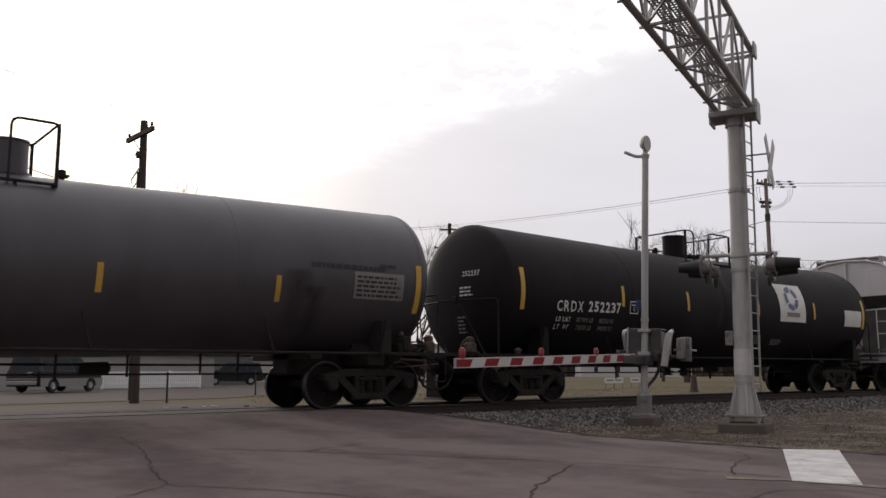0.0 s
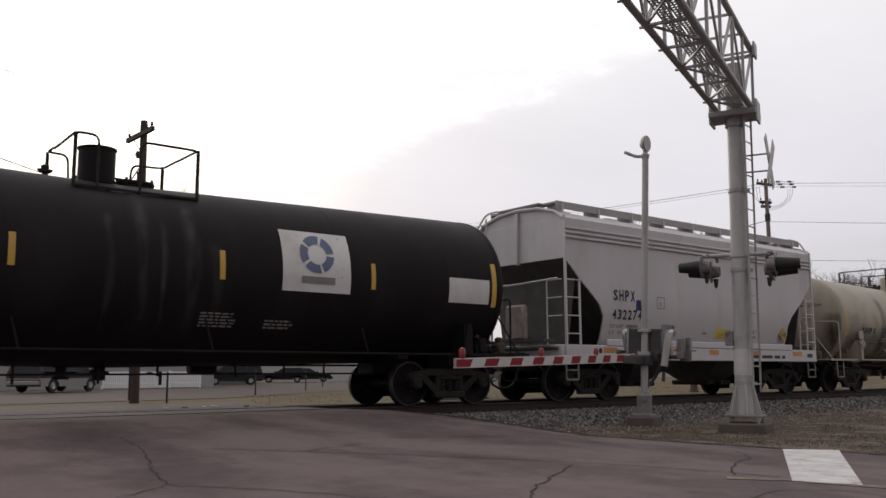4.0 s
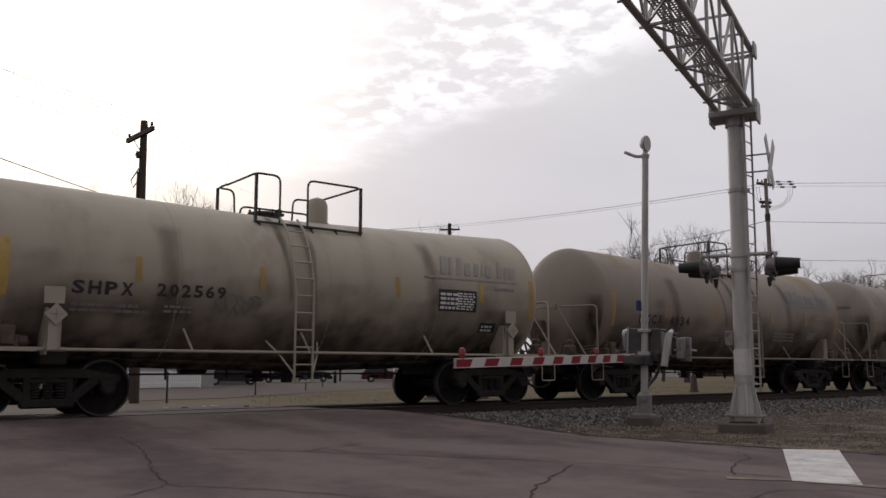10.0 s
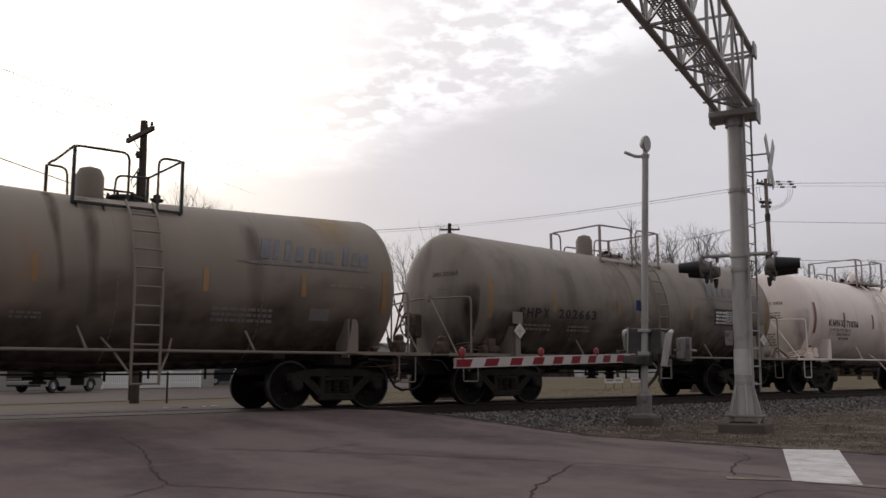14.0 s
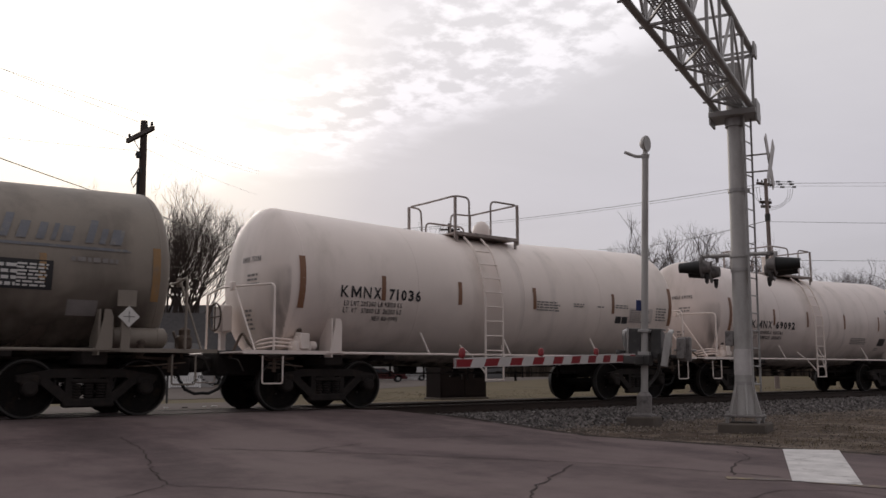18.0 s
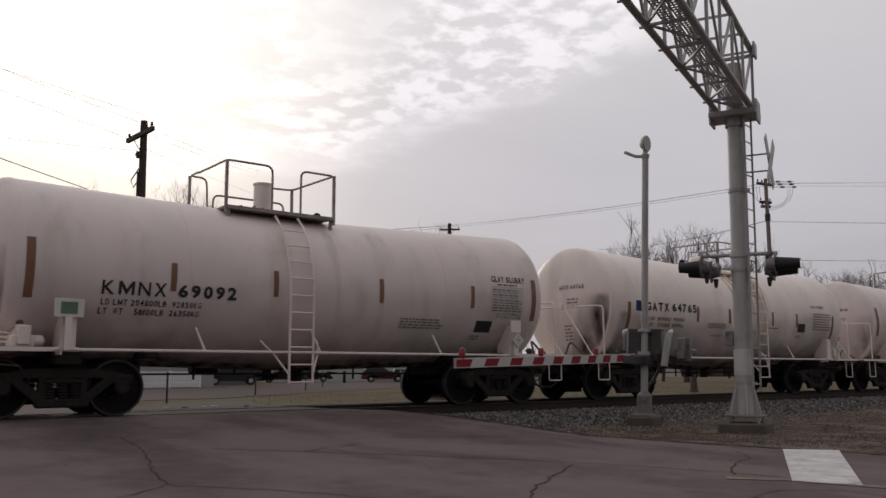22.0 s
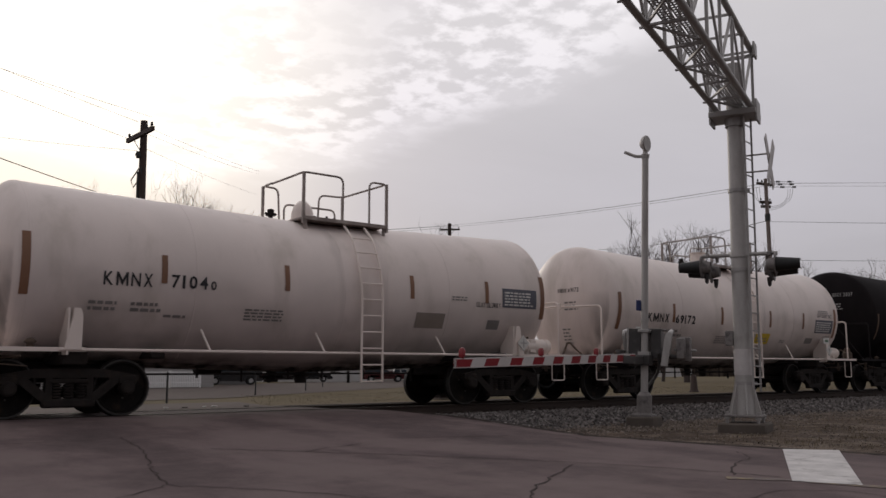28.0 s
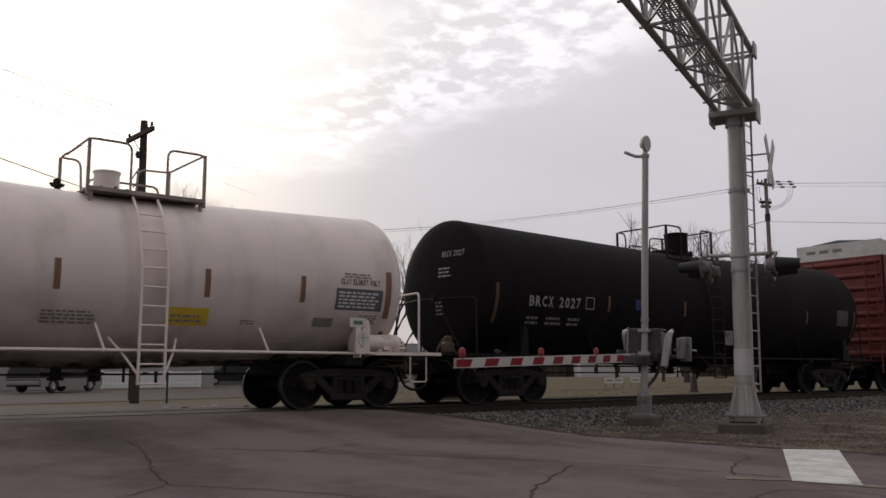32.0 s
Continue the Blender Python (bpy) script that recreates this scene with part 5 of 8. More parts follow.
# ---- cracks and paint
ROAD_LINES = (("crack", 0.035, [(3.9, 11.6), (3.75, 10.4), (3.54, 9.6), (3.31, 8.86), (3.15, 8.21), (3.01, 7.67)]), ("crack", 0.03, [(3.01, 7.67), (2.61, 7.32), (2.2, 7.1)]),
              ("crack", 0.03, [(3.01, 7.67), (3.42, 7.13), (3.84, 6.52), (4.11, 5.91), (4.4, 4.9)]),
              ("crack", 0.05, [(4.48, 10.04), (4.87, 9.73), (5.34, 9.33), (6.11, 8.55), (6.67, 7.68), (7.23, 6.89), (7.75, 5.77), (8.0, 4.76)]),
              ("crack", 0.035, [(5.34, 9.33), (5.77, 9.53), (6.37, 9.68)]), ("crack", 0.05, [(7.11, 6.65), (6.44, 6.25), (5.82, 5.84), (5.44, 5.56), (5.08, 5.2), (4.7, 4.6)]),
              ("crack", 0.04, [(7.75, 5.1), (8.23, 5.43), (8.83, 5.77), (9.28, 5.87), (9.83, 6.42)]), ("crack", 0.03, [(6.49, 4.18), (7.19, 4.29), (7.61, 3.9), (7.57, 3.55)]),
              ("crack", 0.06, [(7.41, 9.97), (8.24, 9.73), (8.84, 9.54)]), ("crack", 0.035, [(9.62, 8.93), (9.06, 7.81)]), ("crack", 0.03, [(1.5, 11.6), (3.2, 11.4), (4.6, 11.8)]))
for i, (kind, wid, pts) in enumerate(ROAD_LINES):
    ribbon(pts, wid * 0.55, M_CRACK, "road_crack", "dark wandering crack in the asphalt", seed=i)
# shadow of the road's lip, laid on as a dark strip
ribbon([(road_edge(y) + 0.03, y) for y in np.arange(3.0, 13.3, 0.5)], 0.16, M_EDGE, "road_edge_strip", "dark shade line along the asphalt lip", 0.007, 0.03, 21)
bar = Mesh()
c0, c1, c2, c3 = Vector((10.58, 6.24)), Vector((11.06, 5.74)), Vector((8.08, 3.99)), Vector((7.80, 4.52))
n = 16
bvs = []
for i in range(n + 1):
    for j in range(5):
        p = (c0 * (1 - i / n) + c3 * (i / n)) * (1 - j / 4) + (c1 * (1 - i / n) + c2 * (i / n)) * (j / 4)
        bvs.append((p.x, p.y, near_height(p.y) + 0.008))
bar.add(bvs, [(i * 5 + j, i * 5 + j + 1, (i + 1) * 5 + j + 1, (i + 1) * 5 + j) for i in range(n) for j in range(4)])
tagged(part("stop_bar", bar, M_PAINTW, smooth=0), "worn white painted stop bar across the lane", "road marking", kind="structure")
ribbon([(7.51, 5.04), (7.84, 4.61), (8.02, 4.11), (8.13, 3.76), (8.7, 2.0)], 0.17, M_PAINTY, "centre_line", "worn yellow paint line on the asphalt", 0.006, 0.006, 30)

# ---------------------------------------------------------------- crossing gate
U = Vector((-0.9205, -0.3907, 0))      # across the road, towards the lane
V = Vector((0.3907, -0.9205, 0))       # along the road, towards the near side
TURN = math.degrees(math.atan2(U.y, U.x))


def gate():
    g = base("crossing_gate", pose(14.60, 11.66, -0.35, -2.3, 0, TURN), label="lowered railroad crossing gate with red and white striped arm", category="crossing gate")
    # here x runs along the arm, y along the road
    part("base_sleeve", Mesh().lathe([(0.15, 0.155), (0.17, 0.155), (0.18, 0.142), (0.50, 0.138), (0.54, 0.10), (0.57, 0.085)], 18, (0, 0, 0), 2), M_CASTGREY, g)
    part("base_flange", Mesh().box(-0.19, 0.19, -0.19, 0.19, 0.11, 0.155, 0.008), M_CASTGREY, g)
    part("mast", Mesh().lathe([(0.3, 0.068), (2.0, 0.066), (4.97, 0.064), (4.98, 0.0)], 20, (0, 0, 0), 2), M_GALV, g)
    part("mechanism_case", Mesh().box(-0.46, -0.10, -0.32, 0.28, 1.06, 1.64, 0.05), M_CASTGREY, g)
    part("case_lid", Mesh().box(-0.47, -0.09, -0.33, 0.29, 1.64, 1.665, 0.01), M_CASTGREY, g)
    part("case_hinge", Mesh().box(-0.07, -0.05, -0.36, -0.33, 1.05, 1.68, 0.004), M_GALV, g)
    part("mechanism_door", Mesh().box(-0.085, -0.068, -0.33, -0.09, 1.1, 1.66, 0.006), M_CASE, g)
    part("mechanism_door", Mesh().box(-0.085, -0.068, 0.09, 0.29, 1.1, 1.66, 0.006), M_CASE, g)
    part("mast_bracket", Mesh().box(-0.12, 0.09, -0.11, 0.11, 1.14, 1.22, 0.01), M_TRUSS, g)
    part("mast_bracket", Mesh().box(-0.12, 0.09, -0.11, 0.11, 1.58, 1.64, 0.01), M_TRUSS, g)
    for s in (-1, 1):
        part("counterweight_arm", Mesh().tube(bent([(-0.25, s * 0.40, 1.10), (-0.1, s * 0.44, 1.58), (-0.3, s * 0.44, 1.62)], 0.08), 0.045, 8), M_GALV, g, "pale bent support arm")
    part("weight_arm", Mesh().beam((-0.1, 0.44, 1.58), (-0.05, 0.36, 0.96), 0.05, 0.13, (0, 1, 0)), M_GALV, g, "pale flat weight arm")
    part("counterweight", Mesh().box(-0.30, -0.18, 0.62, 0.82, 1.06, 1.52, 0.02), M_CASTGREY, g)
    part("counterweight", Mesh().box(-0.16, -0.06, 0.58, 0.74, 1.10, 1.50, 0.02), M_CASTGREY, g)
    part("weight_bolt", Mesh().rod((-0.22, 0.5, 1.27), (-0.22, 0.92, 1.27), 0.02, 8), M_TRUSS, g)
    part("pivot_shaft", Mesh().rod((-0.18, -0.5, 1.14), (-0.18, 0.7, 1.14), 0.04, 12), M_CASE, g)
    part("arm_guard", Mesh().box(-0.05, 0.35, -0.45, -0.38, 1.16, 1.24, 0.01), M_CASE, g)
    part("conduit", Mesh().tube(bent([(-0.05, 0.25, 1.2), (-0.15, 0.25, 0.95), (-0.25, 0.15, 0.75), (-0.08, 0.02, 0.55)], 0.15), 0.03, 8), M_CASE, g)
    part("arm_bracket", Mesh().box(0.10, 1.45, -0.03, 0.03, 0.99, 1.13, 0.01).box(-0.10, 0.20, -0.14, 0.14, 0.96, 1.16, 0.02), M_CASE, g)
    # striped arm: 20 stripes of 0.4065 m, tapering towards the tip
    n, step = 19, 0.4065
    x0 = 8.47 - n * step

    def arm_z(x):
        return 1.326 - 0.0220 * x
    for i in range(n):
        xa, xb = x0 + i * step, x0 + (i + 1) * step
        h0, h1 = 0.086 - 0.0030 * xa, 0.086 - 0.0030 * xb
        red = i % 2 == (n - 1) % 2
        sl = 0.04
        m = Mesh()
        y0, y1 = -0.022, 0.022
        za, zb = arm_z(xa), arm_z(xb)
        poly = [(xa + (sl if i else 0), za - h0), (xb + (sl if i < n - 1 else 0), zb - h1), (xb - (sl if i < n - 1 else 0), zb + h1), (xa - (sl if i else 0), za + h0)]
        if red:
            ctr = (za + zb) / 2
            poly = [(px, ctr + (pz - ctr) * 0.80) for px, pz in poly]
            y0, y1 = -0.0235, 0.0235
        part("arm_stripe", m.prism(poly, y0, y1), M_RED if red else M_WSHEET, g, "red stripe" if red else "white stripe", smooth=0)
    part("arm_bar", Mesh().prism([(x0, arm_z(x0) - 0.084), (8.47, arm_z(8.47) - 0.059), (8.47, arm_z(8.47) + 0.059), (x0, arm_z(x0) + 0.084)], -0.02, 0.02), M_WSHEET, g, "white bar behind the stripes", smooth=0)
    for x in (8.29, 5.69, 3.12):
        part("arm_lamp", Mesh().lathe([(0.05, 0.025), (0.075, 0.028), (0.08, 0.042), (0.15, 0.046), (0.185, 0.03), (0.195, 0.0)], 14, (x, 0, arm_z(x)), 2), M_LENS, g, "red domed lamp")
    part("blue_sign", Mesh().box(-0.10, 0.10, -0.008, 0.008, 2.0, 2.2, 0.004), M_BLUE, g, "small blue rectangular sign").matrix_basis = pose(-0.02, -0.09, 0, 0, 0, -35)
    for zz in (2.04, 2.16):
        part("sign_line", Mesh().box(-0.07, 0.07, -0.002, 0.002, zz, zz + 0.025), M_INKW, g).matrix_basis = pose(-0.026, -0.098, 0, 0, 0, -35)
    bell = Mesh().lathe([(-0.09, 0.0), (-0.09, 0.07), (-0.02, 0.15), (0.03, 0.165), (0.05, 0.15), (0.05, 0.0)], 20, (0, 0, 5.26), 1)
    part("bell", bell, M_GALV, g).matrix_basis = Matrix.Translation((0, 0, 5.26)) @ Matrix.Rotation(radians(-10), 4, "Z") @ Matrix.Translation((0, 0, -5.26))
    part("bell_neck", Mesh().lathe([(4.97, 0.075), (5.04, 0.085), (5.06, 0.05), (5.16, 0.05)], 12, (0, 0, 0), 2).box(-0.12, 0.02, -0.05, 0.05, 5.0, 5.08, 0.01), M_GALV, g)
    part("bell_arm", Mesh().tube(bent([(0.0, 0.0, 5.02), (0.05, -0.16, 5.0), (0.12, -0.38, 5.1)], 0.08), 0.032, 8), M_GALV, g)
    part("mast_clamp", Mesh().lathe([(1.80, 0.072), (1.80, 0.08), (1.85, 0.08), (1.85, 0.072)], 16, (0, 0, 0), 2), M_GALV, g)
    enlarge(g, 1.094, 1.094, 1.094, 0.11, ("arm_stripe", "arm_lamp", "arm_bar"), ("base_sleeve", "base_flange"))
    return g


gate()
tagged(part("concrete_footing", Mesh().box(-0.30, 0.30, -0.30, 0.30, -0.3, 0.158, 0.03), M_CONC), "square concrete footing under the gate mast", "footing").matrix_world = pose(14.60, 11.66, -0.385, 0, 0, TURN)


# ---------------------------------------------------------------- cantilever
def cantilever():
    c = base("signal_cantilever", pose(14.64, 9.35, -0.37, -0.9, 0, TURN), label="galvanised cantilever signal mast with overhead truss and flashers", category="signal mast")
    part("post", Mesh().lathe([(0.30, 0.165), (0.9, 0.148), (3.0, 0.142), (5.35, 0.138), (5.36, 0.0)], 26, (0, 0, 0), 2), M_GALV, c)
    part("base_plate", Mesh().box(-0.30, 0.30, -0.30, 0.30, 0.20, 0.235, 0.008), M_CASTGREY, c)
    for i in range(6):
        a = i * math.pi / 3 + 0.3
        gm = Mesh().prism([(0.13, 0.235), (0.285, 0.235), (0.275, 0.29), (0.145, 0.82)], -0.012, 0.012)
        part("gusset", gm, M_GALV, c).matrix_basis = Matrix.Rotation(a, 4, "Z")
    part("base_cone", Mesh().lathe([(0.20, 0.19), (0.42, 0.172), (0.65, 0.15)], 24, (0, 0, 0), 2), M_GALV, c)
    for sx in (-1, 1):
        for sy in (-1, 1):
            part("anchor_bolt", Mesh().rod((sx * 0.25, sy * 0.25, 0.06), (sx * 0.25, sy * 0.25, 0.29), 0.026, 8).rod((sx * 0.25, sy * 0.25, 0.165), (sx * 0.25, sy * 0.25, 0.20), 0.05, 6), M_TRUSS, c)
    # truss: x outwards over the lane, y along the road (positive: far side)
    zb, zt, hw = 5.47, 6.57, 0.295
    x0, x1 = -0.35, 9.6
    for y in (-hw, hw):
        for z in (zb, zt):
            part("truss_chord", Mesh().rod((x0, y, z - x0 * 0.016), (x1, y, z - x1 * 0.016), 0.052, 12), M_TRUSS, c)
    bay = 0.98
    k = int((x1 - x0) / bay)
    for i in range(k + 1):
        x = x0 + 0.15 + i * bay
        zb, zt = 5.47 - 0.016 * x, 6.57 - 0.016 * x
        part("bottom_strut", Mesh().beam((x, -hw, zb), (x, hw, zb), 0.036, 0.036), M_TRUSS, c)
        part("top_strut", Mesh().beam((x, -hw, zt), (x, hw, zt), 0.036, 0.036), M_TRUSS, c)
        for y in (-hw, hw):
            part("upright_strut", Mesh().beam((x, y, zb), (x, y, zt), 0.045, 0.045, (1, 0, 0)), M_TRUSS, c)
            if i < k:
                a, b = ((x, zb), (x + bay, zt)) if i % 2 else ((x, zt), (x + bay, zb))
                part("diagonal_strut", Mesh().beam((a[0], y, a[1]), (b[0], y, b[1]), 0.036, 0.05), M_TRUSS, c)
        if i < k:
            s = 1 if i % 2 else -1
            part("cross_brace", Mesh().beam((x, -s * hw, zb), (x + bay, s * hw, zb), 0.03, 0.03), M_TRUSS, c)
            sp = part("splice_bolt", Mesh().rod((x, -hw - 0.09, zb - 0.02), (x, -hw - 0.04, zb - 0.02), 0.02, 6), M_TRUSS, c)
    # perforated walkway: planks with round holes left between cross bars
    for y in (-0.03, 0.17):
        m = Mesh()
        for e in (-0.078, -0.026, 0.026, 0.078):
            m.box(x0, x1, y + e - 0.009, y + e + 0.009, zb + 0.075, zb + 0.09)
        for x in np.arange(x0, x1, 0.085):
            m.box(float(x), float(x) + 0.028, y - 0.085, y + 0.085, zb + 0.077, zb + 0.088)
        m.v = [(p[0], p[1], p[2] + 5.47 - zb - 0.016 * p[0]) for p in m.v]
        part("walkway_plank", m, M_TRUSS, c, "perforated walkway plank", smooth=0, turn=False)
    part("cap_saddle", Mesh().box(-0.30, 0.30, -0.40, 0.40, 5.30, 5.40, 0.01).box(-0.20, 0.20, -0.41, -0.37, 5.20, 5.58, 0.01).box(-0.20, 0.20, 0.37, 0.41, 5.20, 5.58, 0.01), M_TRUSS, c)
    part("cap_collar", Mesh().lathe([(5.15, 0.145), (5.15, 0.17), (5.32, 0.17)], 24, (0, 0, 0), 2), M_TRUSS, c)
    part("upper_post", Mesh().lathe([(5.3, 0.14), (6.3, 0.14), (6.31, 0.0)], 22, (0, 0, 0), 2), M_GALV, c)
    part("upper_clamp", Mesh().box(-0.14, 0.14, -0.40, -0.36, 6.38, 6.64, 0.01).box(-0.14, 0.14, 0.36, 0.40, 6.38, 6.64, 0.01).box(-0.12, -0.06, -0.40, 0.40, 6.42, 6.48, 0.01), M_TRUSS, c)
    # ladder beside the post
    for lx, ly in ((0.15, 0.175), (-0.15, 0.245)):
        part("ladder_rail", Mesh().box(lx - 0.012, lx + 0.012, ly - 0.016, ly + 0.016, 0.52, 5.35), M_TRUSS, c)
    for z in np.arange(0.65, 5.3, 0.30):
        part("rung", shared("post_rung", lambda: Mesh().rod((0.15, 0.175, 0), (-0.15, 0.245, 0), 0.012, 6), "rung"), M_TRUSS, c).matrix_basis = pose(0, 0, float(z))
    for z in (0.66, 2.6, 4.0):
        part("ladder_bracket", Mesh().box(-0.02, 0.02, 0.12, 0.21, z - 0.03, z + 0.03).lathe([(z - 0.03, 0.147), (z - 0.03, 0.16), (z + 0.03, 0.16), (z + 0.03, 0.147)], 20, (0, 0, 0), 2), M_TRUSS, c)
    # flashing lights on a cross bar along the road
    part("light_bar", Mesh().rod((0, -0.62, 2.87), (0, 0.62, 2.87), 0.035, 10).lathe([(2.82, 0.15), (2.82, 0.165), (2.92, 0.165), (2.92, 0.15)], 20, (0, 0, 0), 2), M_GALV, c)
    for s in (-1, 1):
        for dx in (0.18, -0.20):
            y = s * (0.50 if dx > 0 else 0.42)
            z = 2.66 - (0.0 if dx > 0 else 0.05)
            part("light_yoke", Mesh().tube(bent([(0.0, s * 0.55, 2.87), (dx, y, 2.87), (dx, y, z + 0.16)], 0.05, 2), 0.03, 6), M_CASTGREY, c)
            unit = part("light_housing", Mesh().lathe([(0.0, 0.0), (0.0, 0.07), (-0.02 * s, 0.09), (0.11 * s, 0.12), (0.12 * s, 0.20), (0.135 * s, 0.20), (0.135 * s, 0.0)], 20, (0, 0, 0), 1), M_CASTGREY, c, "round signal light housing")
            unit.matrix_basis = pose(dx, y - s * 0.02, z)
            part("light_hood", Mesh().lathe([(0.13 * s, 0.125), (0.52 * s, 0.085), (0.52 * s, 0.075), (0.14 * s, 0.115)], 18, (0, 0, 0), 1, radians(-35), radians(250)), M_HOOD, unit, "black tapered hood")
            part("lens", Mesh().lathe([(0.14 * s, 0.0), (0.145 * s, 0.10), (0.13 * s, 0.11)], 16, (0, 0, 0), 1), M_LENS, unit, "unlit red lens")
            part("light_drip", Mesh().lathe([(-0.30, 0.0), (-0.27, 0.03), (-0.13, 0.045)], 10, (0, 0.05 * s, 0), 2), M_CASE, unit)
    # crossbuck, seen nearly edge on, on two arms
    for z in (4.62, 4.32):
        part("sign_arm", Mesh().rod((-0.02, 0.1, z), (-0.02, 0.56, z), 0.016, 8), M_GALV, c)
    for a, e in ((0, -0.01), (1, 0.014)):
        m = Mesh().box(-0.50, 0.50, -0.008, 0.008, -0.10, 0.10, 0.004)
        q = part("crossbuck_board", m, M_WSHEET, c, "white crossbuck board")
        q.matrix_basis = Matrix.Translation((-0.02, 0.56 + e, 4.47)) @ Matrix.Rotation(radians(-2.5), 4, "Z") @ Matrix.Rotation(radians(52 if a else -52), 4, "Y")
        b = part("sign_line", Mesh().box(-0.38, 0.38, -0.003, 0.003, -0.045, 0.045), M_INK, q)
        b.matrix_basis = pose(0, -0.011, 0)
    part("junction_box", Mesh().box(-0.07, 0.07, -0.28, -0.14, 1.30, 1.55, 0.012), M_CASTGREY, c)
    part("sleeve", Mesh().lathe([(0.80, 0.152), (0.80, 0.157), (1.24, 0.155), (1.24, 0.150)], 26, (0, 0, 0), 2), M_PALEGALV, c, "pale sleeve round the post")
    part("band", Mesh().lathe([(1.42, 0.148), (1.42, 0.156), (1.47, 0.156), (1.47, 0.148)], 22, (0, 0, 0), 2), M_GALV, c)
    enlarge(c, 1.094, 1.094, 1.094, 0.11, (), ("base_plate", "gusset", "base_cone", "anchor_bolt"))
    return c


cantilever()
tagged(part("concrete_footing", Mesh().box(-0.43, 0.43, -0.43, 0.43, -0.3, 0.085, 0.03), M_CONC), "broad concrete footing under the cantilever mast", "footing").matrix_world = pose(14.64, 9.35, -0.34, 0, 0, TURN)


# ---------------------------------------------------------------- brown cabinet beyond the track
def cabinet():
    k = base("relay_cabinet", pose(19.92, 24.2, -0.24, 0, 0, -6), label="brown steel trackside relay cabinet beyond the rails", category="cabinet")
    part("body", Mesh().box(-0.85, 0.85, -0.42, 0.42, 0.05, 1.25, 0.02), M_BROWN, k)
    part("plinth", Mesh().box(-0.9, 0.9, -0.46, 0.46, -0.05, 0.06, 0.01), M_CONC, k)
    part("lid", Mesh().box(-0.9, 0.9, -0.47, 0.47, 1.25, 1.31, 0.015), M_BROWN, k)
    for s in (-1, 1):
        part("door", Mesh().box(s * 0.42 - 0.39, s * 0.42 + 0.39, -0.44, -0.415, 0.10, 1.2, 0.008), M_BROWN, k)
        part("handle", Mesh().rod((s * 0.1, -0.46, 0.6), (s * 0.1, -0.46, 0.75), 0.014, 6), M_DARKMET, k)
    enlarge(k, 1.144, 1.144, 1.144, 0.0)


cabinet()


# ---------------------------------------------------------------- utility poles and wires
def utility_pole(x, y, zb, zt, r, arms, label, lean=(0, 0), wood=None):
    p = base("utility_pole", pose(x, y, zb), label=label, category="utility pole", group="utility poles")
    h = zt - zb
    part("shaft", Mesh().tube([(0, 0, -0.3), (lean[0] * 0.5, lean[1] * 0.5, h * 0.5), (lean[0], lean[1], h)], r * 1.25, 12, r * 0.9), wood or M_WOOD, p)
    for z, length, turn, pins in arms:
        d = Vector((math.cos(turn), math.sin(turn), 0))
        o = Vector((lean[0], lean[1], z)) + Vector((-d.y, d.x, 0)) * r
        arm = part("crossarm", Mesh().beam(o - d * length / 2, o + d * length / 2, 0.11, 0.15), M_WOOD, p)
        for s in pins:
            q = o + d * (length / 2 * s)
            part("insulator", Mesh().lathe([(0.05, 0.012), (0.12, 0.012), (0.12, 0.045), (0.16, 0.05), (0.17, 0.03), (0.21, 0.045), (0.24, 0.0)], 10, q, 2), M_DARKMET, arm)
        if length > 1.2:
            for s in (-1, 1):
                part("arm_brace", Mesh().rod(o + d * s * length * 0.28, o + Vector((0, 0, -0.5)), 0.015, 5), M_DARKMET, p)
    return p


left_pole = utility_pole(9.83, 28.05, -0.24, 9.0, 0.125, [(8.75, 2.1, 1.62, (-0.9, -0.5, 0.85))], "weathered brown wooden utility pole with short crossarm", (-0.08, 0.03))
part("cable_bracket", Mesh().lathe([(0, 0.06), (0.11, 0.1), (0.22, 0.06)], 10, (-0.24, 0.0, 7.95), 2), M_DARKMET, left_pole)
part("cable_loop", Mesh().tube([(-0.17, 0, 7.65), (-0.4, 0.1, 7.2), (-0.34, 0.05, 6.95), (-0.12, -0.05, 7.35), (-0.14, -0.1, 7.65)], 0.022, 5), M_CABLE, left_pole)
part("riser_pipe", Mesh().rod((-0.16, 0.02, 0.1), (-0.22, 0.0, 7.5), 0.04, 8), M_DARKMET, left_pole)
right_pole = utility_pole(44.6, 26.4, -0.24, 11.55, 0.115, [(11.5, 1.15, -0.15, (-0.9, -0.3, 0.4, 0.9)), (10.45, 0.75, -0.4, (-0.8, 0.0, 0.8)), (10.2, 0.6, -0.4, (-0.7, 0.7))], "sun-bleached wooden utility pole with crossarms and cable loops", (0, 0), M_POLEGREY)
part("pole_band", Mesh().lathe([(9.35, 0.15), (9.75, 0.15)], 12, (0, 0, 0), 2), M_DARKMET, right_pole)
SIDEWAYS = Vector((0.78, -0.62, 0))
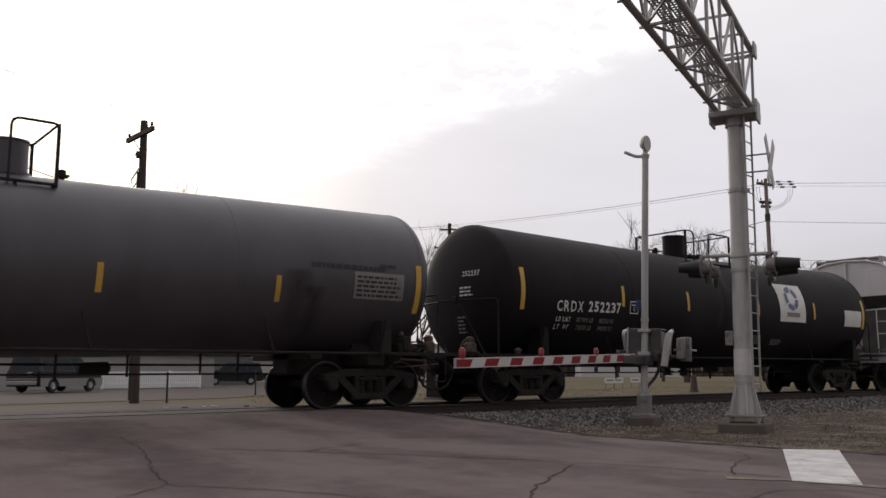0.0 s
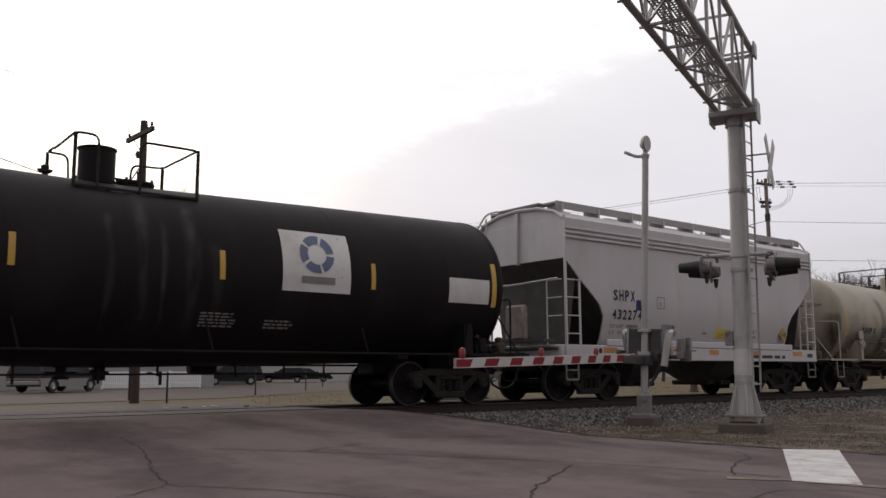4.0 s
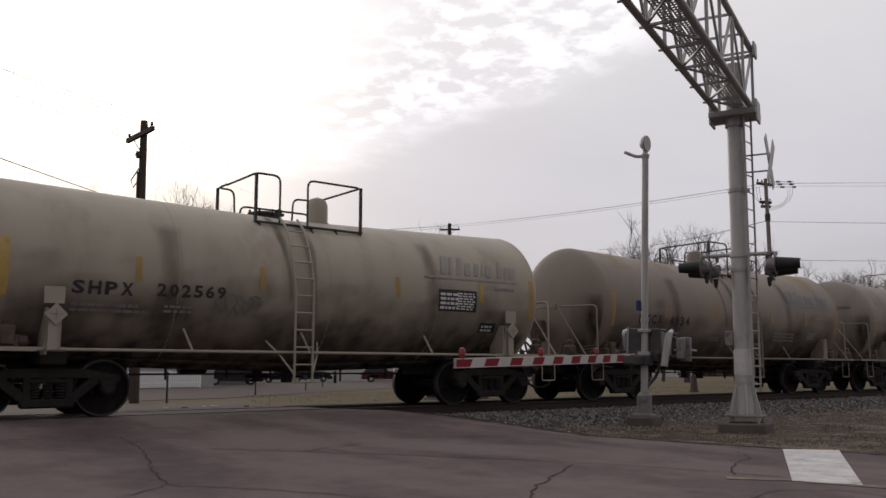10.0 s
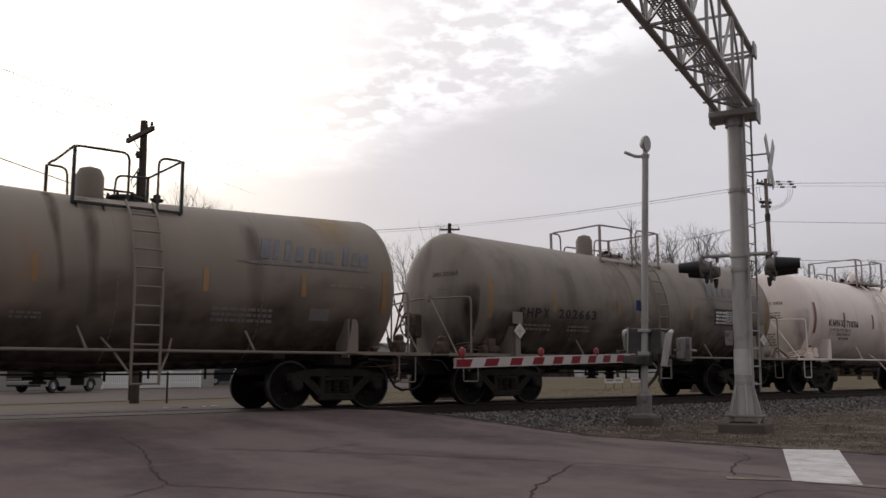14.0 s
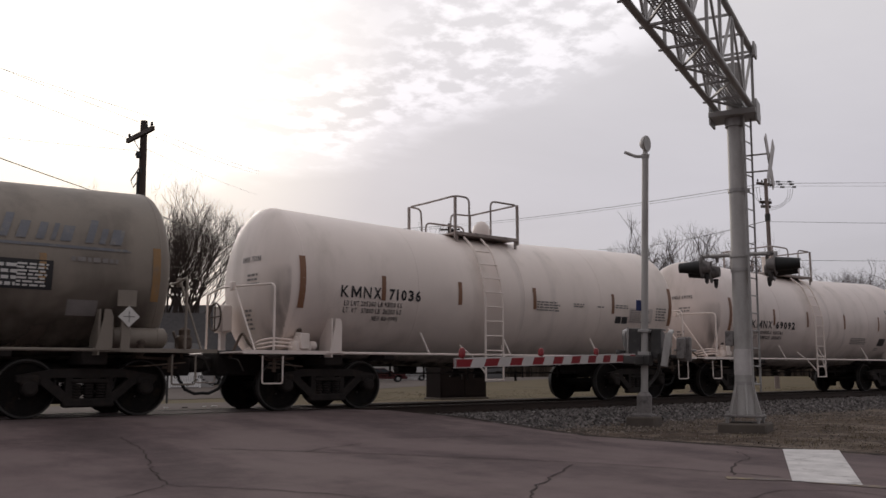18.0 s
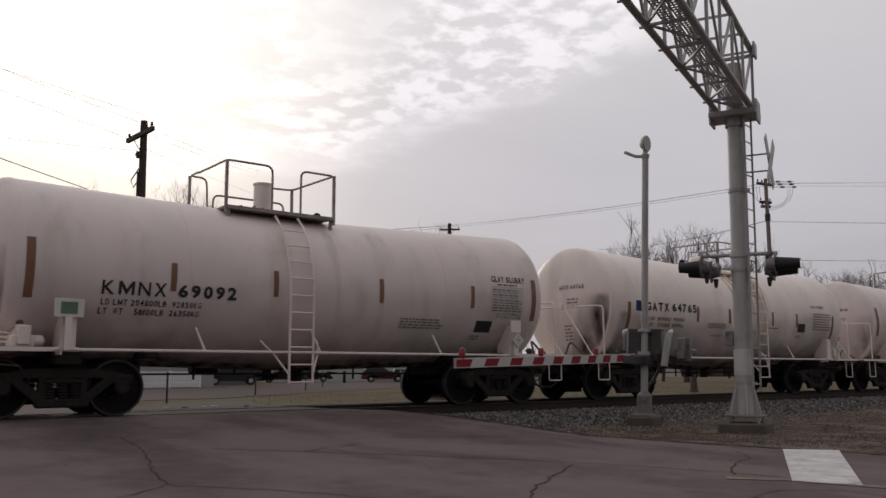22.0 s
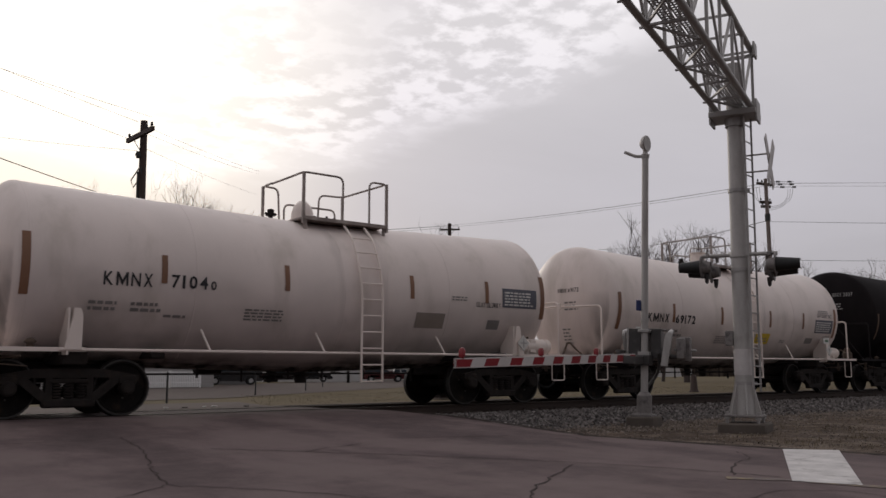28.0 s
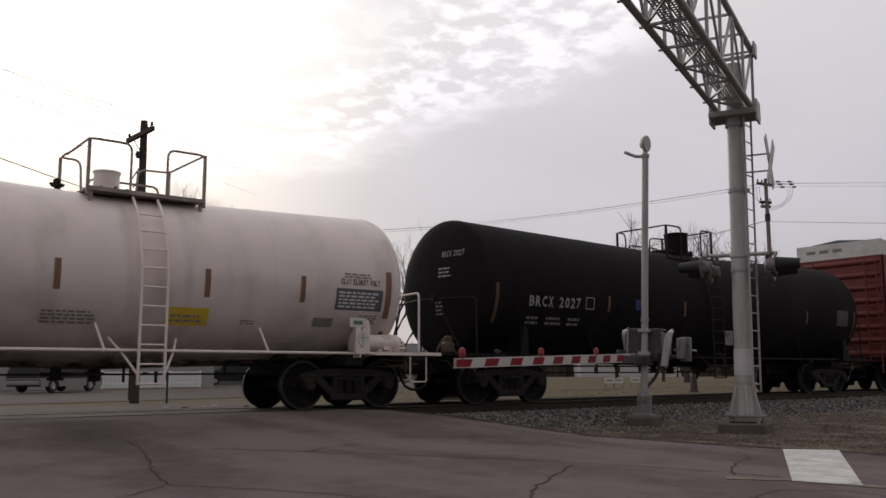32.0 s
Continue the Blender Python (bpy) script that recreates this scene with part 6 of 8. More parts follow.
for k in range(3):
    loop = [(-0.75 + 0.18 * k, 11.3), (-0.62 + 0.15 * k, 10.55 - 0.12 * k), (0.05, 10.15 - 0.1 * k), (0.75, 10.25 - 0.08 * k), (1.2 + 0.12 * k, 10.65), (1.25 + 0.14 * k, 11.2)]
    part("cable_loop", Mesh().tube(bent([tuple(SIDEWAYS * a + Vector((0, 0, z))) for a, z in loop], 0.5), 0.011, 5), M_WIRE, right_pole)
    string = Mesh()
    for e in (0.62, 0.70, 0.78, 1.28, 1.36, 1.44):
        string.lathe([(-0.03, 0.0), (-0.03, 0.05), (0.0, 0.065), (0.03, 0.03), (0.03, 0.0)], 8, (e + 0.12 * k, 0, 0), 0)
    string.rod((0.2, 0, 0), (1.6, 0, 0), 0.012, 5)
    part("insulator_string", string, M_DARKMET, right_pole).matrix_basis = pose(0, 0, 11.62 - 0.16 * k, 0, 0, math.degrees(math.atan2(SIDEWAYS.y, SIDEWAYS.x)))
utility_pole(50.9, 62.7, -0.24, 14.6, 0.19, [(14.3, 1.9, -0.75, (-0.9, 0.9)), (12.6, 3.0, -0.75, (-0.9, -0.4, 0.4, 0.9))], "distant dark utility pole with double crossarms")


def wire(a, b, sag, r=0.012, label="thin dark overhead wire between poles", n=14, material=M_CABLE):
    a, b = Vector(a), Vector(b)
    pts = [a.lerp(b, i / n) - Vector((0, 0, sag * 4 * (i / n) * (1 - i / n))) for i in range(n + 1)]
    tagged(part("overhead_wire", Mesh().tube(pts, r, 4), material), label, "overhead wire", group="overhead wires")


for dz, dx in ((0.0, 0.0), (0.05, 0.55), (-0.22, -0.4)):
    wire((50.9 + dx, 62.7 - dx, 14.45 + dz), (44.6 + dx * 0.5, 26.4 + dx * 0.4, 11.3 + dz), 0.25, 0.010, material=M_WIRE)
    wire((44.6 + dx * 0.5, 26.4 + dx * 0.4, 11.3 + dz), (50.0, 10.0, 9.35 + dz), 0.05, 0.008, material=M_WIRE)
    wire((50.9 + dx, 62.7 - dx, 14.4 + dz), (36.0, 98.0, 16.4 + dz), 0.3, 0.013)
wire((44.5, 26.6, 9.1), (67.8, 59.2, 13.2), 0.4, 0.02)
wire((44.5, 26.6, 9.1), (50.0, 10.0, 7.25), 0.05, 0.012)
wire((44.5, 26.6, 6.9), (50.0, 10.0, 5.6), 0.05, 0.012)
for p, q, sag in (((9.62, 28.2, 8.97), (2.61, 23.86, 8.92), 0.03), ((9.72, 27.3, 8.95), (2.62, 23.86, 8.78), 0.03), ((9.6, 28.11, 8.26), (2.65, 23.85, 8.35), 0.03), ((9.58, 28.11, 7.97), (4.2, 29.7, 8.06), 0.03),
                  ((9.74, 28.06, 8.85), (26.77, 53.7, 14.48), 0.1), ((9.74, 28.6, 8.8), (26.7, 53.73, 14.3), 0.1), ((9.72, 28.08, 8.11), (26.64, 53.76, 12.85), 0.1)):
    wire(p, q, sag, 0.006, material=M_WIRE)
wire((4.69, 35.69, 9.41), (14.35, 41.59, 8.74), 0.05, 0.02, "thick dark overhead cable before the trees")
wire((14.35, 41.59, 8.74), (50.9, 62.7, 9.5), 1.6, 0.02, "thick dark overhead cable before the trees")


# ---------------------------------------------------------------- bare trees
def bare_tree(x, y, h, spread, seed, label, levels=6, trunk=0.16, upright=0.5, stems=4):
    rnd = random.Random(seed)
    t = base("bare_tree", pose(x, y, -0.24), label=label, category="tree", group="bare trees")
    wood, twigs = Mesh(), Mesh()

    def grow(p, d, length, r, level):
        pts, q, dd = [p], p, d
        k = 3 if level < 4 else 2
        for _ in range(k):
            dd = (dd + Vector((rnd.uniform(-1, 1), rnd.uniform(-1, 1), rnd.uniform(-0.5, 0.7))) * (0.12 + 0.05 * level)).normalized()
            q = q + dd * (length / k)
            pts.append(q)
        (wood if level < 3 else twigs).tube(pts, r, 6 if level < 2 else (4 if level < 4 else 3), r * (0.62 if level < levels - 1 else 0.35), caps=False)
        if level >= levels - 1:
            return
        for i in range(rnd.choice((2, 3, 3)) if level else stems):
            a = rnd.uniform(0, 2 * math.pi)
            tilt = rnd.uniform(0.3, 0.95) * spread
            side = Vector((math.cos(a), math.sin(a), 0))
            nd = (dd * math.cos(tilt) + side * math.sin(tilt) + Vector((0, 0, upright * 0.2))).normalized()
            start = pts[-1] if i < 2 or level == 0 else pts[-2].lerp(pts[-1], rnd.random())
            grow(start, nd, length * rnd.uniform(0.58, 0.86), r * 0.60, level + 1)
    grow(Vector((0, 0, -0.2)), Vector((rnd.uniform(-0.1, 0.1), rnd.uniform(-0.1, 0.1), 1)), h * 0.27, trunk, 0)
    for i in range(stems - 2):
        a = rnd.uniform(0, 6.28)
        grow(Vector((0, 0, h * 0.10 * rnd.random() + 0.3)), Vector((math.cos(a) * 0.5, math.sin(a) * 0.5, 1)).normalized(), h * 0.24, trunk * 0.6, 1)
    part("trunk", wood, M_BARK, t, turn=False)
    part("crown", twigs, M_TWIG, t, "fine leafless twigs", smooth=0, turn=False)
    return t


LBL = "leafless winter tree with many thin upright branches"
for i, (x, y, h) in enumerate(((31.4, 80.6, 19.0), (32.9, 79.7, 19.6), (31.6, 83.6, 18.6), (33.6, 82.0, 18.2), (29.9, 82.4, 17.6))):
    bare_tree(x, y, h * 1.02, 0.62, 40 + i, LBL, 8, 0.2, 0.75, 5)
for i, (x, y, h) in enumerate(((21.6, 99.0, 21.5), (23.4, 97.5, 22.5), (25.4, 100.0, 23.0), (27.4, 98.3, 23.0), (29.4, 101.4, 21.5))):
    bare_tree(x, y, h, 0.72, 60 + i, LBL, 8, 0.19, 0.75, 4)
bare_tree(66.2, 47.9, 17.0, 0.85, 21, "spreading bare tree with a rounded crown beyond the tracks", 8, 0.32, 0.55, 5)
bare_tree(68.0, 57.3, 13.2, 0.55, 36, LBL, 7, 0.16, 0.9, 4)
bare_tree(72.0, 55.0, 14.5, 0.8, 23, LBL, 6, 0.2, 0.6)
bare_tree(97.3, 51.5, 14.8, 0.85, 24, LBL, 7, 0.24, 0.6)
bare_tree(100.3, 49.1, 15.0, 0.85, 25, LBL, 7, 0.24, 0.6)
bare_tree(107.5, 49.8, 15.0, 0.85, 26, LBL, 7, 0.24, 0.6)
bare_tree(70.9, 104.9, 25.0, 0.7, 31, LBL, 7, 0.25, 1.0)
bare_tree(73.4, 102.9, 24.0, 0.7, 32, LBL, 7, 0.24, 1.0)
bare_tree(75.9, 100.9, 24.5, 0.7, 33, LBL, 7, 0.24, 1.0)


def far_woods():
    """A low belt of scrub and bare woods along the horizon."""
    rnd = random.Random(9)
    m = Mesh()
    for _ in range(16000):
        a = radians(rnd.uniform(8, 80))
        d = rnd.uniform(190, 230)
        h = 4.4 + 1.6 * noise.noise(Vector((a * 14, 0, 1))) + 0.9 * noise.noise(Vector((a * 60, 3, 1)))
        top = h * rnd.uniform(0.45, 1.0) ** 0.6 * (1.9 if rnd.random() < 0.04 else 1.0)
        o = Vector((math.sin(a) * d, math.cos(a) * d, -0.3))
        w = Vector((math.cos(a), -math.sin(a), 0)) * rnd.uniform(0.12, 0.5)
        lean = Vector((rnd.uniform(-0.5, 0.5), rnd.uniform(-0.5, 0.5), 0))
        m.add([o - w, o + w, o + lean + w * 0.3 + Vector((0, 0, top)), o + lean - w * 0.3 + Vector((0, 0, top * 0.93))], [(0, 1, 2, 3)])
    tagged(part("distant_scrub", m, M_SCRUB, smooth=0, turn=False), "low brown belt of scrub and bare woods on the horizon", "woods", kind="stuff")


M_SCRUB = mat("brown_winter_scrub", (0.07, 0.055, 0.045), 0.95, island=0.5, vary=0.3, spec=0.1)
far_woods()


# ---------------------------------------------------------------- vehicles
def vehicle(name, x, y, z, turn, L, W, H, paint, lower, label, category, van=False):
    """A parked car; its nose points along x before the turn."""
    v = base(name, pose(x, y, z, 0, 0, turn), label=label, category=category, group="parked vehicles")
    a, b = -L / 2, L / 2
    belt = 0.98 if van else 0.92
    wb = L * 0.30
    wr = 0.34

    def arch(cx):
        return [(cx + (wr + 0.07) * math.cos(t), 0.30 + (wr + 0.07) * math.sin(t)) for t in (math.pi * i / 8 for i in range(8, -1, -1))]
    under = [(a + 0.05, 0.30)] + arch(-wb) + arch(wb) + [(b - 0.05, 0.30)]
    body = under + [(b, 0.55), (b - 0.10, 0.80), (b - 0.5, 0.92), (b - (0.95 if van else 1.25), belt + 0.05), (a + 0.05, belt + 0.05), (a, 0.6)]
    part("body", Mesh().prism(body, -W / 2, W / 2), paint, v, smooth=25)
    low = under + [(b + 0.01, 0.70 if van else 0.52), (a - 0.01, 0.70 if van else 0.52)]
    part("lower_body", Mesh().prism(low, -W / 2 - 0.012, W / 2 + 0.012), lower, v, "lower panels in another tone", smooth=25)
    f = 0.95 if van else 1.45
    cab = Mesh()
    r0, r1 = (a + 0.05, b - f), (a + (0.25 if van else 0.45), b - f - 0.85)
    i = 0.12
    cab.add([(r0[0], -W / 2 + 0.02, belt), (r0[1], -W / 2 + 0.02, belt), (r0[1], W / 2 - 0.02, belt), (r0[0], W / 2 - 0.02, belt),
             (r1[0], -W / 2 + i + 0.05, H), (r1[1], -W / 2 + i + 0.05, H), (r1[1], W / 2 - i - 0.05, H), (r1[0], W / 2 - i - 0.05, H)],
            [(4, 5, 6, 7), (0, 1, 5, 4), (1, 2, 6, 5), (2, 3, 7, 6), (3, 0, 4, 7)])
    part("cabin", cab, paint, v, smooth=20)
    for s in (-1, 1):
        def pt(u, w):
            xa = r0[0] + (r1[0] - r0[0]) * w
            xb = r0[1] + (r1[1] - r0[1]) * w
            yy = (W / 2 - 0.02) + ((W / 2 - i - 0.05) - (W / 2 - 0.02)) * w + 0.008
            return (xa + (xb - xa) * u, s * yy, belt + (H - belt) * w)
        for u0, u1 in ((0.04, 0.34), (0.37, 0.65), (0.68, 0.96)):
            part("side_window", Mesh().add([pt(u0, 0.12), pt(u1, 0.12), pt(u1, 0.86), pt(u0, 0.86)], [(0, 1, 2, 3)]), M_GLASS, v, smooth=0)
        part("tail_light", Mesh().box(a - 0.02, a + 0.06, min(s * (W / 2 - 0.2), s * (W / 2 + 0.005)), max(s * (W / 2 - 0.2), s * (W / 2 + 0.005)), 0.72, 0.92, 0.01), M_TAIL, v)
        part("headlight", Mesh().box(b - 0.14, b - 0.03, min(s * (W / 2 - 0.35), s * (W / 2 + 0.004)), max(s * (W / 2 - 0.35), s * (W / 2 + 0.004)), 0.64, 0.78, 0.02), M_PLATE, v)
        part("mirror", Mesh().box(b - f - 0.15, b - f, s * (W / 2 + 0.1) - 0.09, s * (W / 2 + 0.1) + 0.09, belt + 0.05, belt + 0.2, 0.02), paint, v)
        for cx in (-wb, wb):
            w = part("wheel", Mesh().lathe([(-0.10, 0.18), (-0.10, wr - 0.02), (-0.06, wr), (0.06, wr), (0.10, wr - 0.02), (0.10, 0.18)], 22, (0, 0, 0), 1), M_TYRE, v)
            w.matrix_basis = pose(cx, s * (W / 2 - 0.11), wr)
            part("rim", Mesh().lathe([(s * 0.07, 0.0), (s * 0.075, 0.05), (s * 0.05, 0.06), (s * 0.05, 0.16), (s * 0.09, 0.2), (s * 0.09, 0.21)], 18, (0, 0, 0), 1), M_ALLOY, w)
            for q in range(5):
                t = q * 2 * math.pi / 5
                part("spoke", Mesh().beam((0, s * 0.08, 0), (0.2 * math.cos(t), s * 0.08, 0.2 * math.sin(t)), 0.05, 0.03, (0, 1, 0)), M_ALLOY, w)
    part("rear_window", Mesh().add([(r0[0] - 0.012 + 0.02, -W / 2 + 0.2, belt + 0.1), (r0[0] + 0.008, W / 2 - 0.2, belt + 0.1), (r1[0] - 0.03, W / 2 - 0.28, H - 0.1), (r1[0] - 0.03, -W / 2 + 0.28, H - 0.1)], [(0, 1, 2, 3)]), M_GLASS, v, smooth=0)
    part("windscreen", Mesh().add([(r0[1] - 0.05, -W / 2 + 0.12, belt + 0.06), (r0[1] - 0.05, W / 2 - 0.12, belt + 0.06), (r1[1] + 0.06, W / 2 - 0.25, H - 0.06), (r1[1] + 0.06, -W / 2 + 0.25, H - 0.06)], [(0, 1, 2, 3)]), M_GLASS, v, smooth=0)
    part("bumper", Mesh().box(a - 0.06, a + 0.1, -W / 2 + 0.03, W / 2 - 0.03, 0.36, 0.58, 0.04), lower, v)
    part("bumper", Mesh().box(b - 0.1, b + 0.06, -W / 2 + 0.03, W / 2 - 0.03, 0.32, 0.55, 0.04), lower, v)
    return v


vehicle("minivan", 12.55, 47.2, -0.2, 38, 4.9, 1.9, 1.85, M_VAN, M_SILVER, "dark maroon minivan with silver lower panels, parked", "minivan", True)
vehicle("sports_utility_vehicle", 30.8, 65.6, -0.2, 158, 4.6, 1.85, 1.75, M_SUV, M_SUV, "black sport utility vehicle parked beside a white wall", "suv", True)
vehicle("parked_car", 50.8, 73.2, -0.2, -30, 4.5, 1.75, 1.4, M_CARRED, M_CARRED, "dark red car parked on the far lot", "car")
vehicle("parked_car", 62.0, 84.0, -0.2, -30, 4.5, 1.75, 1.4, M_CARWHITE, M_CARWHITE, "white car parked on the far lot", "car")


# ---------------------------------------------------------------- fences and buildings
def picket_fence():
    f = base("picket_fence", pose(16.6, 52.75, -0.2, 0, 0, 15), label="white painted picket fence along a yard", category="fence")
    pk = Mesh().prism([(-0.045, 0.05), (0.045, 0.05), (0.045, 1.0), (0, 1.07), (-0.045, 1.0)], -0.012, 0.012).data("picket")
    for i in range(52):
        part("picket", pk, M_FENCE, f).matrix_basis = pose(0.05 + i * 0.135, 0, 0)
    for z in (0.3, 0.8):
        part("fence_rail", Mesh().box(-0.1, 7.1, 0.012, 0.05, z, z + 0.08), M_FENCE, f)
    for x in (0, 2.35, 4.7, 7.05):
        part("fence_post", Mesh().box(x - 0.05, x + 0.05, 0.05, 0.15, 0, 1.1, 0.01), M_FENCE, f)


picket_fence()


for x, y, h in ((10.59, 27.29, 0.95), (17.26, 34.5, 1.05), (23.7, 41.49, 1.05), (31.55, 52.89, 1.05)):
    b = base("steel_post", pose(x, y, -0.24), label="thin dark steel post beside the side street", category="post", group="posts beside the street")
    part("shaft", Mesh().rod((0, 0, -0.1), (0, 0, h), 0.036, 8), M_DARKMET, b)
    part("cap", Mesh().lathe([(h, 0.042), (h + 0.03, 0.03), (h + 0.04, 0.0)], 8, (0, 0, 0), 2), M_DARKMET, b)


def house(x, y, turn, L, W, wall_h, roof_h, wall, roof, label, windows=2, door=True):
    h = base("house", pose(x, y, -0.24, 0, 0, turn), label=label, category="house", group="houses behind the street")
    part("wall", Mesh().box(-L / 2, L / 2, -W / 2, W / 2, 0, wall_h), wall, h, smooth=0)
    e = 0.35
    for s in (-1, 1):
        part("gable", Mesh().prism([(-W / 2, wall_h), (W / 2, wall_h), (0, wall_h + roof_h)], -0.06, 0.06), wall, h, smooth=0).matrix_basis = pose(s * (L / 2 - 0.06), 0, 0, 0, 0, 90)
        d = Vector((W / 2 + e, 0, -roof_h * (W / 2 + e) / (W / 2)))
        rf = Mesh().add([(-L / 2 - e, 0, wall_h + roof_h + 0.05), (L / 2 + e, 0, wall_h + roof_h + 0.05), (L / 2 + e, s * d.x, wall_h + roof_h + d.z + 0.05), (-L / 2 - e, s * d.x, wall_h + roof_h + d.z + 0.05),
                         (-L / 2 - e, 0, wall_h + roof_h + 0.17), (L / 2 + e, 0, wall_h + roof_h + 0.17), (L / 2 + e, s * d.x, wall_h + roof_h + d.z + 0.17), (-L / 2 - e, s * d.x, wall_h + roof_h + d.z + 0.17)],
                        [(0, 1, 2, 3), (4, 5, 6, 7), (0, 1, 5, 4), (1, 2, 6, 5), (2, 3, 7, 6), (3, 0, 4, 7)])
        part("roof", rf, roof, h, smooth=0)
    for i in range(windows):
        xw = -L / 2 + L * (i + 0.7) / (windows + 0.6)
        w = part("window", Mesh().box(xw - 0.5, xw + 0.5, -W / 2 - 0.04, -W / 2 + 0.02, 1.0, 2.1), M_FENCE, h)
        part("pane", Mesh().box(xw - 0.43, xw + 0.43, -W / 2 - 0.05, -W / 2 - 0.03, 1.07, 2.03), M_GLASS, w)
    if door:
        part("door", Mesh().box(L / 2 - 1.6, L / 2 - 0.7, -W / 2 - 0.04, -W / 2 + 0.02, 0.1, 2.1), M_GREYWALL, h)
    return h


house(17.0, 58.3, 15, 17.0, 5.0, 2.25, 0.7, M_OLDSIDING, M_ROOF, "low white sided house behind a picket fence", 0, False)
house(32.0, 73.6, -25, 7.0, 6.0, 3.1, 3.0, M_GREYWALL, M_ROOF, "dark grey garage with a steep shingle roof", 0, False)
house(56.0, 100.6, -29, 17.0, 8.0, 6.7, 0.8, M_GREYWALL, M_ROOF, "tall dark grey shed behind the far lot", 0, False)
vehicle("parked_car", 46.5, 80.5, -0.2, -30, 4.5, 1.75, 1.42, M_SUV, M_SUV, "black car parked on the far lot", "car")
vehicle("parked_car", 42.0, 78.0, -0.2, 150, 4.6, 1.8, 1.45, M_VAN, M_VAN, "dark maroon car parked on the far lot", "car")
house(27.4, 114.0, 100, 9.0, 4.2, 3.4, 2.4, M_SIDING, M_ROOF, "white house with grey gable roof behind the street", 2)
house(30.2, 105.2, -38, 10.0, 8.0, 3.0, 1.9, M_SIDING, M_METROOF, "white cottage with pale gable roof", 1)
house(41.0, 131.0, -38, 34.0, 12.0, 6.0, 4.8, M_BROWN, M_ROOF, "long grey house with dark brown roof among trees", 4)
house(76.3, 104.5, 20, 12.0, 11.0, 2.8, 2.2, M_SIDING, M_METROOF, "small white house with a low pale roof", 2)
house(52.5, 90.0, -38, 13.0, 7.0, 2.6, 0.9, M_SIDING, M_ROOF, "long low white building behind the far lot", 0, False)
house(95.0, 125.0, -20, 26.0, 13.0, 4.0, 2.0, M_GREYWALL, M_ROOF, "grey low building beyond the field", 4)
house(150.0, 122.0, -35, 26.0, 12.0, 3.0, 1.6, M_SIDING, M_ROOF, "distant pale building beyond the field", 5)

tagged(part("tree_stump", Mesh().lathe([(0.0, 0.24), (0.12, 0.17), (0.7, 0.13), (0.78, 0.09), (0.79, 0.0)], 14, (34.2, 24.4, -0.24), 2), M_WOOD), "short brown stump in the dry grass", "stump")
rnd = random.Random(77)
for i, (x, y) in enumerate(((7.1, 17.3), (7.6, 17.5), (8.4, 17.2), (8.0, 17.9), (8.6, 17.6), (6.9, 17.8))):
    q = Mesh().box(-0.06, 0.06, -0.035, 0.035, 0, 0.02, 0.008)
    tagged(part("litter", q, M_LITTER if i % 2 else M_STONE), "pale scrap lying on the pavement edge", "litter", group="scraps by the track").matrix_world = pose(x, y, near_height(y) + 0.002, 0, 0, rnd.uniform(0, 180))
for x, y in ((39.0, 33.5), (40.3, 34.0), (42.5, 34.5)):
    s = base("yard_sign", pose(x, y, -0.24, 0, 0, -40), label="small white yard sign on thin legs", category="sign", group="yard signs")
    part("board", Mesh().box(-0.3, 0.3, -0.01, 0.01, 0.30, 0.62), M_PLATE, s)
    for e in (-0.25, 0.25):
        part("leg", Mesh().rod((e, 0, -0.05), (e, 0, 0.32), 0.012, 5), M_DARKMET, s)
    part("sign_line", Mesh().box(-0.2, 0.2, -0.016, -0.011, 0.42, 0.50), M_INKG, s)


# ---------------------------------------------------------------- dry grass on the verge
def straw(n, xr, yr, size, seed, label, keep=lambda x, y: True):
    rnd = random.Random(seed)
    m = Mesh()
    for _ in range(n):
        x, y = rnd.uniform(*xr), rnd.uniform(*yr)
        if not keep(x, y) or noise.noise(Vector((x * 0.8, y * 0.8, 5))) < -0.05:
            continue
        z = ground_height(x, y)
        for _ in range(4):
            a, h = rnd.uniform(0, 6.28), rnd.uniform(*size)
            o = Vector((x + rnd.uniform(-0.05, 0.05), y + rnd.uniform(-0.05, 0.05), z - 0.01))
            d = Vector((math.cos(a), math.sin(a), 0))
            w = Vector((-d.y, d.x, 0)) * 0.004
            tip = o + d * h * rnd.uniform(0.2, 1.0) + Vector((0, 0, h * rnd.uniform(0.3, 1.0)))
            m.add([o - w, o + w, tip], [(0, 1, 2)])
    tagged(part("dry_grass", m, M_STRAW, smooth=0, turn=False), label, "grass", kind="stuff")


straw(5000, (12.5, 28), (4.0, 11.5), (0.04, 0.13), 3, "sparse dry grass on the dirt verge", lambda x, y: x > road_edge(y) + 0.25)
straw(1500, (11.5, 17.5), (3.2, 7.6), (0.03, 0.10), 8, "taller dry grass clumps on the verge", lambda x, y: x > road_edge(y) + 0.8)
straw(9000, (12, 50), (17.6, 34), (0.05, 0.16), 4, "short dry winter grass beyond the track", lambda x, y: x > 9.4 + (y - 17.6) * 0.42)


def six(xs, z0=1.92, z1=2.36, end=(1.72, 2.60), w=0.10, wend=0.13):
    """Strips along a tank: long ones at both ends."""
    return [(x, *(end if i in (0, len(xs) - 1) else (z0, z1)), wend if i in (0, len(xs) - 1) else w) for i, x in enumerate(xs)]


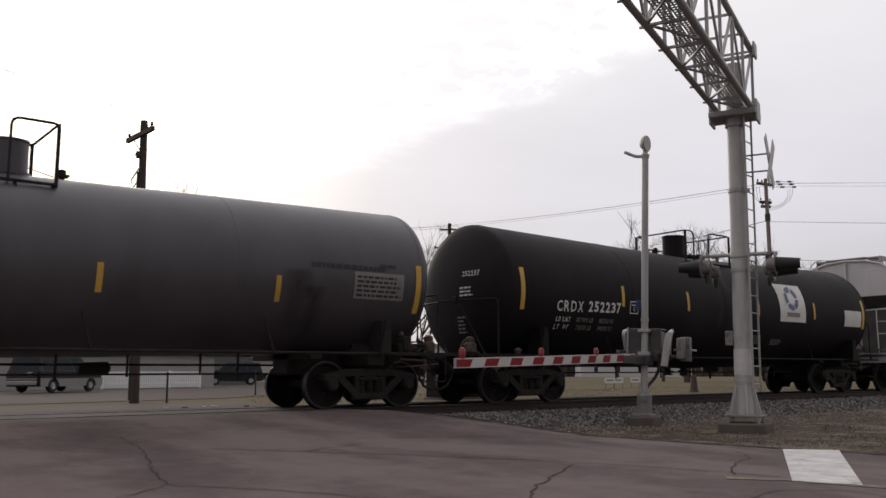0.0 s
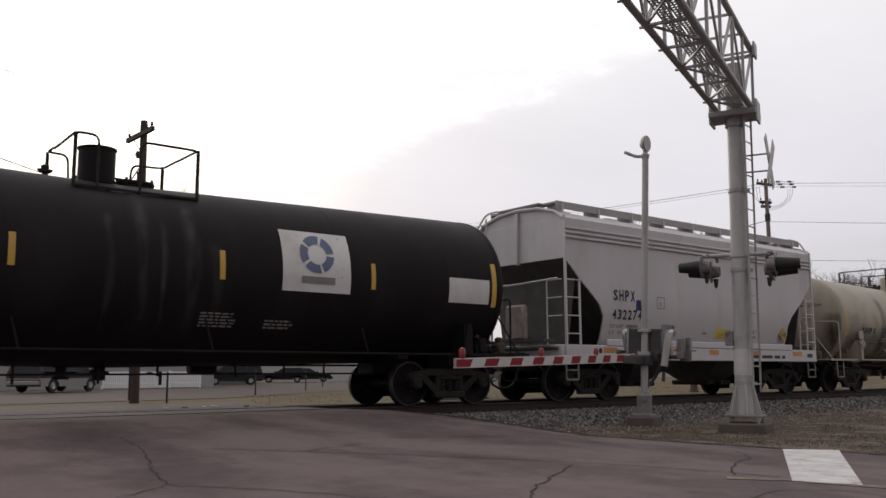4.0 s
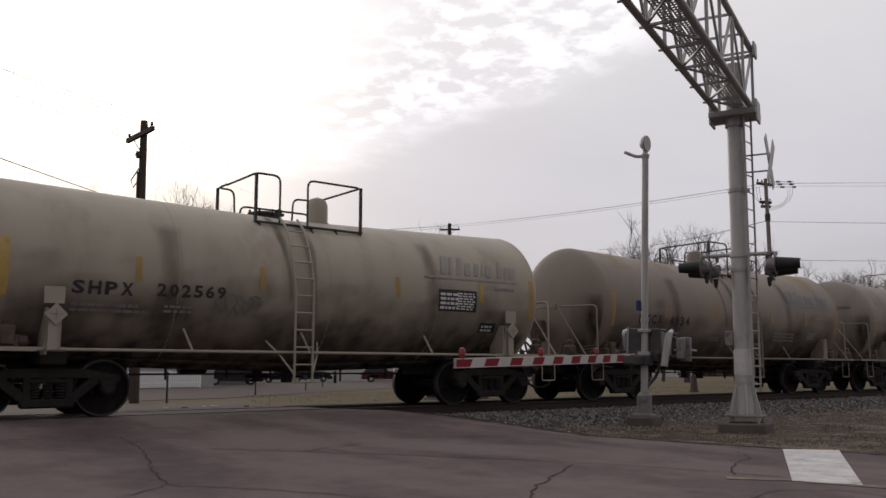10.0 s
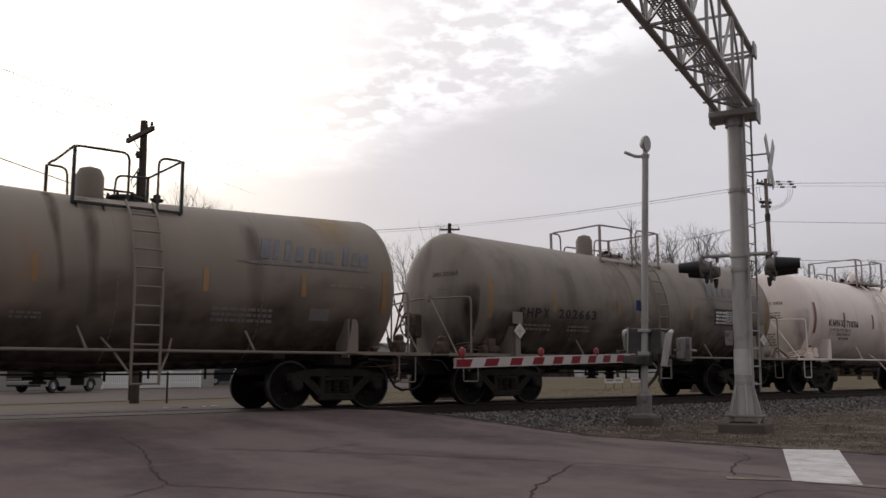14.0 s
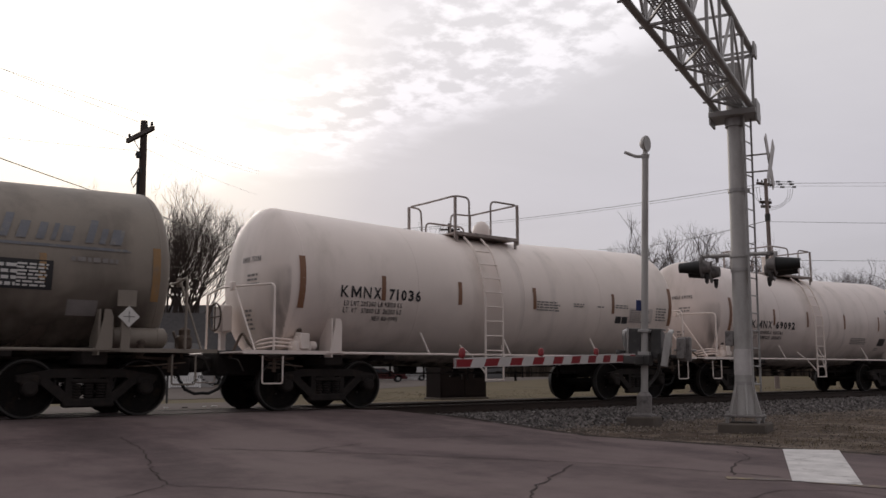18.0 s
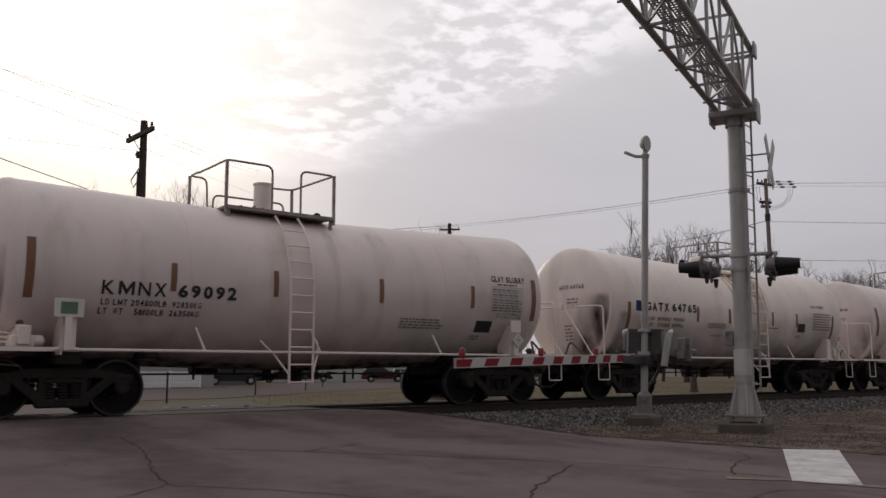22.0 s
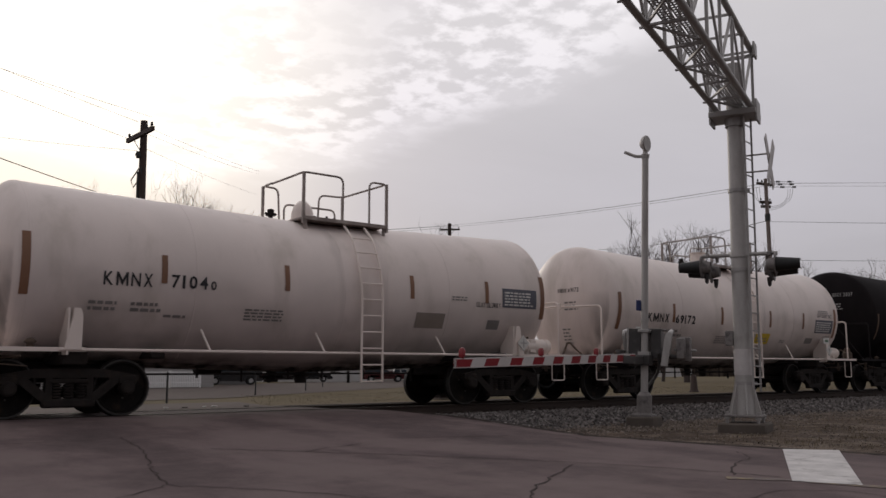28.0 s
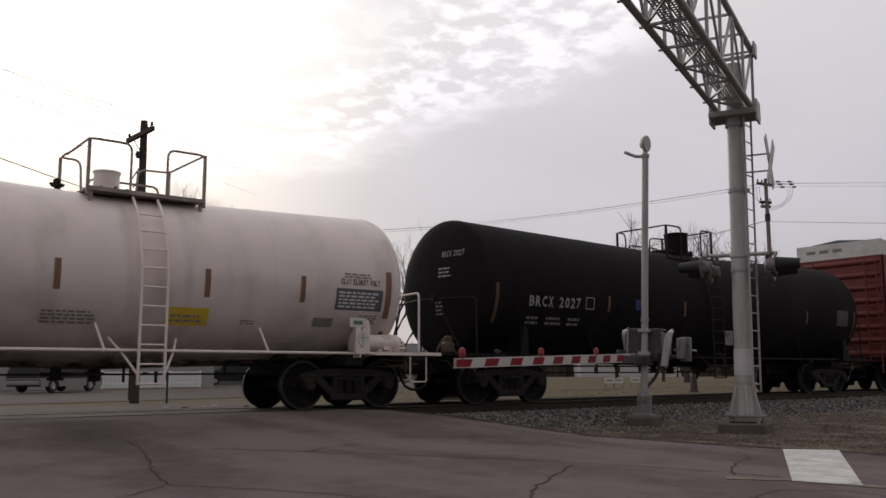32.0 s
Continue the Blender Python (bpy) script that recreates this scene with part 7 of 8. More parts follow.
SHORT = dict(r=1.50, zc=2.38, hb=5.52, hd=0.38, half=6.764, struts=(-2.4, -0.2, 2.6), long_platform=True, brake_x=-1.6, seams=(-5.42, -2.7, 0.2, 2.7, 5.42))
LONG = dict(r=1.50, zc=2.63, hb=8.0, hd=0.45, half=9.20, struts=(-4.6, -1.5, 1.5, 4.6), long_platform=False, brake_x=2.2, seams=(-7.8, -3.9, 0.0, 3.9, 7.8))
CARS = []
RUNNING = ("side_frame", "bolster", "brake_beam", "wheelset", "coupler", "air_hose", "cut_lever")


def add_car(cx, **k):
    k["cx"] = cx
    true_size(k)
    CARS.append((tank_car(k), cx))


add_car(2.69, **{**LONG, "zc": 2.58}, label="weathered grey-black tank car with yellow strips, rolling", paint=M_GREYBLACK, trim=M_TRUCK, frame=M_TRUCK, strip_mat=M_YEL,
        strips=six([-7.7, -4.6, -1.5, 1.56, 4.64, 7.72], 1.80, 2.23), rail_z=4.32, gate=(-0.4, 0.3), hatch_x=-0.4,
        top=(-1.3, 1.0, "grate", M_GREYBLACK, M_TRUCK, 0.45, 0.30, 0.42, 1.3), ladder=(-0.6, -0.1), ladder_mat=M_TRUCK,
        patches=[(6.22, 7.36, 1.93, 2.40, M_INKG, "faded_table")], streaks=[(5.1, 0.8, 1.5, 2.6, M_SOOT_SHADE, "black scuff on the tank", 0.7, 0.0, 2), (5.5, 0.5, 1.3, 2.3, M_SOOT_SHADE, "black scuff on the tank", 0.7, 0.0, 5)], rows=[(6.27, 1.97, 1.05, 0.40, 5, M_INK), (5.3, 2.43, 1.9, 0.14, 1, M_INK), (6.8, 2.5, 0.4, 0.12, 1, M_INK)])
add_car(21.15, **{**LONG, "r": 1.60, "zc": 2.53}, streaks=[(0.2, 0.3, 1.4, 3.9, M_DUSTRUN, "grey dust streak down the tank", 0.5, 0.05, 1), (0.55, 0.16, 1.3, 3.2, M_DUSTRUN, "grey dust streak down the tank", 0.6, 0.05, 2), (1.0, 0.4, 1.2, 3.6, M_DUSTRUN, "grey dust streak down the tank", 0.45, 0.1, 3), (-0.35, 0.25, 1.3, 3.3, M_DUSTRUN, "grey dust streak down the tank", 0.4, 0.05, 4), (1.45, 0.3, 1.5, 2.9, M_DUSTRUN, "grey dust streak down the tank", 0.35, 0.08, 5)], label="glossy black tank car with white lettering and panels, rolling", paint=M_BLACK, trim=M_BLACK, frame=M_BLACK, strip_mat=M_YEL,
        strips=six([-7.63, -4.30, -1.71, 1.55, 4.60, 7.67], 2.09, 2.55, (1.90, 2.76)), rail_z=4.25, gate=(-0.35, 0.35), hatch_x=0.55,
        top=(-0.72, 1.35, "grate", M_BLACK, M_TRUCK, -0.12, 0.30, 0.46, -0.95),
        letters=[("CRDX", -6.56, 1.91, 0.23, 0.86, M_INKW, 0.015), ("252237", -5.52, 1.93, 0.23, 1.13, M_INKW, 0.03), ("LD LMT", -6.52, 1.70, 0.10, 0.46, M_INKW, 0.02), ("LT  WT", -6.52, 1.54, 0.10, 0.46, M_INKW, 0.02),
                 ("C", -3.93, 2.0, 0.09, 0.08, M_INKW, 0.02), ("187900 LB", -5.85, 1.70, 0.10, 0.55, M_INKG, 0.01), ("85250 KG", -5.08, 1.70, 0.10, 0.5, M_INKG, 0.01), ("75100 LB", -5.8, 1.54, 0.10, 0.5, M_INKG, 0.01), ("34050 KG", -5.08, 1.54, 0.10, 0.5, M_INKG, 0.01)],
        head=[("252237", 0.05, 2.76, 0.11, 0.50, M_INKW)],
        rows=[(1.25, 1.36, 0.7, 0.24, 5, M_INKG), (2.45, 1.36, 0.6, 0.16, 3, M_INKG), (-3.99, 2.12, 0.2, 0.05, 1, M_INKW)],
        patches=[(2.68, 4.09, 1.98, 3.02, M_PLATE, "white_panel"), (6.45, 7.53, 1.95, 2.42, M_PLATE, "white_panel"),
                 (-4.05, -4.03, 1.96, 2.2, M_INKW, "box_line", "", 0.012, 1), (-3.76, -3.74, 1.96, 2.2, M_INKW, "box_line", "", 0.012, 1),
                 (-4.05, -3.74, 1.94, 1.96, M_INKW, "box_line", "", 0.012, 1), (-4.05, -3.74, 2.2, 2.22, M_INKW, "box_line", "", 0.012, 1), (3.05, 3.75, 2.12, 2.24, M_INKG, "panel_line", "", 0.016, 1)])


M_EMB = mat("faded_blue_print", (0.11, 0.13, 0.22), 0.6, vary=0.2)


def panel_emblem(car, r, zc, x, z, rad):
    m = Mesh()
    for i in range(5):
        a0, a1 = 2 * math.pi * (i + 0.08) / 5, 2 * math.pi * (i + 0.92) / 5
        vs = []
        for j in range(6):
            a = a0 + (a1 - a0) * j / 5
            for q in (rad * 0.55, rad):
                vs.append(surface(r, zc, x + q * math.cos(a), z + q * math.sin(a), 0.016))
        m.add(vs, [(2 * j, 2 * j + 1, 2 * j + 3, 2 * j + 2) for j in range(5)])
    part("round_emblem", m, M_EMB, car, "blue-grey ring of five arcs", smooth=0, turn=False)


panel_emblem(CARS[1][0], 1.6, 2.53, 3.45, 2.86, 0.36)


# ---- covered hopper
def hopper_car(cx):
    car = base("hopper_car", None, label="grey covered hopper car with black lettering and ladders, rolling", category="hopper car", group="cars of the train")
    half, hw, x1 = 6.28, 1.52, 5.42
    z0, z1 = 1.22, 3.94
    def side_y(z):
        """Half width: the sheets curve in towards the sill."""
        return hw - 0.26 * max(0.0, (2.4 - z) / 1.18) ** 2
    for s in (-1, 1):
        m, rows = Mesh(), []
        for z in (1.22, 1.35, 1.5, 1.68, 1.85, 1.98, 2.12, 2.32, 2.52, 2.8, 3.06, 3.4, z1):
            e = float(np.interp(z, [z0, 1.85, 2.12, 2.52, 3.06, z1], [4.08, 4.08, 4.25, 4.78, x1, x1]))
            rows.append((e, side_y(z), z))
        for inset in (0.0, 0.04):
            m.add([(q * e, s * (y - inset), z) for e, y, z in rows for q in (-1, -0.33, 0.33, 1)], [(4 * i + j, 4 * i + j + 1, 4 * i + j + 5, 4 * i + j + 4) for i in range(len(rows) - 1) for j in range(3)])
        part("side_sheet", m, M_HOPPER, car, smooth=30)
        for z in (3.50, 3.60, 3.70):
            part("side_rib", Mesh().box(-x1, x1, min(s * (hw + 0.02), s * (hw + 0.05)), max(s * (hw + 0.02), s * (hw + 0.05)), z, z + 0.05, 0.01), M_HOPPER, car)
        part("side_sill", Mesh().box(-5.45, 5.45, min(s * 1.40, s * 1.56), max(s * 1.40, s * 1.56), 0.90, 1.22, 0.015).box(-4.08, 4.08, min(s * 1.5, s * 1.58), max(s * 1.5, s * 1.58), 1.20, 1.36, 0.02), M_HOPPER, car)
        rm = Mesh()
        pts = [(hw, z1 - 0.02), (1.25, z1 + 0.16), (0.7, z1 + 0.29), (0.0, z1 + 0.33)]
        for (a, b), (c, d) in zip(pts, pts[1:]):
            rm.add([(-x1, s * a, b), (x1, s * a, b), (x1, s * c, d), (-x1, s * c, d)], [(0, 1, 2, 3)])
        part("roof_sheet", rm, M_HOPPER, car)
        # roof walk on stands
        rw = Mesh().box(-5.3, 5.48, s * 0.95 - 0.22, s * 0.95 + 0.22, 4.32, 4.36)
        rw.box(-5.3, 5.48, s * 0.95 - 0.23 if s < 0 else s * 0.95 + 0.2, s * 0.95 - 0.20 if s < 0 else s * 0.95 + 0.23, 4.205, 4.37)
        part("roof_walk", rw, M_TRUSS, car, "dull grey roof walkway")
        for x in np.linspace(-5.1, 5.1, 9):
            part("walk_stand", shared("walk_stand", lambda: Mesh().box(-0.025, 0.025, -0.25, 0.25, 4.02, 4.33), "walk_stand"), M_HOPPER, car).matrix_basis = pose(float(x), s * 0.95, 0)
    for x in np.linspace(-4.4, 4.4, 5):
        part("roof_hatch", Mesh().box(-0.45, 0.45, -0.4, 0.4, 4.24, 4.36, 0.04).rod((-0.45, 0.42, 4.34), (0.45, 0.42, 4.34), 0.03), M_HOPPER, car).matrix_basis = pose(float(x), 0, 0)
    for s in (-1, 1):
        # upper end wall, slope sheet and the frame under it
        part("end_wall", Mesh().box(s * x1 - 0.02, s * x1 + 0.02, -hw, hw, 3.06, z1, 0.005).add([(s * x1, -hw, z1 - 0.01), (s * x1, hw, z1 - 0.01), (s * x1, 1.25, z1 + 0.16), (s * x1, 0.7, z1 + 0.29), (s * x1, 0, z1 + 0.33), (s * x1, -0.7, z1 + 0.29), (s * x1, -1.25, z1 + 0.16)], [(0, 1, 2, 3, 4, 5, 6)]), M_HOPPER, car)
        part("end_stake", Mesh().box(s * (x1 + 0.06) - 0.05, s * (x1 + 0.06) + 0.05, -0.04, 0.04, 3.02, 4.2, 0.01), M_HOPPER, car)
        part("gable_rim", Mesh().tube([(s * (x1 + 0.03), q * y, z) for q in (-1, 1) for y, z in (pts if q < 0 else pts[-2::-1])], 0.04, 6), M_HOPPER, car)
        sl = Mesh().add([(s * x1, -hw, 3.06), (s * x1, hw, 3.06), (s * 2.9, hw - 0.3, 1.15), (s * 2.9, -hw + 0.3, 1.15)], [(0, 1, 2, 3)])
        sl.add([(s * (x1 - 0.03), -hw, 3.03), (s * (x1 - 0.03), hw, 3.03), (s * 2.87, hw - 0.3, 1.12), (s * 2.87, -hw + 0.3, 1.12)], [(0, 1, 2, 3)])
        # sheet is body grey; its shade is painted in with the dark copy
        part("slope_sheet", sl, M_HOPPER_SHADE, car)
        part("bolster_web", Mesh().add([(s * (4.96 + e), y, z) for e in (-0.015, 0.015) for y, z in ((-1.1, 1.14), (1.1, 1.14), (1.40, 2.68), (-1.40, 2.68))], [(0, 1, 2, 3), (4, 5, 6, 7), (0, 1, 5, 4), (1, 2, 6, 5), (2, 3, 7, 6), (3, 0, 4, 7)]), M_HOPPER_SHADE, car)
        part("crossover_walk", Mesh().box(s * 5.30 - 0.16, s * 5.30 + 0.16, -0.73, 0.73, 4.30, 4.36, 0.01), M_CASTGREY, car, "dull grey walkway across the roof end")
        part("end_sill", Mesh().box(s * 5.45 - 0.1, s * 5.45 + 0.1, -1.5, 1.5, 0.90, 1.22, 0.02), M_HOPPER, car)
        part("end_floor", Mesh().box(min(s * 3.6, s * 5.6), max(s * 3.6, s * 5.6), -1.4, 1.4, 1.10, 1.16), M_HOPPER_SHADE, car)
        part("stub_sill", Mesh().box(min(s * 2.6, s * 5.9), max(s * 2.6, s * 5.9), -0.33, 0.33, 0.66, 1.06, 0.03), M_TRUCK, car)
        truck(car, s * 4.20)
        coupler(car, s * half * 1.0187, s)
        for y in (-1, 1):
            part("corner_post", Mesh().box(s * x1 - 0.03, s * x1 + 0.03, y * 1.53 - 0.03, y * 1.53 + 0.03, 1.2, 4.0, 0.01), M_HOPPER, car)
            xl = s * 4.98
            part("ladder_rail", Mesh().box(xl - 0.02, xl + 0.02, y * 1.55 - 0.02, y * 1.55 + 0.02, 1.2, 2.66), M_HOPPER, car)
            for z in (1.45, 1.83, 2.22, 2.60):
                part("rung", Mesh().rod((s * x1, y * 1.56, z), (xl, y * 1.56, z), 0.014, 6), M_HOPPER, car)
            part("sill_step", Mesh().tube(bent([(s * 5.42, y * 1.5, 0.92), (s * 5.42, y * 1.5, 0.48), (s * 5.02, y * 1.5, 0.48), (s * 5.02, y * 1.5, 0.92)], 0.03, 2), 0.022, 6).rod((s * 5.42, y * 1.5, 0.68), (s * 5.02, y * 1.5, 0.68), 0.018), M_CASTGREY, car)
            # end ladder and rail up to the roof
            if s == y == -1:
                part("end_ladder_rail", Mesh().tube([(-5.52, -1.02, 1.2), (-5.52, -1.02, 2.62)], 0.02, 6), M_HOPPER, car)
                for z in (1.83, 2.22, 2.60):
                    part("rung", Mesh().rod((-5.52, -1.5, z), (-5.52, -1.02, z), 0.014, 6), M_HOPPER, car)
                continue
            part("end_ladder_rail", Mesh().tube(bent([(s * 5.55, y * 1.42, 1.1), (s * 5.62, y * 1.42, 3.9), (s * 5.45, y * 1.2, 4.35), (s * 5.2, y * 1.0, 4.42)], 0.15), 0.025, 6), M_HOPPER, car)
            part("end_ladder_rail", Mesh().tube([(s * 5.55, y * 1.0, 1.1), (s * 5.62, y * 1.0, 4.2)], 0.025, 6), M_HOPPER, car)
            for z in np.arange(1.4, 4.1, 0.38):
                part("rung", shared("end_rung", lambda: Mesh().rod((0, -0.21, 0), (0, 0.21, 0), 0.018, 6), "rung"), M_HOPPER, car).matrix_basis = pose(s * 5.6, y * 1.21, float(z))
        part("end_handrail", Mesh().tube(bent([(s * 5.6, -1.45, 2.62), (s * 5.75, 0, 2.55), (s * 5.6, 1.45, 2.62)], 0.2), 0.02, 6), M_HOPPER, car)
        part("cross_platform", Mesh().box(s * 5.75 - 0.18, s * 5.75 + 0.18, -1.3, 1.3, 1.28, 1.33), M_HOPPER_SHADE, car)
    # three discharge hoppers
    for x in (-1.72, 1.72):
        h = Mesh()
        top = [(x - 0.95, -1.3, 1.0), (x + 0.95, -1.3, 1.0), (x + 0.95, 1.3, 1.0), (x - 0.95, 1.3, 1.0)]
        bot = [(x - 0.42, -0.5, 0.42), (x + 0.42, -0.5, 0.42), (x + 0.42, 0.5, 0.42), (x - 0.42, 0.5, 0.42)]
        h.add(top + bot, [(0, 1, 5, 4), (1, 2, 6, 5), (2, 3, 7, 6), (3, 0, 4, 7), (4, 5, 6, 7), (0, 1, 2, 3)])
        part("discharge_hopper", h, M_HOPPER_SHADE, car)
        part("outlet_gate", Mesh().box(x - 0.55, x + 0.55, -0.62, 0.62, 0.30, 0.42, 0.02).rod((x - 0.2, -0.85, 0.36), (x - 0.2, 0.85, 0.36), 0.05), M_TRUCK, car)
    part("hand_brake_wheel", Mesh().tube([(0, 0.27 * math.cos(a), 0.27 * math.sin(a)) for a in (2 * math.pi * i / 16 for i in range(17))], 0.018, 6, caps=False)
         .rod((0, -0.27, 0), (0, 0.27, 0), 0.014).rod((0, 0, -0.27), (0, 0, 0.27), 0.014), M_TRUCK, car).matrix_basis = pose(-5.95, 0.5, 2.22)
    part("brake_housing", Mesh().box(-5.92, -5.7, 0.25, 0.75, 2.0, 2.45, 0.05).box(-5.86, -5.66, -0.55, 0.1, 1.33, 2.1, 0.05), M_WEATHERED, car, "dirty grey hand brake housing")
    part("brake_cylinder", Mesh().lathe([(-0.3, 0), (-0.3, 0.14), (0.3, 0.14), (0.3, 0)], 16, (-4.7, 0.3, 1.36)), M_HOPPER_SHADE, car)
    yf, ys = -hw - 0.024, -1.564

    def flat(words, x, z, h, w, ink, thick=0.03):
        vs, fs = letters(words, h, w, thick)
        tagged(part("lettering", Mesh().add([(x + a, -side_y(z + b) - 0.008, z + b) for a, b in vs], fs), ink, car, smooth=0, turn=False), kind="stuff")

    def slab(name, xa, xb, za, zb, ink, y=yf, label=""):
        ya, yb = (y, y) if y == ys else (-side_y(za) - 0.008 + (y - yf), -side_y(zb) - 0.008 + (y - yf))
        part(name, Mesh().add([(xa, ya, za), (xb, ya, za), (xb, yb, zb), (xa, yb, zb)], [(0, 1, 2, 3)]), ink, car, label, smooth=0, turn=False)
    flat("SHPX", -3.76, 2.22, 0.25, 0.80, M_INK)
    flat("432274", -3.77, 1.81, 0.22, 1.10, M_INK)
    flat("LD LMT", -3.80, 1.62, 0.085, 0.48, M_INKG)
    flat("LT  WT", -3.80, 1.47, 0.085, 0.48, M_INKG)
    flat("C", -2.0, 2.16, 0.09, 0.07, M_INK)
    for a, b, c, d in ((-2.10, -2.08, 2.12, 2.36), (-1.81, -1.79, 2.12, 2.36), (-2.10, -1.79, 2.10, 2.12), (-2.10, -1.79, 2.36, 2.38)):
        slab("box_line", a, b, c, d, M_INKG)
    flat("SODIUM", -1.84, 1.64, 0.10, 0.52, M_INK, 0.008)
    flat("CHLORATE", -1.88, 1.48, 0.10, 0.66, M_INK, 0.008)
    slab("yellow_label", 0.50, 1.22, 1.45, 1.70, M_YPLATE, yf, "yellow rectangular label")
    for i in range(2):
        slab("small_print", 0.62, 1.1, 1.55 - 0.06 * i, 1.575 - 0.06 * i, M_INKG, yf - 0.004)
    for x, z, w in ((-3.2, 1.62, 0.42), (-3.2, 1.47, 0.42)):
        slab("small_print", x, x + w, z, z + 0.08, M_INKG)
    for x, z, w in ((-2.62, 1.60, 0.42), (-2.66, 1.48, 0.42)):
        slab("white_print", x, x + w, z, z + 0.05, M_INKW)
    for x, z, w in ((2.05, 1.62, 0.3), (1.95, 1.50, 0.5), (-0.1, 1.55, 0.2)):
        slab("small_print", x, x + w, z, z + 0.06, M_INKG)
    for x, w in ((-3.97, 0.5), (-1.75, 0.42), (0.18, 0.42), (2.2, 0.42), (4.35, 0.5)):
        slab("reflective_strip", x - w / 2, x + w / 2, 1.05, 1.17, M_ORANGE, ys)
    for i, (a, b) in enumerate(((0.0, 0.2), (0.27, 0.6), (0.66, 0.84), (0.9, 1.0))):
        slab("sill_mark", 2.02 + a * 1.65, 2.02 + b * 1.65, 0.98, 1.06, M_INK, ys, "dark plain lettering bar")
    slab("data_plate", -2.95, -2.72, 1.04, 1.16, M_INKG, ys)
    slab("small_print", 4.9, 5.2, 1.02, 1.12, M_INK, ys)
    part("tag_hole", Mesh().lathe([(-1.566, 0.0), (-1.566, 0.06), (-1.55, 0.06)], 12, (-4.32, 0, 1.10), 1), M_INK, car)
    d = Mesh().prism([(0, -0.2), (0.2, 0), (0, 0.2), (-0.2, 0)], -0.012, 0.012)
    part("placard", d, M_DULLYEL, car, "dull yellow diamond placard").matrix_basis = pose(3.80, -side_y(1.62) - 0.06, 1.62)
    vs, fs = letters("1495", 0.11, 0.22, 0.03)
    tagged(part("lettering", Mesh().add([(3.69 + a, -side_y(1.62) - 0.076, 1.565 + b) for a, b in vs], fs), M_INK, car, smooth=0, turn=False), kind="stuff")
    return car


CARS.append((hopper_car(36.77), 36.77))
enlarge(CARS[-1][0], 1.0187, 1.0, 1.095, -0.018, RUNNING)

THIELE = dict(brake_end=-1, valve_end=-1, valve_mat=M_PIPE, trim=M_BEIGE, frame=M_TRUCK, strip_mat=M_DULLYEL, rail_z=4.04, ladder_braces=True)
add_car(49.96, **{**SHORT, "zc": 2.36}, **THIELE, streaks=[(-0.75, 0.22, 1.9, 3.75, M_GRIME_SHADE, "dull grime run down the tank", 0.8, 0.1, 1), (-0.2, 0.3, 1.5, 3.75, M_GRIME_SHADE, "dull grime run down the tank", 0.7, 0.05, 2), (2.6, 0.5, 1.1, 3.4, M_GRIME_SHADE, "dull grime run down the tank", 0.4, 0.05, 3), (-2.9, 0.6, 1.1, 3.2, M_GRIME_SHADE, "dull grime run down the tank", 0.4, 0.05, 4)], soot=0.85, grime=0.8, label="beige tank car with black lettering and faded blue emblem, rolling", paint=M_BEIGE,
        strips=six([-5.32, -3.36, -1.2, 1.70, 3.84, 5.32], 1.98, 2.36, (1.70, 2.5)), gate=(-0.57, 0.02), hatch_x=-0.45, round_dome=True,
        top=(-1.06, 1.22, "grate", M_BEIGE, M_DARKMET, 0.72, 0.21, 0.42, -0.15), ladder=(-0.60, -0.24),
        letters=[("SHPX", -4.36, 1.77, 0.19, 0.93, M_INK), ("202569", -3.05, 1.79, 0.19, 1.18, M_INK)],
        head=[("SHPX 202569", 0.30, 2.72, 0.09, 0.75, M_INK)],
        rows=[(-4.35, 1.52, 1.2, 0.16, 2, M_INKG), (-2.9, 1.55, 0.7, 0.14, 2, M_INKG), (2.75, 1.83, 0.5, 0.34, 4, M_INKW), (3.2, 1.83, 0.5, 0.34, 7, M_PLATE), (3.95, 1.44, 0.36, 0.14, 2, M_INKW), (4.2, 2.25, 0.7, 0.1, 1, M_INKG)],
        emblem=(2.75, 4.85, 2.50, 2.86, M_INKFAINT),
        patches=[(2.70, 3.72, 1.79, 2.20, M_INK, "dark_table"), (2.40, 4.9, 2.405, 2.425, M_INKFAINT, "emblem_line", "", 0.01, 1), (3.9, 4.35, 1.42, 1.60, M_INK, "black_label")],
        placards=[(-4.62, 1.0, 1.84), (4.62, 1.0, 1.84)])
scrawl(CARS[-1][0], 1.50, 2.36, -2.05, 1.62, 0.75, 0.42, M_INKB, 4)
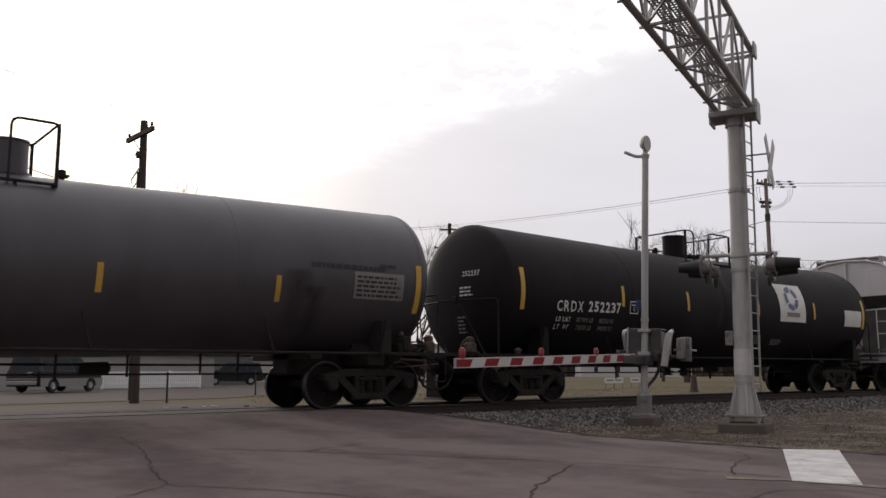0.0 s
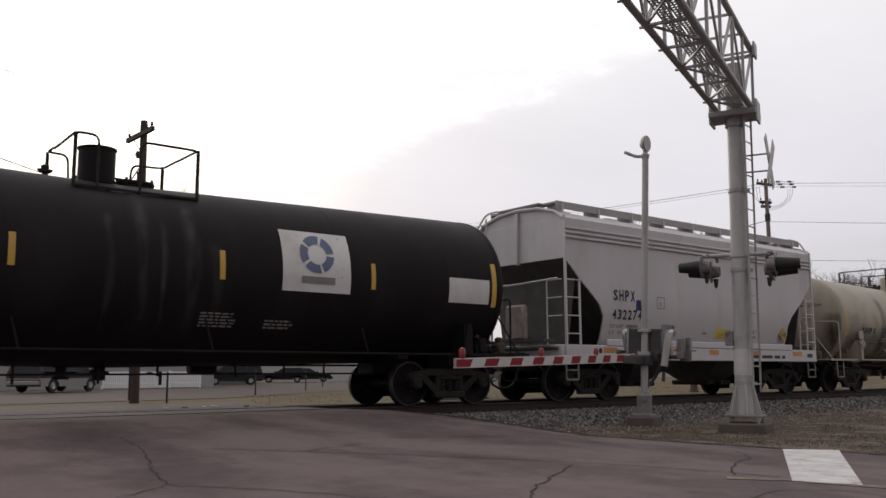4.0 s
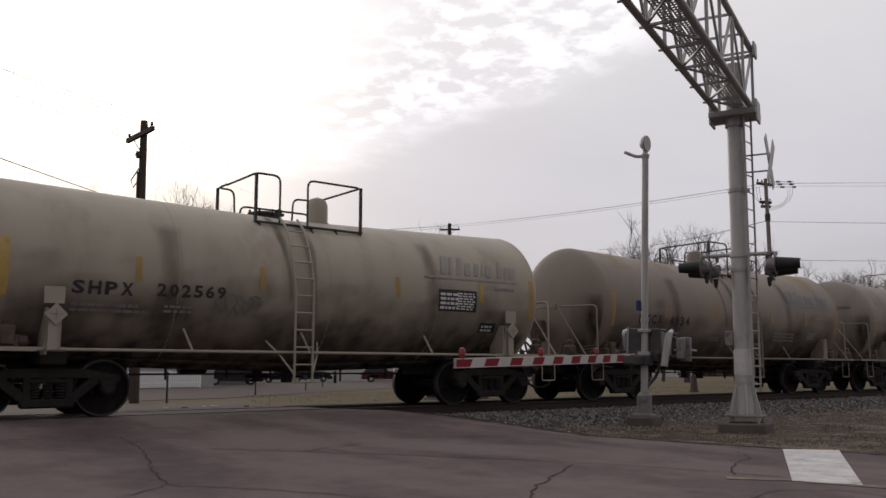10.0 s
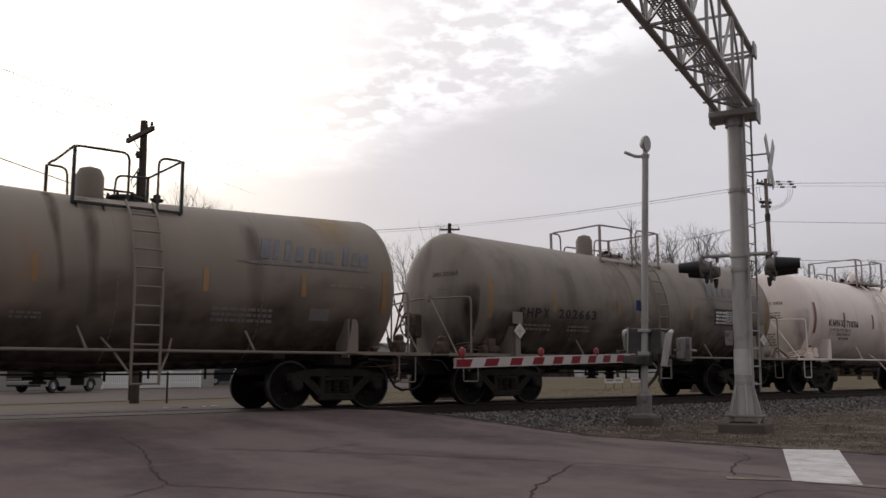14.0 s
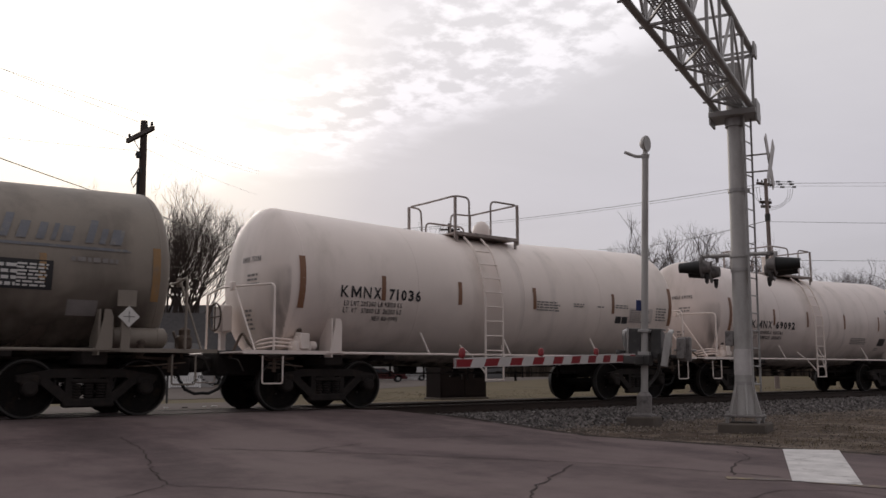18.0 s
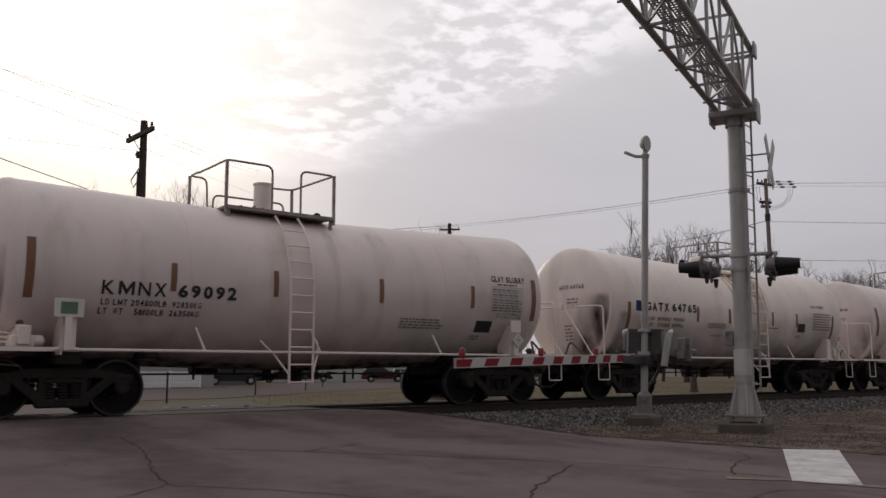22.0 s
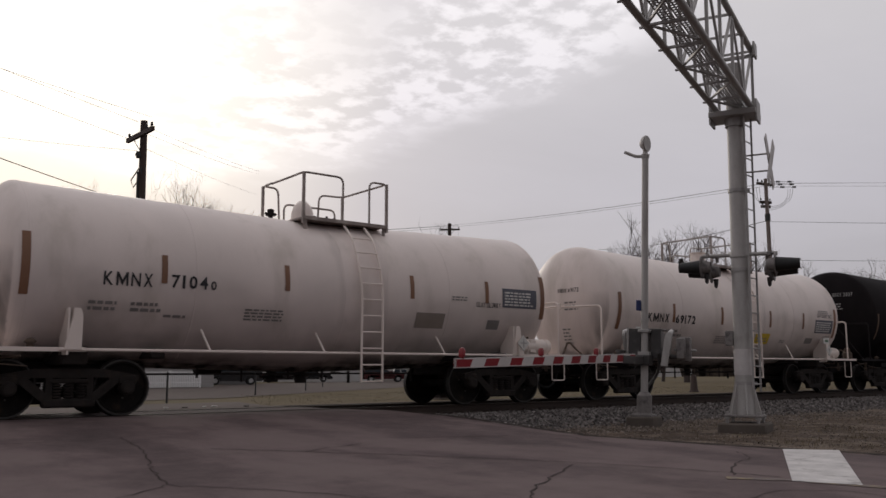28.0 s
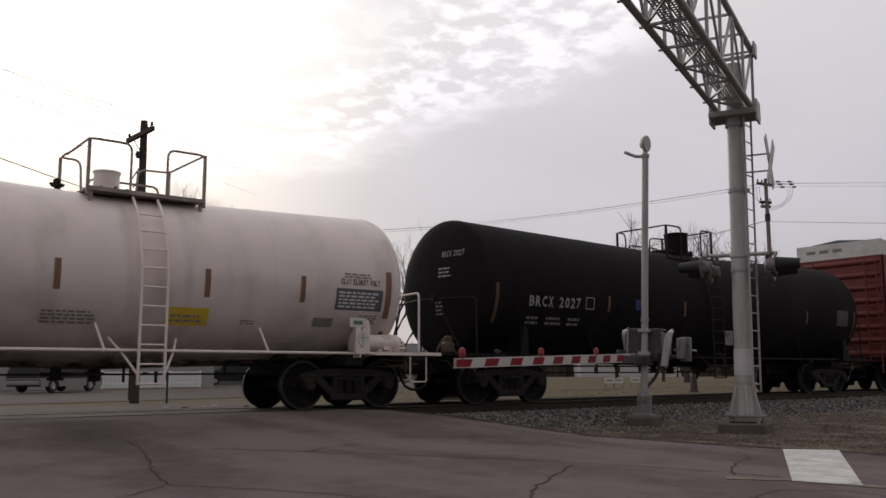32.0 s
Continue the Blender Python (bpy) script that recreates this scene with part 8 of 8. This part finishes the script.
add_car(63.55, **{**SHORT, "zc": 2.35}, **{**THIELE, "trim": M_DUSTY, "strip_mat": M_FADEDOR}, streaks=[(-4.6, 1.6, 3.25, 3.83, M_RUSTRUN, "orange rust bloom along the top", 0.45, 0.0, 7), (-2.6, 1.8, 3.3, 3.83, M_RUSTRUN, "orange rust bloom along the top", 0.4, 0.0, 8), (4.4, 1.5, 3.1, 3.83, M_RUSTRUN, "orange rust bloom along the top", 0.5, 0.0, 9), (-0.75, 0.22, 1.9, 3.75, M_GRIME_SHADE, "dull grime run down the tank", 0.8, 0.1, 1), (-0.2, 0.3, 1.5, 3.75, M_GRIME_SHADE, "dull grime run down the tank", 0.7, 0.05, 2), (2.6, 0.5, 1.1, 3.4, M_GRIME_SHADE, "dull grime run down the tank", 0.4, 0.05, 3), (-2.9, 0.6, 1.1, 3.2, M_GRIME_SHADE, "dull grime run down the tank", 0.4, 0.05, 4)], soot=0.85, grime=0.85, label="dusty tan tank car with black lettering and rust-tinged faded emblem", paint=M_DUSTY,
        strips=[(x, a, b, w) for x, a, b, w in six([-5.26, -3.26, -1.02, 1.65, 3.5, 5.28], 1.9, 2.28, (1.66, 2.42))], gate=(0.50, 1.0), hatch_x=0.75, round_dome=True,
        top=(-0.38, 1.42, "grate", M_DUSTY, M_DARKMET, 0.12, 0.23, 0.42, 1.3), ladder=(0.43, 0.88),
        letters=[("RGCX", -4.31, 1.74, 0.22, 0.90, M_INK), ("4934", -3.11, 1.73, 0.22, 0.82, M_INK)],
        rows=[(-4.30, 1.44, 0.45, 0.18, 2, M_INKG), (-3.5, 1.44, 1.0, 0.18, 2, M_INKG), (1.8, 1.45, 1.2, 0.26, 3, M_INKG), (4.05, 2.10, 0.8, 0.07, 1, M_INKG), (-1.3, 1.40, 0.5, 0.12, 2, M_INKG)],
        emblem=(2.60, 4.88, 2.50, 2.86, M_INKB), patches=[(3.68, 4.08, 1.52, 1.72, M_INKG, "black_label"), (2.4, 4.9, 2.40, 2.42, M_INKB, "emblem_line", "", 0.01, 1)])
add_car(77.13, **{**SHORT, "zc": 2.36}, **{**THIELE, "trim": M_GRUBBY, "strip_mat": M_FADEDOR}, streaks=[(-0.75, 0.22, 1.9, 3.75, M_GRIME_SHADE, "dull grime run down the tank", 0.4, 0.1, 1), (-0.2, 0.3, 1.5, 3.75, M_GRIME_SHADE, "dull grime run down the tank", 0.35, 0.05, 2), (2.6, 0.5, 1.1, 3.4, M_GRIME_SHADE, "dull grime run down the tank", 0.25, 0.05, 3), (-2.9, 0.6, 1.1, 3.2, M_GRIME_SHADE, "dull grime run down the tank", 0.25, 0.05, 4)], soot=0.85, grime=1.0, label="grubby beige tank car with black lettering and dark table", paint=M_GRUBBY,
        strips=six([-5.32, -3.4, -1.2, 1.70, 3.6, 5.32], 1.90, 2.30, (1.70, 2.5)), gate=(0.12, 0.30), hatch_x=0.25, round_dome=True,
        top=(-1.10, 1.20, "grate", M_GRUBBY, M_WEATHERED, -0.75, 0.21, 0.42, 0.1), ladder=(0.20, 0.60),
        letters=[("SHPX", -4.49, 1.75, 0.20, 0.93, M_INK), ("202663", -3.25, 1.76, 0.20, 1.25, M_INK)],
        head=[("SHPX 202663", 0.30, 2.72, 0.09, 0.75, M_INK)],
        rows=[(-4.4, 1.5, 1.1, 0.16, 2, M_INKG), (-2.9, 1.5, 0.8, 0.16, 2, M_INKG), (2.78, 1.83, 0.5, 0.34, 4, M_INKW), (3.25, 1.83, 0.45, 0.34, 7, M_PLATE), (4.0, 2.22, 0.8, 0.12, 1, M_INKG)],
        emblem=(2.45, 4.75, 2.50, 2.86, M_INKB),
        patches=[(2.72, 3.75, 1.79, 2.20, M_INK, "dark_table"), (2.4, 4.9, 2.40, 2.42, M_INKB, "emblem_line", "", 0.01, 1), (4.0, 4.45, 1.46, 1.68, M_INKG, "black_label")],
        reservoir=5.15, placards=[(-4.62, 1.0, 1.84), (4.85, 1.0, 1.84)])

CLEAN = dict(trim=M_WHITE, frame=M_TRUCK, strip_mat=M_BRN)
FIT = dict(rail_z=4.19)
add_car(90.69, brake_end=-1, valve_end=-1, **{**SHORT, "zc": 2.42, "hb": 5.42, "hd": 0.48}, **CLEAN, **FIT, soot=0.35, streaks=[(0.1, 0.3, 1.6, 3.8, M_GRIME_SHADE, "dull grime run down the tank", 0.16, 0.05, 1), (1.1, 0.3, 1.3, 3.6, M_GRIME_SHADE, "dull grime run down the tank", 0.14, 0.05, 2)], grime=0.15, label="white tank car with black lettering and brown strips, rolling", paint=M_WHITE,
        strips=six([-5.32, -3.55, -1.64, 0.50, 3.12, 5.32]), gate=(-0.85, -0.22), hatch_x=-0.35,
        top=(-1.25, 0.60, "deck", M_WHITE, M_WEATHERED, 0.24, 0.22, 0.34, -0.6), ladder=(-1.05, -0.56),
        letters=[("KMNX", -4.51, 1.94, 0.20, 0.90, M_INK), ("71036", -3.42, 1.93, 0.20, 0.76, M_INK), ("LD LMT 205200 LB 93100 KG", -4.42, 1.80, 0.085, 1.32, M_INK, 0.008), ("LT  WT   57800 LB  26200 KG", -4.42, 1.68, 0.085, 1.32, M_INK, 0.008), ("NEW 08-1995", -3.75, 1.56, 0.075, 0.6, M_INK, 0.008)],
        head=[("KMNX 71036", 0.35, 2.70, 0.09, 0.62, M_INK)],
        rows=[(0.56, 1.90, 0.75, 0.22, 4, M_INKG), (1.75, 2.02, 0.4, 0.10, 2, M_INKG), (2.55, 2.04, 0.25, 0.05, 1, M_INKG), (3.20, 2.05, 0.5, 0.10, 2, M_INKG), (4.75, 1.82, 0.45, 0.32, 5, M_INKG), (3.76, 1.76, 0.84, 0.30, 7, M_INKG)],
        patches=[(3.72, 4.62, 1.74, 2.08, M_TABLE, "faded_table"), (3.24, 3.44, 1.72, 1.87, M_INK, "black_label"), (3.47, 3.68, 1.72, 1.87, M_INK, "black_label")], placards=[(5.05, 1.0, 1.45)])
add_car(104.13, brake_end=-1, valve_end=-1, **{**SHORT, "hb": 5.42, "hd": 0.48}, **CLEAN, **FIT, soot=0.35, streaks=[(0.1, 0.3, 1.6, 3.8, M_GRIME_SHADE, "dull grime run down the tank", 0.16, 0.05, 1), (1.1, 0.3, 1.3, 3.6, M_GRIME_SHADE, "dull grime run down the tank", 0.14, 0.05, 2)], grime=0.18, label="white tank car with clay slurry stencil and pale blue table", paint=M_CREAM,
        strips=six([-5.18, -3.0, -1.15, 1.10, 3.40, 5.17], 1.87, 2.3, (1.68, 2.52)), gate=(-0.95, -0.35), hatch_x=-1.05, round_dome=False,
        top=(-1.86, 0.38, "deck", M_WHITE, M_WEATHERED, -0.72, 0.17, 0.50, 0.5), ladder=(-0.92, -0.45),
        letters=[("KMNX", -4.13, 1.78, 0.20, 1.02, M_INK, 0.02), ("69092", -2.91, 1.78, 0.20, 1.02, M_INK, 0.04), ("LD LMT 204800LB  92850KG", -4.12, 1.63, 0.085, 1.63, M_INK, 0.008), ("LT  WT    58100LB  26350KG", -4.14, 1.50, 0.085, 1.63, M_INK, 0.008), ("CLAY SLURRY", 3.95, 2.42, 0.12, 0.95, M_INK), ("NOT FOR FLAMMABLE", 4.08, 1.765, 0.045, 0.74, M_INK, 0.008), ("OR HAZARDOUS LIQUIDS", 4.08, 1.705, 0.045, 0.74, M_INK, 0.008)],
        head=[("KMNX 69092", 0.35, 2.66, 0.09, 0.62, M_INK)],
        rows=[(3.96, 1.84, 0.85, 0.46, 9, M_INKG), (1.6, 1.45, 1.15, 0.2, 4, M_INKG), (4.1, 2.36, 0.6, 0.04, 1, M_INK), (3.5, 1.28, 0.3, 0.1, 2, M_INKG)],
        patches=[(3.92, 4.85, 1.82, 2.34, M_TABLE, "faded_table"), (3.57, 4.02, 1.42, 1.64, M_INK, "black_label"), (3.92, 4.85, 1.98, 1.99, M_INKW, "table_line", "", 0.012, 1), (3.92, 4.85, 2.1, 2.11, M_INKW, "table_line", "", 0.012, 1), (3.92, 4.85, 2.2, 2.21, M_INKW, "table_line", "", 0.012, 1)],
        boards=[(-4.62, 1.42, 1.68, 0.44)],
        placards=[(4.55, 1.0, 1.66)])
add_car(117.73, **SHORT, **CLEAN, soot=1.0, grime=0.34, streaks=[(-5.2, 0.55, 1.0, 2.2, M_SOOT_SHADE, "dark soot round the tank end", 0.5, 0.0, 3), (-4.6, 0.5, 0.95, 1.6, M_SOOT_SHADE, "dark soot under the tank", 0.4, 0.0, 6)], label="white tank car with rust runs below its dome, rolling", paint=M_WHITE, rail_z=4.07,
        strips=six([-4.93, -2.14, -0.69, 1.46, 2.77, 4.88], 1.85, 2.22, (1.40, 2.22), 0.1, 0.12), gate=(0.54, 1.18), hatch_x=0.65,
        top=(-0.18, 1.38, "grate", M_WHITE, M_WEATHERED, 0.05, 0.25, 0.24, -0.7), ladder=(0.50, 0.96), round_dome=True, dome_mat=M_WHITE,
        letters=[("GATX", -4.28, 2.05, 0.20, 0.90, M_INK, 0.035), ("64765", -3.24, 2.06, 0.20, 1.03, M_INK, 0.035), ("LD LMT 205900LB  93400KG", -4.30, 1.83, 0.085, 1.60, M_INK, 0.008), ("LT  WT    57100LB  25900KG", -4.33, 1.69, 0.085, 1.60, M_INK, 0.008), ("CLAY SLURRY", 3.67, 2.42, 0.08, 0.75, M_INK)],
        head=[("GATX 64765", 0.40, 2.68, 0.10, 0.75, M_INK)],
        rows=[(-1.7, 1.72, 0.95, 0.14, 3, M_INKG), (-1.5, 1.52, 0.6, 0.04, 1, M_INKG), (1.25, 1.78, 0.5, 0.04, 1, M_INK), (3.72, 1.8, 1.05, 0.5, 7, M_INKG), (2.8, 1.55, 0.3, 0.1, 2, M_INKG)],
        patches=[(2.84, 3.25, 1.72, 1.95, M_INK, "black_label"), (-5.40, -5.08, 2.06, 2.34, M_CREAM, "blank_panel"), (-4.2, -4.02, 1.42, 1.50, M_INKG, "small_label")], placards=[(5.0, 1.0, 1.5)])
for i, (xa, wid, zlow) in enumerate(((-0.30, 0.22, 1.5), (-0.10, 0.13, 1.9), (0.16, 0.30, 1.4), (0.42, 0.14, 2.2), (1.14, 0.26, 1.7), (1.32, 0.12, 2.3), (0.5, 1.9, 2.3), (1.0, 0.9, 1.5))):
    streak(CARS[-1][0], 1.50, 2.38, xa, wid, zlow, 3.76, M_RUSTRUN, "brown rust run down the tank", 0.62 if i < 6 else 0.55, 0.05, i)
add_car(131.25, **{**SHORT, "zc": 2.35, "hb": 5.42, "hd": 0.48}, **CLEAN, **FIT, brace=False, soot=0.3, streaks=[(0.1, 0.3, 1.6, 3.8, M_GRIME_SHADE, "dull grime run down the tank", 0.16, 0.05, 1), (1.1, 0.3, 1.3, 3.6, M_GRIME_SHADE, "dull grime run down the tank", 0.14, 0.05, 2)], grime=0.2, label="white tank car with brown strips and blue data table", paint=M_CREAM,
        strips=six([-5.34, -3.25, -1.02, 1.74, 3.70, 5.34], 1.98, 2.41), gate=(0.50, 1.12), hatch_x=0.45,
        ladder_braces=False, top=(-0.38, 1.54, "deck", M_WHITE, M_WEATHERED, 0.07, 0.22, 0.32, -0.63), ladder=(0.49, 0.96),
        letters=[("KMNX", -4.21, 1.91, 0.20, 0.77, M_INK, 0.015), ("7104", -3.13, 1.92, 0.20, 0.62, M_INK, 0.02), ("0", -2.455, 1.92, 0.14, 0.10, M_INK, 0.02), ("CLAY SLURRY", 3.4, 1.90, 0.095, 0.68, M_INK, 0.014)],
        head=[("KMNX 71040", 0.35, 2.66, 0.09, 0.62, M_INK)],
        rows=[(-4.4, 1.55, 0.5, 0.17, 2, M_INKG), (-3.75, 1.55, 0.5, 0.17, 2, M_INKG), (-3.2, 1.48, 0.4, 0.07, 1, M_INKG), (-1.8, 1.48, 0.78, 0.2, 4, M_INKG), (2.75, 2.0, 0.45, 0.1, 2, M_INKG), (4.2, 1.96, 0.9, 0.3, 5, M_PLATE)],
        patches=[(4.14, 5.15, 1.92, 2.30, M_NAVY, "blue_table"), (1.87, 2.60, 1.46, 1.74, M_TAUPE, "taupe_label"), (3.78, 4.12, 1.48, 1.66, M_INKG, "black_label")], placards=[(4.62, 1.0, 1.40)], reservoir=5.3)
add_car(144.68, **{**SHORT, "zc": 2.41, "hb": 5.34, "hd": 0.58}, **CLEAN, **FIT, brace=False, soot=0.3, streaks=[(0.1, 0.3, 1.6, 3.8, M_GRIME_SHADE, "dull grime run down the tank", 0.16, 0.05, 1), (1.1, 0.3, 1.3, 3.6, M_GRIME_SHADE, "dull grime run down the tank", 0.14, 0.05, 2)], grime=0.22, label="white tank car with stencilled lettering and yellow label, rolling", paint=M_CREAM,
        strips=six([-5.2, -3.08, -0.96, 1.42, 3.23, 5.1], 1.81, 2.25, (1.60, 2.43)), gate=(0.27, 0.89), hatch_x=0.2, round_dome=False,
        top=(-0.42, 1.56, "deck", M_WHITE, M_WEATHERED, 0.14, 0.21, 0.30, -0.67), ladder=(0.28, 0.70),
        letters=[("KMNX", -4.11, 1.80, 0.20, 0.83, M_INK), ("69172", -3.0, 1.79, 0.20, 0.83, M_INK), ("CLAY SLURRY ONLY", 4.02, 2.16, 0.10, 0.86, M_INK)],
        head=[("KMNX 69172", 0.35, 2.60, 0.10, 0.62, M_INK)],
        rows=[(-4.2, 1.48, 1.6, 0.2, 2, M_INKG), (-1.13, 1.35, 0.82, 0.2, 4, M_INKG), (4.1, 2.28, 0.6, 0.1, 2, M_INKG), (3.98, 1.76, 0.95, 0.3, 5, M_PLATE), (4.5, 1.5, 0.45, 0.16, 4, M_INKG), (2.1, 1.42, 0.35, 0.08, 2, M_INKG), (0.85, 1.42, 0.55, 0.14, 2, M_INKG)],
        patches=[(3.93, 4.97, 1.72, 2.09, M_NAVY, "blue_table"), (0.77, 1.50, 1.37, 1.64, M_YPLATE, "yellow_label"), (3.53, 3.95, 1.42, 1.57, M_INKG, "black_label")],
        boards=[(-4.50, 1.42, 1.66, 0.46), (4.35, 1.42, 1.58, 0.36)], reservoir=5.05, placards=[(4.42, 1.0, 1.42)])
add_car(160.58, **{**LONG, "r": 1.59, "zc": 2.58}, label="dull black tank car with small white lettering, rolling on the track", paint=M_DULLBLACK, trim=M_BLACK, frame=M_BLACK, strip_mat=M_DIMSTRIP,
        strips=six([-7.75, -4.18, -1.23, 1.7, 4.8, 7.7], 1.95, 2.30, (1.62, 2.40), 0.08, 0.1), rail_z=4.30, gate=(-0.3, 0.6), hatch_x=-0.1,
        top=(-0.95, 1.1, "grate", M_DULLBLACK, M_TRUCK, 0.62, 0.32, 0.5, 1.3), ladder=(-0.2, 0.3), ladder_mat=M_TRUCK,
        letters=[("BRCX", -6.80, 1.98, 0.22, 0.74, M_INKDIM), ("2027", -5.87, 1.98, 0.22, 0.70, M_INKDIM)],
        head=[("BRCX 2027", 0.05, 3.12, 0.12, 0.62, M_INKDIM)],
        rows=[(-6.8, 1.62, 0.4, 0.2, 2, M_INKG), (-6.2, 1.62, 0.5, 0.2, 2, M_INKG), (-5.5, 1.62, 0.4, 0.2, 2, M_INKG)],
        patches=[(6.6, 7.3, 1.95, 2.4, M_DIMPANEL, "grey_panel"), (-4.99, -4.97, 2.0, 2.22, M_INKDIM, "box_line"), (-4.72, -4.70, 2.0, 2.22, M_INKDIM, "box_line"), (-4.99, -4.70, 1.98, 2.0, M_INKDIM, "box_line"), (-4.99, -4.70, 2.22, 2.24, M_INKDIM, "box_line")])


# ---- boxcar
def box_car(cx):
    car = base("box_car", None, label="oxide red boxcar with white upper band, rolling on the track", category="boxcar", group="cars of the train")
    L, w = 7.75, 1.58
    part("underframe", Mesh().box(-L, L, -0.4, 0.4, 0.72, 1.05, 0.02).box(-L, L, -w + 0.05, w - 0.05, 0.98, 1.08, 0.02), M_TRUCK, car)
    for s in (-1, 1):
        part("side_wall", Mesh().box(-L, L, min(s * (w - 0.06), s * w), max(s * (w - 0.06), s * w), 0.95, 4.75), M_BOXRED, car)
        part("upper_band", Mesh().box(-L, L, min(s * (w - 0.03), s * (w + 0.012)), max(s * (w - 0.03), s * (w + 0.012)), 4.32, 4.78), M_PLATE, car, "white band along the roof edge")
        for x in np.linspace(-L + 0.5, L - 0.5, 16):
            if abs(x) > 1.7:
                part("side_post", shared("box_post", lambda: Mesh().box(-0.05, 0.05, -0.04, 0.04, 1.0, 4.3, 0.015), "side_post"), M_BOXRED, car).matrix_basis = pose(float(x), s * (w + 0.03), 0)
        part("sliding_door", Mesh().box(-1.5, 1.5, min(s * w, s * (w + 0.08)), max(s * w, s * (w + 0.08)), 1.0, 4.2, 0.02), M_BOXRED, car)
        e = Mesh().box(min(s * L, s * (L - 0.06)), max(s * L, s * (L - 0.06)), -w, w, 0.95, 4.33)
        part("end_wall", e, M_BOXRED, car)
        part("upper_band", Mesh().box(min(s * (L - 0.03), s * (L + 0.015)), max(s * (L - 0.03), s * (L + 0.015)), -w, w, 4.33, 4.85), M_PLATE, car, "white band across the end")
        for z in np.arange(1.2, 4.2, 0.42):
            part("end_rib", shared("end_rib", lambda: Mesh().lathe([(-1.5, 0.0), (-1.35, 0.09), (1.35, 0.09), (1.5, 0.0)], 10, (0, 0, 0), 1), "end_rib"), M_BOXRED, car).matrix_basis = pose(s * L, 0, float(z))
        truck(car, s * (L - 1.84))
        coupler(car, s * (L + 0.91), s)
        for y in (-1, 1):
            part("ladder_rail", Mesh().box(s * (L + 0.10) - 0.02, s * (L + 0.10) + 0.02, y * 1.35 - 0.02, y * 1.35 + 0.02, 0.6, 4.2), M_BOXRED, car)
            part("ladder_rail", Mesh().box(s * (L + 0.10) - 0.02, s * (L + 0.10) + 0.02, y * 0.95 - 0.02, y * 0.95 + 0.02, 1.0, 4.2), M_BOXRED, car)
            for z in np.arange(1.1, 4.2, 0.4):
                part("rung", shared("box_rung", lambda: Mesh().rod((0, -0.2, 0), (0, 0.2, 0), 0.016, 6), "rung"), M_BOXRED, car).matrix_basis = pose(s * (L + 0.1), y * 1.15, float(z))
    for i in range(3):
        part("small_print", Mesh().add([(-L - 0.018, 1.2 - i * 0.5, 4.55), (-L - 0.018, 0.85 - i * 0.5, 4.55), (-L - 0.018, 0.85 - i * 0.5, 4.66), (-L - 0.018, 1.2 - i * 0.5, 4.66)], [(0, 1, 2, 3)]), M_INKG, car, smooth=0, turn=False)
    part("roof_sheet", Mesh().prism([(-w, 4.75), (w, 4.75), (w, 4.80), (0, 4.95), (-w, 4.80)], -L, L), M_METROOF, car).matrix_basis = pose(0, 0, 0, 0, 0, 90)
    part("center_sill", Mesh().box(-4.5, 4.5, -1.5, -1.4, 0.6, 0.98, 0.02), M_BOXRED, car)
    return car


CARS.append((box_car(178.70), 178.70))
enlarge(CARS[-1][0], 1.0187, 1.0, 1.095, -0.018, RUNNING)


# ---------------------------------------------------------------- movement
def motions():
    for car, cx in CARS:
        walk(car, [(t, pose(cx - travelled(t), TRACK_Y, 0)) for t in np.arange(0, 32.01, 1.0)])
    turns = [(t, Matrix.Rotation(-travelled(t) / WHEEL_R, 4, "Y")) for t in [i * 0.16 for i in range(200)] + [32.0]]
    for w, x in TURNING:
        here = Matrix.Translation((x, 0, WHEEL_R))
        walk(w, [(t, here @ m) for t, m in turns])


motions()
